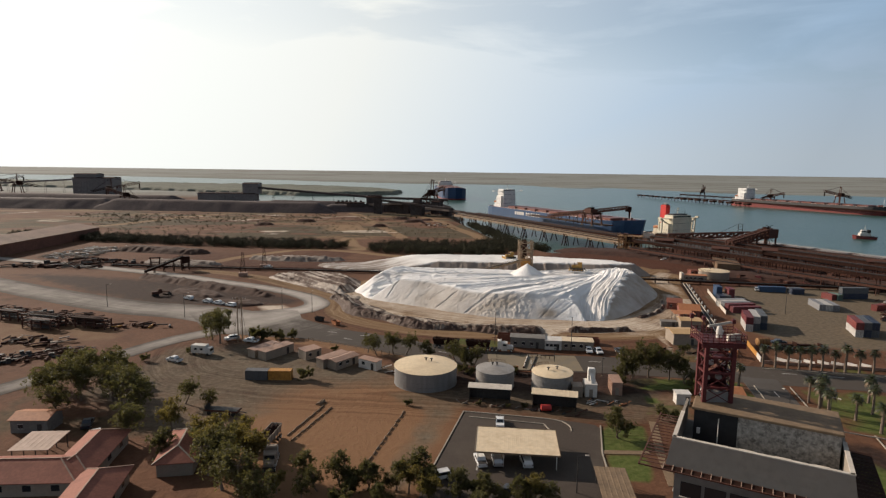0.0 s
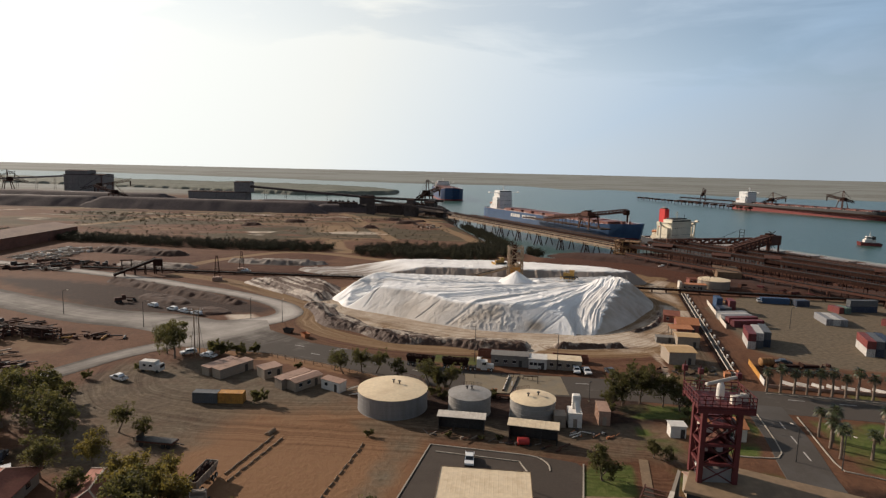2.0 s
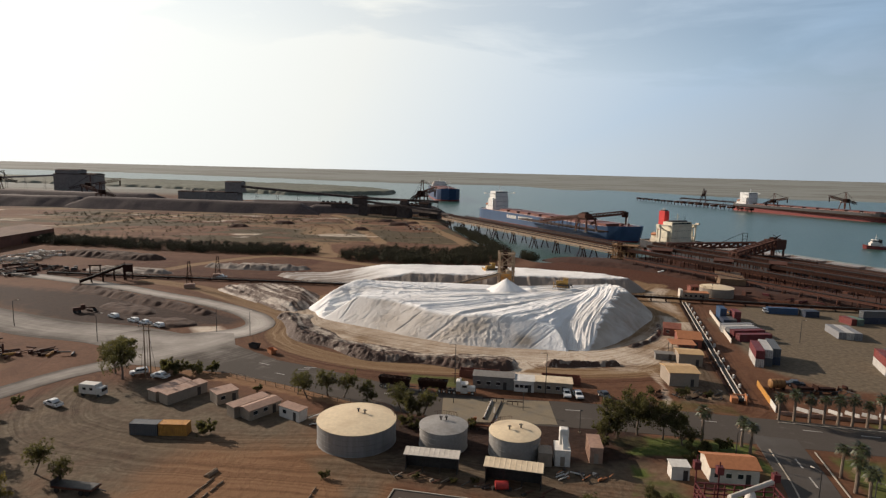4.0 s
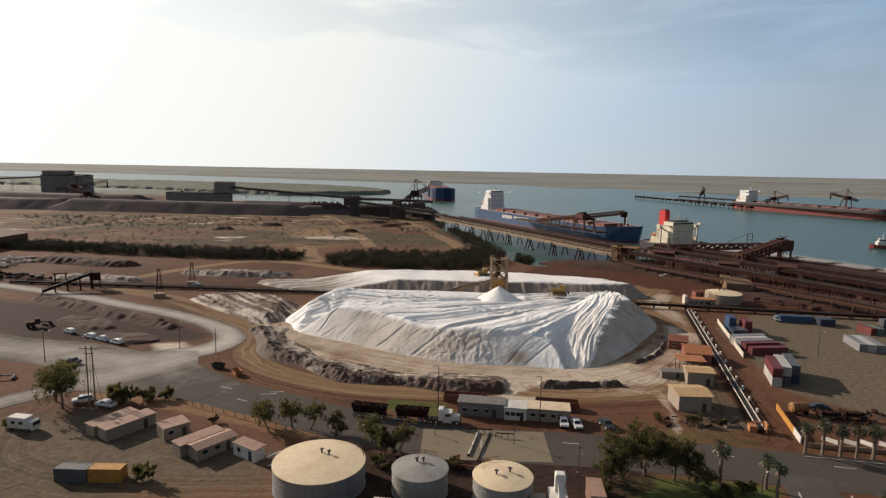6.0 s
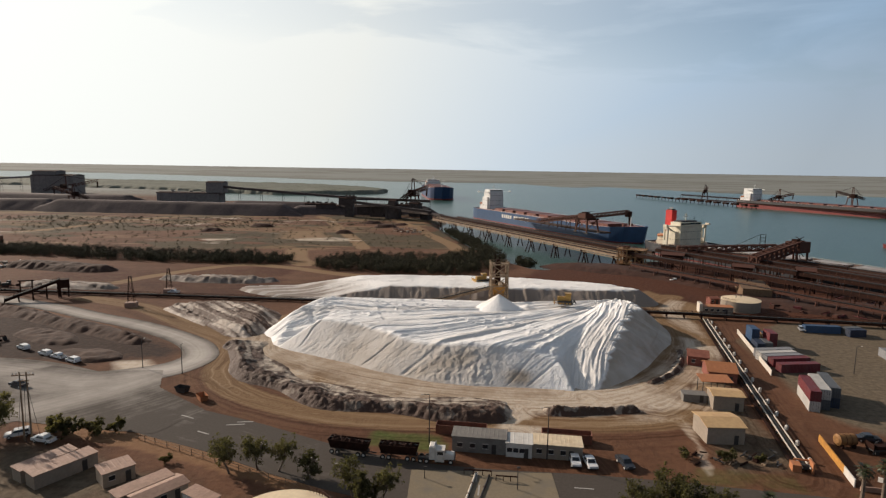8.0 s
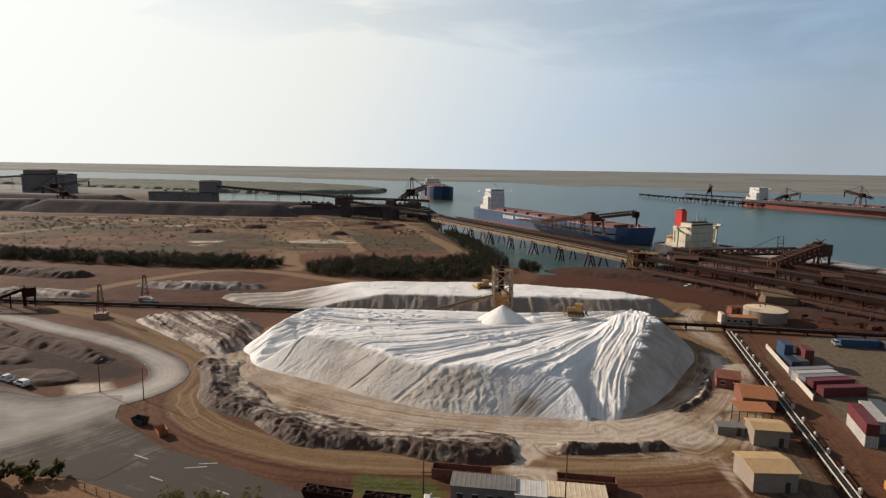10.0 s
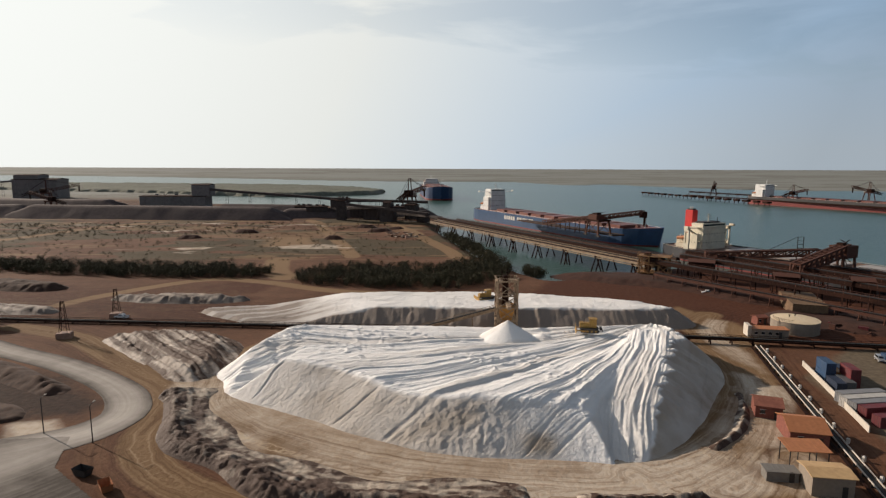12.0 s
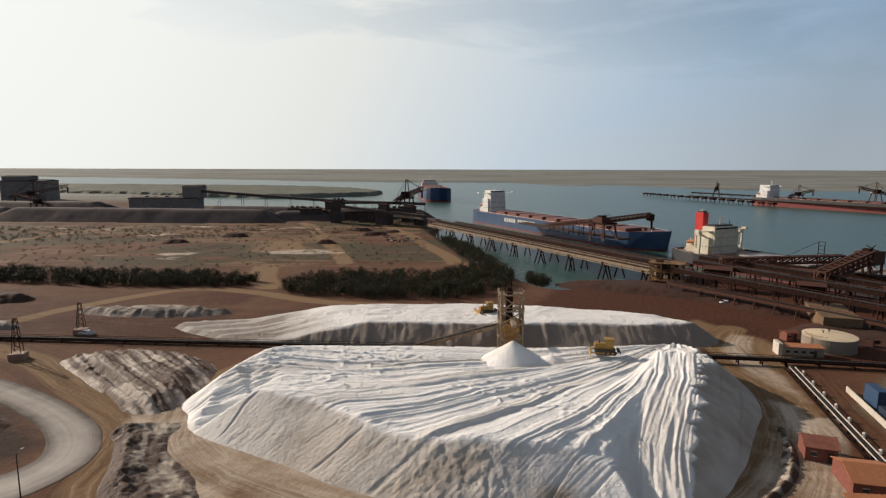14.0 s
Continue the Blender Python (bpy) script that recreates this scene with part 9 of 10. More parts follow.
# ore handling yard east of the salt
gallery("ore_conveyor", (128, 412, 8.5), (168, 350, 8.0), 3.6, 1.6, rust_dark, "heavy ore conveyor on steel trestles", 9, rail_m=rust)
gallery("ore_conveyor", (168, 350, 8.0), (236, 232, 8.0), 3.6, 1.6, rust_dark, "heavy ore conveyor on steel trestles", 9, rail_m=rust)
gallery("ore_conveyor", (150, 424, 9.0), (262, 232, 8.5), 3.4, 1.6, rust_dark, "dark ore conveyor gallery on trestles", 10, rail_m=rust)
gallery("ore_conveyor", (158, 436, 9.5), (300, 210, 8.0), 3.4, 1.8, rust_dark, "dark ore conveyor gallery on trestles", 10, rail_m=rust)
gallery("ore_conveyor", (166, 446, 8.5), (230, 372, 8.0), 3.0, 1.4, rust_dark, "dark ore conveyor gallery on trestles", 10, rail_m=rust)
gallery("ore_conveyor", (126, 396, 4.5), (210, 268, 4.0), 2.6, 1.0, rust, "low rusty ore conveyor", 8, rail_m=rust)
gallery("ore_conveyor", (210, 400, 7.0), (330, 190, 6.0), 5.0, 1.4, rust_dark, "broad dark conveyor beside the berth", 11, rail_m=rust)
gallery("ore_conveyor", (222, 408, 6.4), (345, 190, 6.0), 3.0, 1.0, wharf_mat, "brown conveyor beside the berth", 11)
rng = random.Random(77)
tr = thing("transfer_station", 131, 411, 0, -28, "ochre steel transfer tower where conveyors meet", "transfer station")
tan_steel = mat("ochre_steel", (0.3, 0.17, 0.075), 0.8, var=0.3, grain=1.0, stain=0.3, second=(0.13, 0.06, 0.033), bump=0.1)
for sx in (-7, -2.4, 2.4, 7):
    for sy in (-4, 4):
        part("column", Shape().box(sx, sy, -5.5, 0.7, 0.7, 17.0), tan_steel, tr)
for z in (2.6, 6.8, 11.0):
    part("floor_deck", Shape().box(0, 0, z, 16, 9.6, 0.35), tan_steel, tr)
    part("handrail", Shape().bar((-8, -4.8, z + 1.4), (8, -4.8, z + 1.4), 0.16).bar((-8, -4.8, z + 1.4), (-8, 4.8, z + 1.4), 0.16).bar((8, -4.8, z + 1.4), (8, 4.8, z + 1.4), 0.16), tan_steel, tr)
    for k in range(9):
        part("rail_post", Shape().bar((-8 + 2 * k, -4.8, z), (-8 + 2 * k, -4.8, z + 1.4), 0.13), tan_steel, tr)
for z in (-1.4, 2.9, 7.1):
    for x0, x1 in ((-7, -2.4), (2.4, 7)):
        part("brace", Shape().bar((x0, -4, z), (x1, -4, z + 3.8), 0.35).bar((x1, -4, z), (x0, -4, z + 3.8), 0.35), tan_steel, tr)
part("cladding", Shape().box(0.6, 0.8, 7.1, 8.0, 6.0, 3.4, 0, 0.15).box(3.2, 0, 2.9, 5.0, 5.5, 3.6), rust_dark, tr)
part("chute", Shape().box(-3.4, -1, 3.0, 2.4, 2.4, 7.0).box(-3.4, -1, 11.3, 3.2, 3.2, 1.6), rust, tr)
part("stair", Shape().bar((-7.6, -5.4, -0.5), (-1.0, -5.4, 6.8), 0.9, 0.16).bar((-1.0, -5.4, 6.8), (-6.5, -5.4, 11.0), 0.9, 0.16), tan_steel, tr)
for x, y, w, d, h, turn in [(152, 404, 12, 8, 9, -28), (176, 372, 10, 7, 8, -28), (196, 352, 8, 8, 10, -28), (188, 398, 9, 7, 9, -28), (236, 318, 10, 8, 9, -28), (262, 272, 12, 8, 8, -28)]:
    t = thing("transfer_station", x, y, 0, turn, "ore-stained steel transfer house on columns", "transfer station")
    for sx in (-w / 2, 0, w / 2):
        for sy in (-d / 2, d / 2):
            part("column", Shape().box(sx, sy, -1, 0.4, 0.4, h + 1), rust_dark, t)
    part("cladding", Shape().box(0, 0, h * 0.55, w * 0.9, d * 0.9, h * 0.5, 0, 0.1), rust_dark, t)
    part("roof", Shape().gable(0, 0, h * 1.05, w, d, 1.2, 0, 0.3, 0.15), rust, t)
    for k in range(3):
        part("brace", Shape().bar((-w / 2, -d / 2, 0), (0, -d / 2, h * 0.55), 0.2).bar((w / 2, -d / 2, 0), (0, -d / 2, h * 0.55), 0.2), rust_dark, t)
red_heap = mat("ore_earth", (0.05, 0.0195, 0.0115), 0.95, var=0.3, grain=0.8, stain=0.08, second=(0.04, 0.019, 0.0135), bump=0.4, dist=0.15)
heap("ore_bank", [(80, 416), (100, 396), (130, 380), (150, 352), (168, 350), (160, 385), (135, 415), (104, 422)], lambda X, Y: 1.6 + 1.8 * fbm(X * 0.06, Y * 0.06, 12), 0.3, red_heap, "low bank of red-brown ore earth", "earth bank", res=1.2, rough=0.6, seed=210)
heap("ore_bank", [(140, 330), (160, 312), (200, 290), (260, 250), (280, 262), (230, 310), (175, 345)], lambda X, Y: 1.0 + 1.6 * fbm(X * 0.05, Y * 0.05, 13), 0.25, red_heap, "low bank of red-brown ore earth", "earth bank", res=1.4, rough=0.6, seed=220)


def truss(sh, a, b, w, h, n, bar):
    """A box truss between two points."""
    a, b = Vector(a), Vector(b)
    d = b - a
    s = Vector((-d.y, d.x, 0)).normalized() * (w / 2)
    u = Vector((0, 0, h))
    for k in (-1, 1):
        for m in (0, 1):
            sh.bar(a + s * k + u * m, b + s * k + u * m, bar * 1.3)
    for i in range(n):
        p, q = a.lerp(b, i / n), a.lerp(b, (i + 1) / n)
        for k in (-1, 1):
            sh.bar(p + s * k, q + s * k + u, bar).bar(p + s * k + u, p + s * k, bar)
        sh.bar(p + s + u, q - s + u, bar).bar(p + s, p - s, bar).bar(p + s + u, p - s + u, bar)
    return sh


def ship_loader(x, y, z, turn, scale, label, boom_up=0.25):
    t = thing("ship_loader", x, y, z, turn, label, "ship loader")
    for sx in (-6, 6):
        for sy in (-5, 5):
            part("leg", Shape().bar((sx, sy, 0), (sx * 0.6, sy * 0.7, 12), 0.9), rust, t)
            part("bogie", Shape().box(sx, sy, 0, 3.0, 1.0, 0.9), dark_steel, t)
    part("portal_beam", Shape().box(0, 0, 11.5, 10, 9, 1.2), rust, t)
    part("machine_house", Shape().box(-2.5, 0, 12.7, 6.5, 5.5, 4.5, 0, 0.2), rust_dark, t)
    part("operator_cab", Shape().box(4.5, -3.0, 12.7, 2.2, 2.2, 2.4, 0, 0.1), pale_cap, t)
    part("boom", truss(Shape(), (3, 0, 13.5), (34, 0, 13.5 + 31 * boom_up), 3.0, 3.0, 9, 0.3), rust, t)
    part("counter_boom", truss(Shape(), (-3, 0, 13.5), (-24, 0, 8.5), 3.2, 2.6, 7, 0.3), rust_dark, t)
    for sy in (-1.8, 1.8):
        part("pylon", Shape().bar((0, sy, 12.5), (0, sy * 0.4, 27), 0.6), rust, t)
        part("stay", Shape().tube((0, sy * 0.4, 27), (28, sy * 0.6, 13.5 + 25 * boom_up + 3.0), 0.14, 0.14, 6).tube((0, sy * 0.4, 27), (-20, sy * 0.6, 12.5), 0.14, 0.14, 6), rust_dark, t)
    part("spout", Shape().tube((33, 0, 13.5 + 30 * boom_up), (33, 0, 7 + 30 * boom_up), 0.9, 0.7, 10), rust_dark, t)
    t.scale = (scale, scale, scale)
    return t


# shiploader stowed beside the berth: a long truss rising to its head
sl = thing("ship_loader", 186, 382, 0, 0, "rusty travelling ship loader with rising truss boom", "ship loader")
part("boom", truss(Shape(), (0, 0, 7.5), (36, 20, 14.0), 4.6, 4.6, 10, 0.7), rust, sl)
part("boom_belt", Shape().bar((0, 0, 8.6), (36, 20, 15.0), 2.4, 0.7), rust_dark, sl)
part("counter_boom", truss(Shape(), (-26, 36, 9.0), (26, 24, 12.5), 3.4, 3.0, 10, 0.6), rust, sl)
for ox, oy in ((32, 14), (41, 19), (30, 22), (38, 27)):
    part("leg", Shape().bar((ox, oy, -1), (ox - 0.5, oy, 14), 0.9), rust, sl)
    part("bogie", Shape().box(ox, oy, 0, 1.2, 3.4, 1.0, 30), dark_steel, sl)
part("machine_house", Shape().box(36, 21, 12.0, 10.5, 8.5, 6.1, 30, 0.2), rust, sl)
part("roof_frame", Shape().box(34, 20, 18.1, 3.5, 3.0, 1.4, 30).bar((32, 18, 18), (40, 23, 20.5), 0.3).bar((38, 18, 18), (36, 24, 20.5), 0.3), rust_dark, sl)
for k in range(5):
    part("brace", Shape().bar((30 + 2 * k, 14 + k, 2 + 2 * k), (38, 24, 13), 0.3), rust, sl)
for sx, sy, zz in ((4, -2, 0), (14, 4, 0)):
    part("support", Shape().bar((sx, sy + 3, -1), (sx, sy + 4, 9), 0.5).bar((sx + 3, sy, -1), (sx + 2, sy + 2, 9), 0.5), rust_dark, sl)
mq = thing("lattice_mast", 214, 428, 0, 0, "twin thin lattice lighting masts", "mast")
for sx in (0, 3.2):
    part("pole", Shape().tube((sx, 0, -5), (sx, 0, 19), 0.25, 0.18, 6), rust_dark, mq)
for k in range(4):
    part("rung", Shape().bar((0, 0, 13 + 2 * k), (3.2, 0, 13 + 2 * k), 0.2), rust_dark, mq)
part("stay", Shape().tube((0, 0, 19), (-22, 10, 5), 0.12, 0.12, 5), rust_dark, mq)

wl = thing("ship_loader", 138, 548, 5.2, -64, "ore-red ship loader reaching over a moored ship", "ship loader")
part("trailing_ramp", truss(Shape(), (-66, 0, 2.0), (-4, 0, 11.0), 5.0, 3.2, 16, 0.5), rust, wl)
part("ramp_belt", Shape().bar((-66, 0, 3.0), (-4, 0, 12.0), 3.0, 0.8), rust_dark, wl)
for k in range(5):
    xx = -60 + 12 * k
    part("ramp_leg", Shape().bar((xx, -2.4, -0.5), (xx, -2.0, 2.5 + 1.75 * k), 0.4).bar((xx, 2.4, -0.5), (xx, 2.0, 2.5 + 1.75 * k), 0.4).bar((xx, -2.4, 0), (xx + 6, -2.2, 3.0 + 1.75 * k), 0.3), rust_dark, wl)
for sx in (-7, 7):
    for sy in (-6, 6):
        part("leg", Shape().bar((sx, sy, 0), (sx * 0.8, sy * 0.8, 11), 1.0), rust, wl)
        part("bogie", Shape().box(sx, sy, -0.1, 3.6, 1.2, 1.0), dark_steel, wl)
        part("brace", Shape().bar((sx, sy, 1), (-sx * 0.8, sy * 0.8, 10.5), 0.4), rust, wl)
part("portal_deck", Shape().box(0, 0, 10.5, 14, 12, 1.2), rust_dark, wl)
part("machine_house", Shape().box(-1, -1, 11.7, 9, 8, 3.6, 0, 0.2), rust, wl)
part("roof_frame", Shape().box(-1, -1, 15.3, 5, 4, 1.2).bar((-5, -4, 15.3), (4, 3, 17.5), 0.3).bar((-5, 3, 15.3), (4, -4, 17.5), 0.3), rust_dark, wl)
part("boom", truss(Shape(), (2, 4, 12.0), (10, 34, 15.0), 3.4, 3.0, 9, 0.4), rust, wl)
part("boom_belt", Shape().bar((2, 4, 13.0), (10, 34, 16.0), 2.2, 0.6), rust_dark, wl)
part("boom_head", Shape().box(10, 34, 12.5, 4.0, 4.0, 4.6), rust_dark, wl)
part("spout", Shape().tube((10.5, 35, 13.0), (10.5, 35, 6.0), 0.9, 0.7, 10), rust_dark, wl)
ship_loader(-16, 830, 0.0, 70, 1.45, "tall rusty ship loader at the far wharf", 0.1)
ship_loader(556, 1010, 0.0, 25, 1.0, "dark ship loader over a loading ship", 0.12)
ship_loader(690, 1035, 0.0, 200, 1.15, "dark ship loader over a loading ship", 0.18)
ship_loader(520, 1195, 0.0, 60, 1.0, "dark ship loader on the far jetty", 0.2)


# ---- ships ----
def ship(x, y, heading, length, beam, free, hull_m, boot_m, deck_m, house_m, funnel_m, label, hatches=9, tiers=6, house_w=0.66, fun_h=11.0, name_bars=None, boot=3.0, hatch_mat=None, house_len=14.0):
    """A bulk carrier: stern at the origin, bow along local x. free: deck height over the water."""
    t = thing("bulk_carrier", x, y, SEA, heading, label, "ship")
    n = 26

    def half(u):
        if u < 0.08:
            return beam / 2 * (0.72 + 0.28 * math.sin(u / 0.08 * math.pi / 2))
        if u > 0.86:
            return beam / 2 * math.cos((u - 0.86) / 0.14 * math.pi / 2) ** 0.6
        return beam / 2

    def band(z0, z1, flare0, flare1):
        s = Shape()
        vs = []
        for side in (-1, 1):
            for i in range(n + 1):
                u = i / n
                for z, fl in ((z0, flare0), (z1, flare1)):
                    xx = u * length + (fl * max(0, (u - 0.86) / 0.14))
                    vs.append((xx, side * max(0.05, half(u)), z + (2.5 * max(0, (u - 0.9) / 0.1) if z == free else 0.0)))
        m = 2 * (n + 1)
        fs = []
        for i in range(n):
            a = 2 * i
            fs.append((a, a + 2, a + 3, a + 1))
            b = m + 2 * i
            fs.append((b + 1, b + 3, b + 2, b))
        fs.append((0, 1, m + 1, m))
        return s.add(vs, fs)

    part("hull", band(boot, free, 2.0, 6.0), hull_m, t)
    part("boot_top", band(-1.5, boot, 0.0, 2.0), boot_m, t, "dull red lower hull")
    deck = Shape()
    vs = []
    for i in range(n + 1):
        u = i / n
        xx = u * length + 5.9 * max(0, (u - 0.86) / 0.14)
        for side in (-1, 1):
            vs.append((xx, side * max(0.04, half(u) - 0.15), free - 0.9 + 2.5 * max(0, (u - 0.9) / 0.1)))
    deck.add(vs, [(2 * i, 2 * i + 2, 2 * i + 3, 2 * i + 1) for i in range(n)])
    part("deck", deck, deck_m, t)
    hx0, hx1 = length * 0.15, length * 0.9
    hl = (hx1 - hx0) / hatches
    for i in range(hatches):
        cx = hx0 + hl * (i + 0.5)
        part("hatch_coaming", Shape().box(cx, 0, free - 0.9, hl * 0.72, beam * 0.5, 1.8), deck_m, t)
        for sy in (-1, 1):
            part("hatch_cover", Shape().box(cx, sy * beam * 0.125, free + 0.9, hl * 0.76, beam * 0.245, 0.7, 0, 0.1), hatch_mat or deck_m, t)
        for sy in (-1, 1):
            part("deck_pipe", Shape().tube((cx - hl / 2, sy * beam * 0.42, free), (cx + hl / 2, sy * beam * 0.42, free), 0.3, 0.3, 6), deck_m, t)
    hb = beam * house_w
    hx = length * 0.075
    house = Shape().box(hx, 0, free - 0.9, house_len, hb * 0.8, tiers * 2.8).box(hx - 1.0, 0, free - 0.9, house_len * 0.8, hb, tiers * 2.8 * 0.72)
    part("accommodation", house, house_m, t)
    for k in range(1, tiers, 2):
        for sx in (-1, 1):
            for j in range(9):
                part("window", Shape().box(hx + sx * (house_len / 2 + 0.03), -hb * 0.4 + hb * 0.8 * (j + 0.5) / 9, free + 0.6 + 2.8 * k, 0.1, 0.6, 0.55), glass, t)
        for j in range(5):
            for sy in (-1, 1):
                part("window", Shape().box(hx - house_len / 2 + house_len * (j + 0.5) / 5, sy * (hb * (0.5 if k < tiers * 0.6 else 0.4) + 0.03), free + 0.6 + 2.8 * k, 0.6, 0.1, 0.55), glass, t)
        part("deck_edge", Shape().box(hx, 0, free - 0.9 + 2.8 * (k + 1), house_len + 0.5, hb * (1.0 if k < tiers * 0.6 else 0.8) + 0.5, 0.14), house_m, t)
    zt = free - 0.9 + tiers * 2.8
    part("bridge", Shape().box(hx + 1.5, 0, zt + 0.18, house_len * 0.7, hb * 0.8, 2.8, 0, 0.2), house_m, t)
    part("bridge_window", Shape().box(hx + 1.5 + house_len * 0.35 + 0.02, 0, zt + 1.4, 0.1, hb * 0.74, 1.0), glass, t)
    part("bridge_wing", Shape().box(hx + 2.5, 0, zt + 0.1, 4.0, beam * 1.0, 0.4).box(hx + 2.5, beam * 0.48, zt + 0.5, 3.4, 1.4, 1.1).box(hx + 2.5, -beam * 0.48, zt + 0.5, 3.4, 1.4, 1.1), house_m, t)
    part("mast", Shape().tube((hx + 1, 0, zt + 3), (hx + 1, 0, zt + 9.5), 0.4, 0.2, 8).box(hx + 1, 0, zt + 6.5, 0.4, 5.0, 0.4).box(hx + 1, 0, zt + 8.2, 0.4, 3.0, 0.3), house_m, t)
    part("funnel", Shape().box(hx - house_len / 2 - 6.5, 0, free - 0.9, 7.0, 6.0, 2.8 * (tiers - 3)).box(hx - house_len / 2 - 6.5, 0, free - 0.9 + 2.8 * (tiers - 3), 6.0, 5.0, fun_h, 0, 0.4), house_m if funnel_m is None else funnel_m, t)
    part("engine_casing", Shape().box(hx - house_len / 2 - 5.0, 0, free - 0.9, 9.0, hb * 0.7, 5.6), house_m, t)
    part("poop_deck_house", Shape().box(hx - house_len / 2 - 4.0, 0, free - 0.9, 7.0, hb * 0.9, 2.8), house_m, t)
    if funnel_m is not None:
        for sy in (-1, 1):
            side = sy * beam * 0.43
            part("side_tower", Shape().box(hx + 1.0, side, free - 0.9, 3.6, 1.2, 4.2).box(hx - 0.4, side, free + 3.3, 0.9, 1.2, zt - free - 3.0).box(hx + 2.6, side, free + 3.3, 0.9, 1.2, zt - free - 3.0).box(hx + 1.0, side, zt - 2.2, 4.2, 1.2, 2.3), house_m, t)
            part("wing_bracket", Shape().bar((hx + 2.4, sy * hb * 0.4, zt - 5.0), (hx + 2.4, sy * beam * 0.46, zt), 0.7, 0.9), house_m, t)
            part("stern_frame", Shape().bar((2.0, sy * 7.0, free - 0.9), (-3.0 + hx - house_len / 2, sy * 6.0, free + 7.5), 0.8).bar((2.0, sy * 7.0, free - 0.9), (6.0, sy * 6.0, free + 2.0), 0.6), house_m, t)
        part("funnel_cap", Shape().box(hx - house_len / 2 - 6.5, 0, free - 0.9 + 2.8 * (tiers - 3) + fun_h - 0.2, 4.4, 3.6, 1.0), dark_steel, t)
        for py in (-1.0, 1.0):
            part("exhaust_pipe", Shape().tube((hx - house_len / 2 - 6.5, py, free + 2.8 * (tiers - 3) + fun_h - 1.0), (hx - house_len / 2 - 6.5, py, free + 2.8 * (tiers - 3) + fun_h + 1.2), 0.5, 0.5, 8), white_steel, t)
        part("monkey_island", Shape().box(hx + 0.6, 0, zt + 2.98, house_len * 0.5, hb * 0.6, 0.9).tube((hx + 2.5, hb * 0.25, zt + 3.8), (hx + 2.5, hb * 0.25, zt + 6.6), 0.2, 0.15, 6), dark_steel, t)
    for sy in (-1, 1):
        boat = part("lifeboat", Shape().tube((hx - house_len / 2 - 7, sy * hb * 0.42, free + 5.0), (hx - house_len / 2 - 1, sy * hb * 0.42, free + 6.0), 1.2, 1.2, 8), orange_roof, t)
        part("davit", Shape().bar((hx - house_len / 2 - 4, sy * hb * 0.42, free + 1), (hx - house_len / 2 - 4, sy * hb * 0.45, free + 8), 0.4), house_m, boat)
    part("fore_mast", Shape().tube((length * 0.95, 0, free), (length * 0.95, 0, free + 12), 0.4, 0.25, 8).box(length * 0.95, 0, free + 9, 0.3, 3.0, 0.3), house_m, t)
    rl = Shape()
    for i in range(60):
        u = i / 60
        for sy in (-1, 1):
            yy, y2 = sy * (half(u) - 0.3), sy * (half((i + 1) / 60) - 0.3)
            rl.bar((u * length, yy, free - 0.9), (u * length, yy, free + 0.4), 0.1)
            rl.bar((u * length, yy, free + 0.4), ((i + 1) / 60 * length, y2, free + 0.4), 0.1)
    part("handrail", rl, house_m, t)
    for k in range(2):
        part("winch", Shape().tube((length * 0.93, -4 + 8 * k, free + 1.5), (length * 0.93, -1 + 8 * k, free + 1.5), 1.2, 1.2, 10), deck_m, t)
    if name_bars:
        y_side, x0, widths, hgt, zz = name_bars
        xx = x0
        for wv in widths:
            if wv > 0:
                part("lettering", Shape().box(xx + wv / 2, y_side * (beam / 2 + 0.06), zz, wv, 0.08, hgt), white_steel, t, "white painted lettering bar")
            xx += abs(wv) + 1.0
    return t


def hull_paint(name, col, sec=None):
    return mat("hull_" + name, col, 0.5, var=0.12, grain=0.4, stain=0.06, second=sec or tuple(0.75 * c for c in col), bump=0.02)


deck_red = hull_paint("deck_red", (0.17, 0.06, 0.045), (0.1, 0.05, 0.04))
boot_red = hull_paint("boot_red", (0.2, 0.045, 0.04))
blue_hull = hull_paint("blue", (0.03, 0.07, 0.15))
navy_hull = hull_paint("navy", (0.02, 0.045, 0.11))
dark_hull = hull_paint("dark", (0.03, 0.03, 0.035))
ship_white = hull_paint("white", (0.72, 0.71, 0.68), (0.6, 0.56, 0.5))
ship_cream = hull_paint("cream", (0.62, 0.57, 0.45), (0.45, 0.36, 0.26))
red_funnel = hull_paint("funnel_red", (0.55, 0.035, 0.03), (0.42, 0.03, 0.03))
hd = math.degrees(math.atan2(-254, 125))
# the blue carrier: stern away to the north-west, bow this way
ship(73, 788, hd, 256, 44, 12.6, blue_hull, boot_red, deck_red, ship_white, None, "long blue bulk carrier with white superstructure, moored at the wharf", tiers=7,
     house_w=0.5, boot=1.2, name_bars=(-1, 74, [3.0, 3.0, 3.0, 3.0, 3.0, -2.5, 3.0, 3.0, 1.0, 3.0, 3.0, 1.0, 3.0, 3.0], 3.6, 6.6))
ship(190, 525, hd, 285, 45, 8.0, dark_hull, boot_red, hull_paint("deck_brown", (0.16, 0.1, 0.075)), ship_cream, red_funnel, "deep-laden bulk carrier with cream superstructure and red funnel", tiers=5, fun_h=19.0, boot=1.0, house_len=13, house_w=0.6,
     hatch_mat=hull_paint("hatch_grey", (0.34, 0.31, 0.28), (0.24, 0.17, 0.13)))
ship(2, 1290, -84, 190, 46, 21.0, navy_hull, boot_red, deck_red, ship_white, None, "tall blue bulk carrier seen bow-on at a far berth", tiers=3, boot=3)
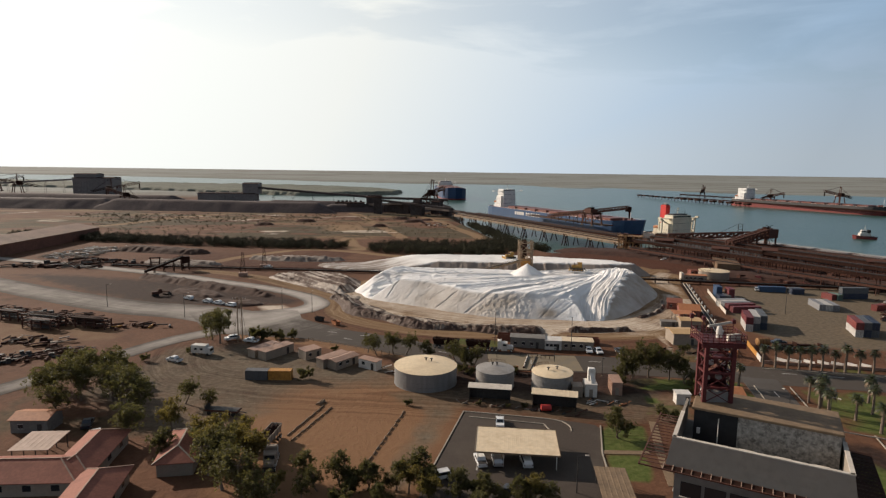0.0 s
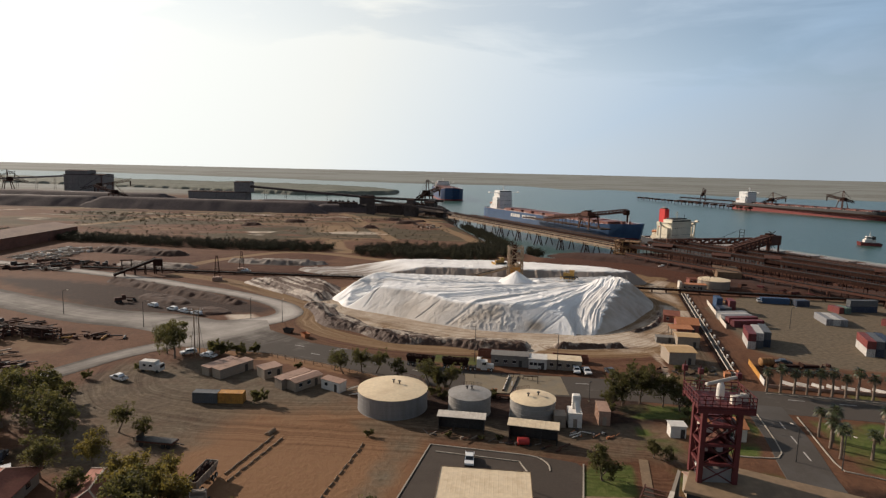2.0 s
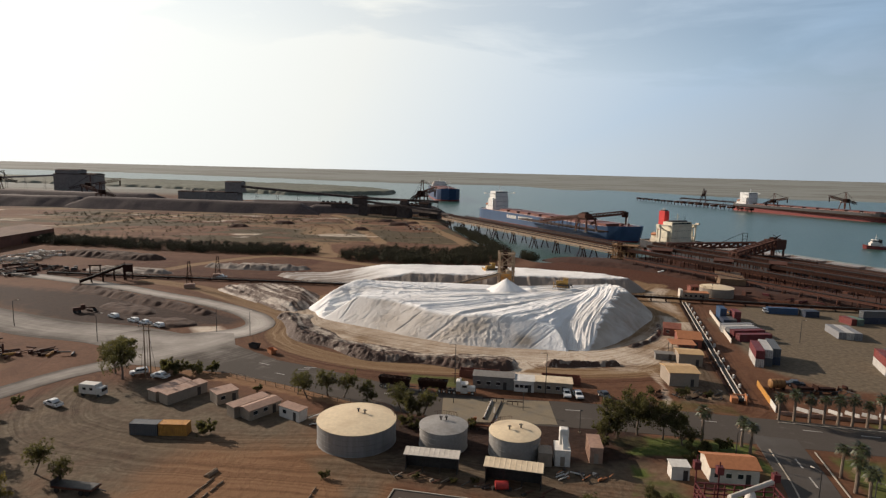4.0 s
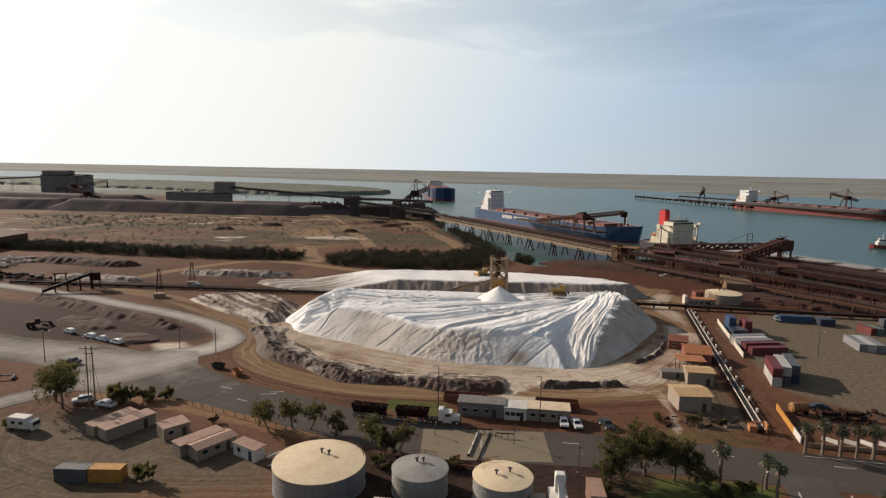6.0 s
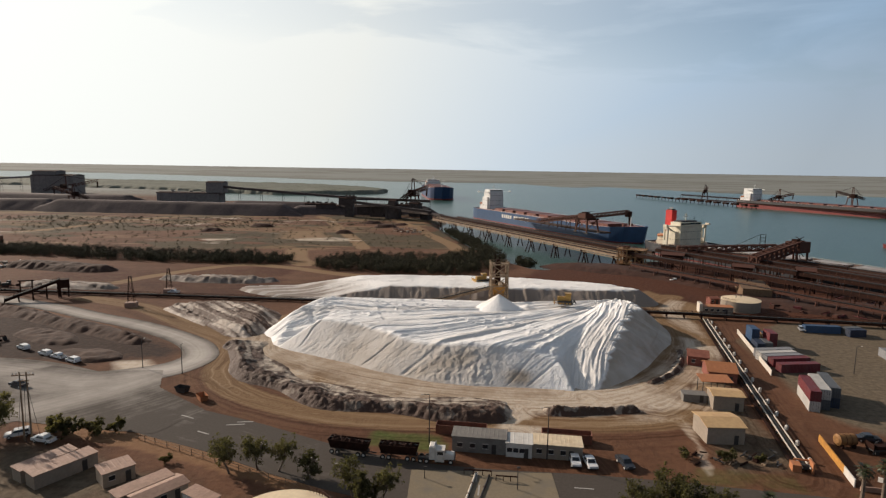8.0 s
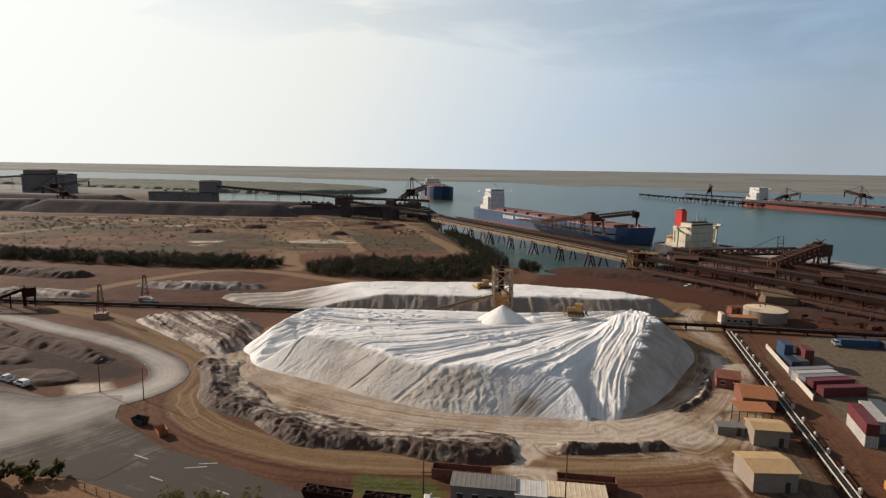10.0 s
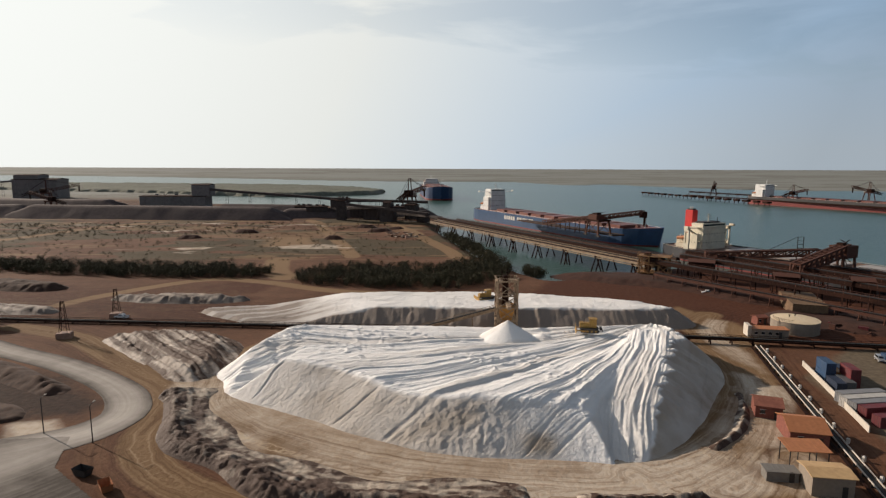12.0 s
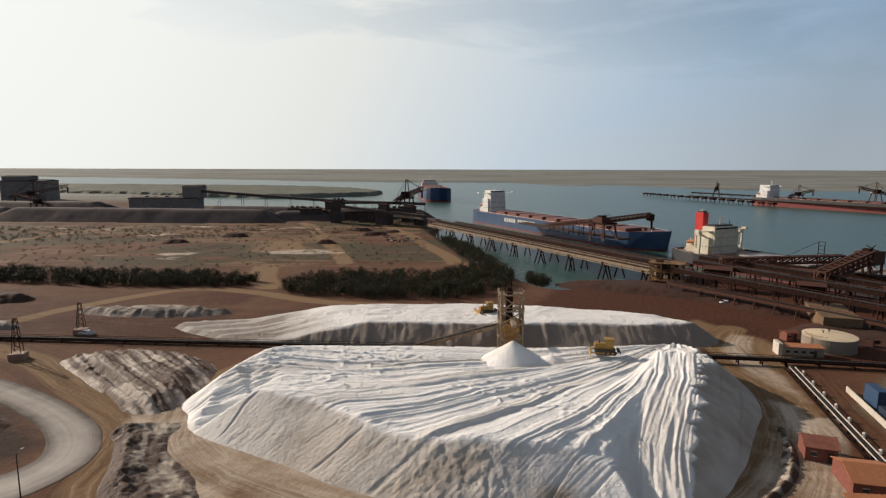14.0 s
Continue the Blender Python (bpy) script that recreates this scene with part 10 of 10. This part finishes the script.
ship(528, 1068, -63, 250, 43, 12.0, hull_paint("grey", (0.06, 0.055, 0.055)), boot_red, deck_red, ship_white, None, "red and grey bulk carrier loading at the far jetty", tiers=6, boot=7.0)
# far jetty: deck on dolphins
fj = thing("far_jetty", 0, 0, 0, 0, "long low jetty on piled dolphins across the harbour", "jetty", kind="structure")
for k in range(16):
    p = Vector((426, 1290)).lerp(Vector((512, 1000)), k / 15)
    part("dolphin", Shape().box(p.x, p.y, -1.0, 9 if k % 2 else 6, 9, 3.0, 20), rust_dark, fj)
    for sx in (-3, 3):
        part("pile", Shape().tube((p.x + sx, p.y, -1), (p.x + sx * 1.3, p.y, SEA - 1), 0.6, 0.6, 6), rust_dark, fj)
part("deck", Shape().bar((462, 1170, 2.4), (640, 790, 2.4), 9, 1.4).bar((580, 940, 2.4), (1000, 640, 2.4), 8, 1.4), rust_dark, fj)
for k in range(22):
    p = Vector((600, 905)).lerp(Vector((1000, 640)), k / 21)
    part("pile", Shape().tube((p.x, p.y, 2), (p.x, p.y, SEA - 1), 0.7, 0.7, 6), rust_dark, fj)
gallery("ore_conveyor", (474, 1190, 7), (620, 880, 7), 4.0, 1.6, rust_dark, "conveyor along the far jetty", 20, 3)

tg = thing("tugboat", 396, 553, SEA, 165, "white and red harbour tug under way", "boat")
hl = Shape()
pts = [(-9, -3.6), (3, -4.2), (8, -2.6), (10.5, 0), (8, 2.6), (3, 4.2), (-9, 3.6)]
hl.add([(x * 0.94, y * 0.9, -1) for x, y in pts] + [(x, y, 2.4 + max(0, x) * 0.12) for x, y in pts], [tuple(range(6, -1, -1)), tuple(range(7, 14))] + [(i, (i + 1) % 7, (i + 1) % 7 + 7, i + 7) for i in range(7)])
part("hull", hl, boot_red, tg, "red tug hull")
part("fender", Shape().bar((-9, -3.7, 2.2), (8, -3.4, 2.8), 0.6).bar((-9, 3.7, 2.2), (8, 3.4, 2.8), 0.6), rubber, tg)
part("deck_house", Shape().box(0.5, 0, 2.4, 9, 5.4, 3.2, 0, 0.3), white_steel, tg)
part("wheel_house", Shape().box(1.5, 0, 5.6, 4.6, 4.2, 2.8, 0, 0.4), white_steel, tg)
part("window", Shape().box(1.5, 0, 6.8, 4.7, 4.3, 0.9), glass, tg)
part("mast", Shape().tube((0.5, 0, 8.4), (0.5, 0, 13), 0.25, 0.12, 8).box(0.5, 0, 10.5, 0.3, 2.4, 0.3), white_steel, tg)
for sy in (-1.8, 1.8):
    part("funnel", Shape().box(-2.8, sy, 5.6, 1.6, 1.2, 3.0, 0, 0.2), dark_steel, tg)


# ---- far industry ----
# cladding of the farthest plant, lightened so its colour holds the haze
hazed_steel = mat("hazed_plant", (0.19, 0.17, 0.16), 0.85, var=0.2, grain=0.3, stain=0.03, second=(0.23, 0.2, 0.185), bump=0)
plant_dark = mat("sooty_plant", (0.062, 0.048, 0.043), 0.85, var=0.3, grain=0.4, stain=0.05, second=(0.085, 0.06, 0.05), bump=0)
ore_dark = mat("ore_stock", (0.08, 0.058, 0.054), 0.95, var=0.2, grain=0.3, stain=0.03, second=(0.066, 0.05, 0.047), bump=0.2, dist=0.2)


def plant_building(x, y, w, d, h, turn, label, tower=None, bays=7, m=hazed_steel):
    t = thing("ore_plant", x, y, -3 if y > 1000 else 0, turn, label, "industrial building")
    part("wall", Shape().box(0, 0, 0, w, d, h), m, t)
    for k in range(bays):
        part("panel_rib", Shape().box(-w / 2 + w * (k + 0.5) / bays, -d / 2 - 0.2, 0, 0.9, 0.5, h), m, t)
    part("roof", Shape().gable(0, 0, h, w, d, h * 0.06, 0, 0.8, 0.5), rust_dark, t)
    if tower:
        tx, tw, th = tower
        part("head_house", Shape().box(tx, 0, h, tw, d * 0.8, th, 0, 0.3), m, t)
        part("head_roof", Shape().gable(tx, 0, h + th, tw, d * 0.8, 1.5, 0, 0.5, 0.3), rust_dark, t)
    for k in range(3):
        part("roof_vent", Shape().box(-w * 0.3 + w * 0.3 * k, 0, h + 0.5, 3.0, 3.0, 2.2), m, t)
    return t


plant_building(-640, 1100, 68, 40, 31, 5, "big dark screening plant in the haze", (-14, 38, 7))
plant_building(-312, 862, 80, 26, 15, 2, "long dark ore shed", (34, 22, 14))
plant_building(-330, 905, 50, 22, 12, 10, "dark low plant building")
plant_building(-97, 834, 15, 12, 14, 5, "dark transfer house on the ore line", None, 3, plant_dark)
plant_building(-60, 740, 26, 14, 9, -15, "dark low plant by the wharf", None, 5, plant_dark)
plant_building(-30, 690, 14, 10, 14, -20, "dark steel transfer tower by wharf", (0, 8, 5), 3, plant_dark)
plant_building(-78, 704, 9, 9, 20, 0, "dark square plant tower", None, 2, plant_dark)
for x, y, w, d, h, r in [(-110, 742, 22, 12, 11, 8), (-92, 762, 12, 10, 17, -10), (-48, 712, 16, 9, 12, -20), (-8, 716, 12, 9, 15, -30), (4, 690, 10, 8, 9, -30), (-132, 776, 18, 12, 9, 5), (-20, 760, 20, 12, 10, -14)]:
    plant_building(x, y, w, d, h, r, "dark sooty plant house among conveyors", None, 3, plant_dark)
gallery("ore_conveyor", (-150, 790, 3), (-30, 690, 15), 4, 2.4, plant_dark, "dark rising conveyor gallery", 14, 0, False)
gallery("ore_conveyor", (-60, 740, 9), (22, 662, 7), 4, 2.4, plant_dark, "dark conveyor gallery to the wharf", 12, 0, False)
gallery("ore_conveyor", (-92, 762, 16), (-16, 828, 12), 4, 2.4, plant_dark, "dark elevated conveyor bridge", 14, 0, False)
gallery("ore_conveyor", (-275, 858, 24), (-97, 834, 13), 5, 3, plant_dark, "long dark elevated conveyor gallery", 28, 0, False)
gallery("ore_conveyor", (-97, 834, 13), (6, 806, 12), 5, 3, plant_dark, "dark elevated conveyor bridge", 18, 0, False)
gallery("ore_conveyor", (-97, 820, 6), (20, 655, 8), 4, 2, plant_dark, "dark low conveyor to the wharf", 18, 0, False)
gallery("ore_conveyor", (-78, 704, 17), (10, 668, 10), 4, 2.4, plant_dark, "dark conveyor gallery to the wharf", 16, 0, False)
gallery("ore_conveyor", (-880, 1060, 12), (-668, 1098, 26), 5, 3, hazed_steel, "dark inclined ore conveyor", 30, 0, False)
for x, y, r, s in [(-520, 930, 20, 1.2), (-760, 1060, 200, 1.3), (-430, 800, 160, 1.0), (-850, 1130, 30, 1.3)]:
    ship_loader(x, y, 0, r, s, "dark boom stacker among ore heaps", 0.22)
for k, (x0, y0, x1, y1, w, h) in enumerate([(-760, 760, -420, 740, 46, 13), (-410, 735, -150, 722, 42, 13), (-700, 880, -380, 835, 46, 12), (-140, 740, 0, 770, 34, 9), (-1100, 950, -800, 880, 60, 14), (-230, 800, -120, 790, 34, 10)]):
    d = Vector((x1 - x0, y1 - y0)).normalized()
    s = Vector((-d.y, d.x)) * (w / 2)
    heap("ore_stockpile", [(x0 - s.x, y0 - s.y), (x1 - s.x, y1 - s.y), (x1 + d.x * 14, y1 + d.y * 14), (x1 + s.x, y1 + s.y), (x0 + s.x, y0 + s.y), (x0 - d.x * 14, y0 - d.y * 14)], lambda X, Y: h * (0.82 + 0.25 * fbm(X * 0.012, Y * 0.012, 60 + k)), 0.7, ore_dark, "long dark ore stockpile", "ore stockpile", res=3.0, rough=0.4, rills=0.0, seed=300 + 10 * k, wobble=1.0)
for k, (x, y, w) in enumerate([(-30, 610, 9), (-18, 625, 7), (-45, 640, 8), (-20, 598, 5), (-60, 560, 7), (-140, 600, 9), (-170, 560, 8)]):
    heap("ore_stockpile", [(x - w, y - w * 0.6), (x + w, y - w * 0.6), (x + w, y + w * 0.6), (x - w, y + w * 0.6)], 3.0, 0.6, red_heap, "small heap of brown spoil", "spoil heap", res=1.2, rough=1.2, seed=400 + k)
island = heap("far_mangrove", ISLAND, lambda X, Y: 3.6 + 3.2 * fbm(X * 0.05, Y * 0.05, 51, 3) + 1.6 * vnoise(X * 0.16, Y * 0.16, 52), 0.9, leaf_hazed, "low mangrove island across the channel", "thicket", res=4.5, rough=0.8, rills=0.3, seed=350, wobble=14)
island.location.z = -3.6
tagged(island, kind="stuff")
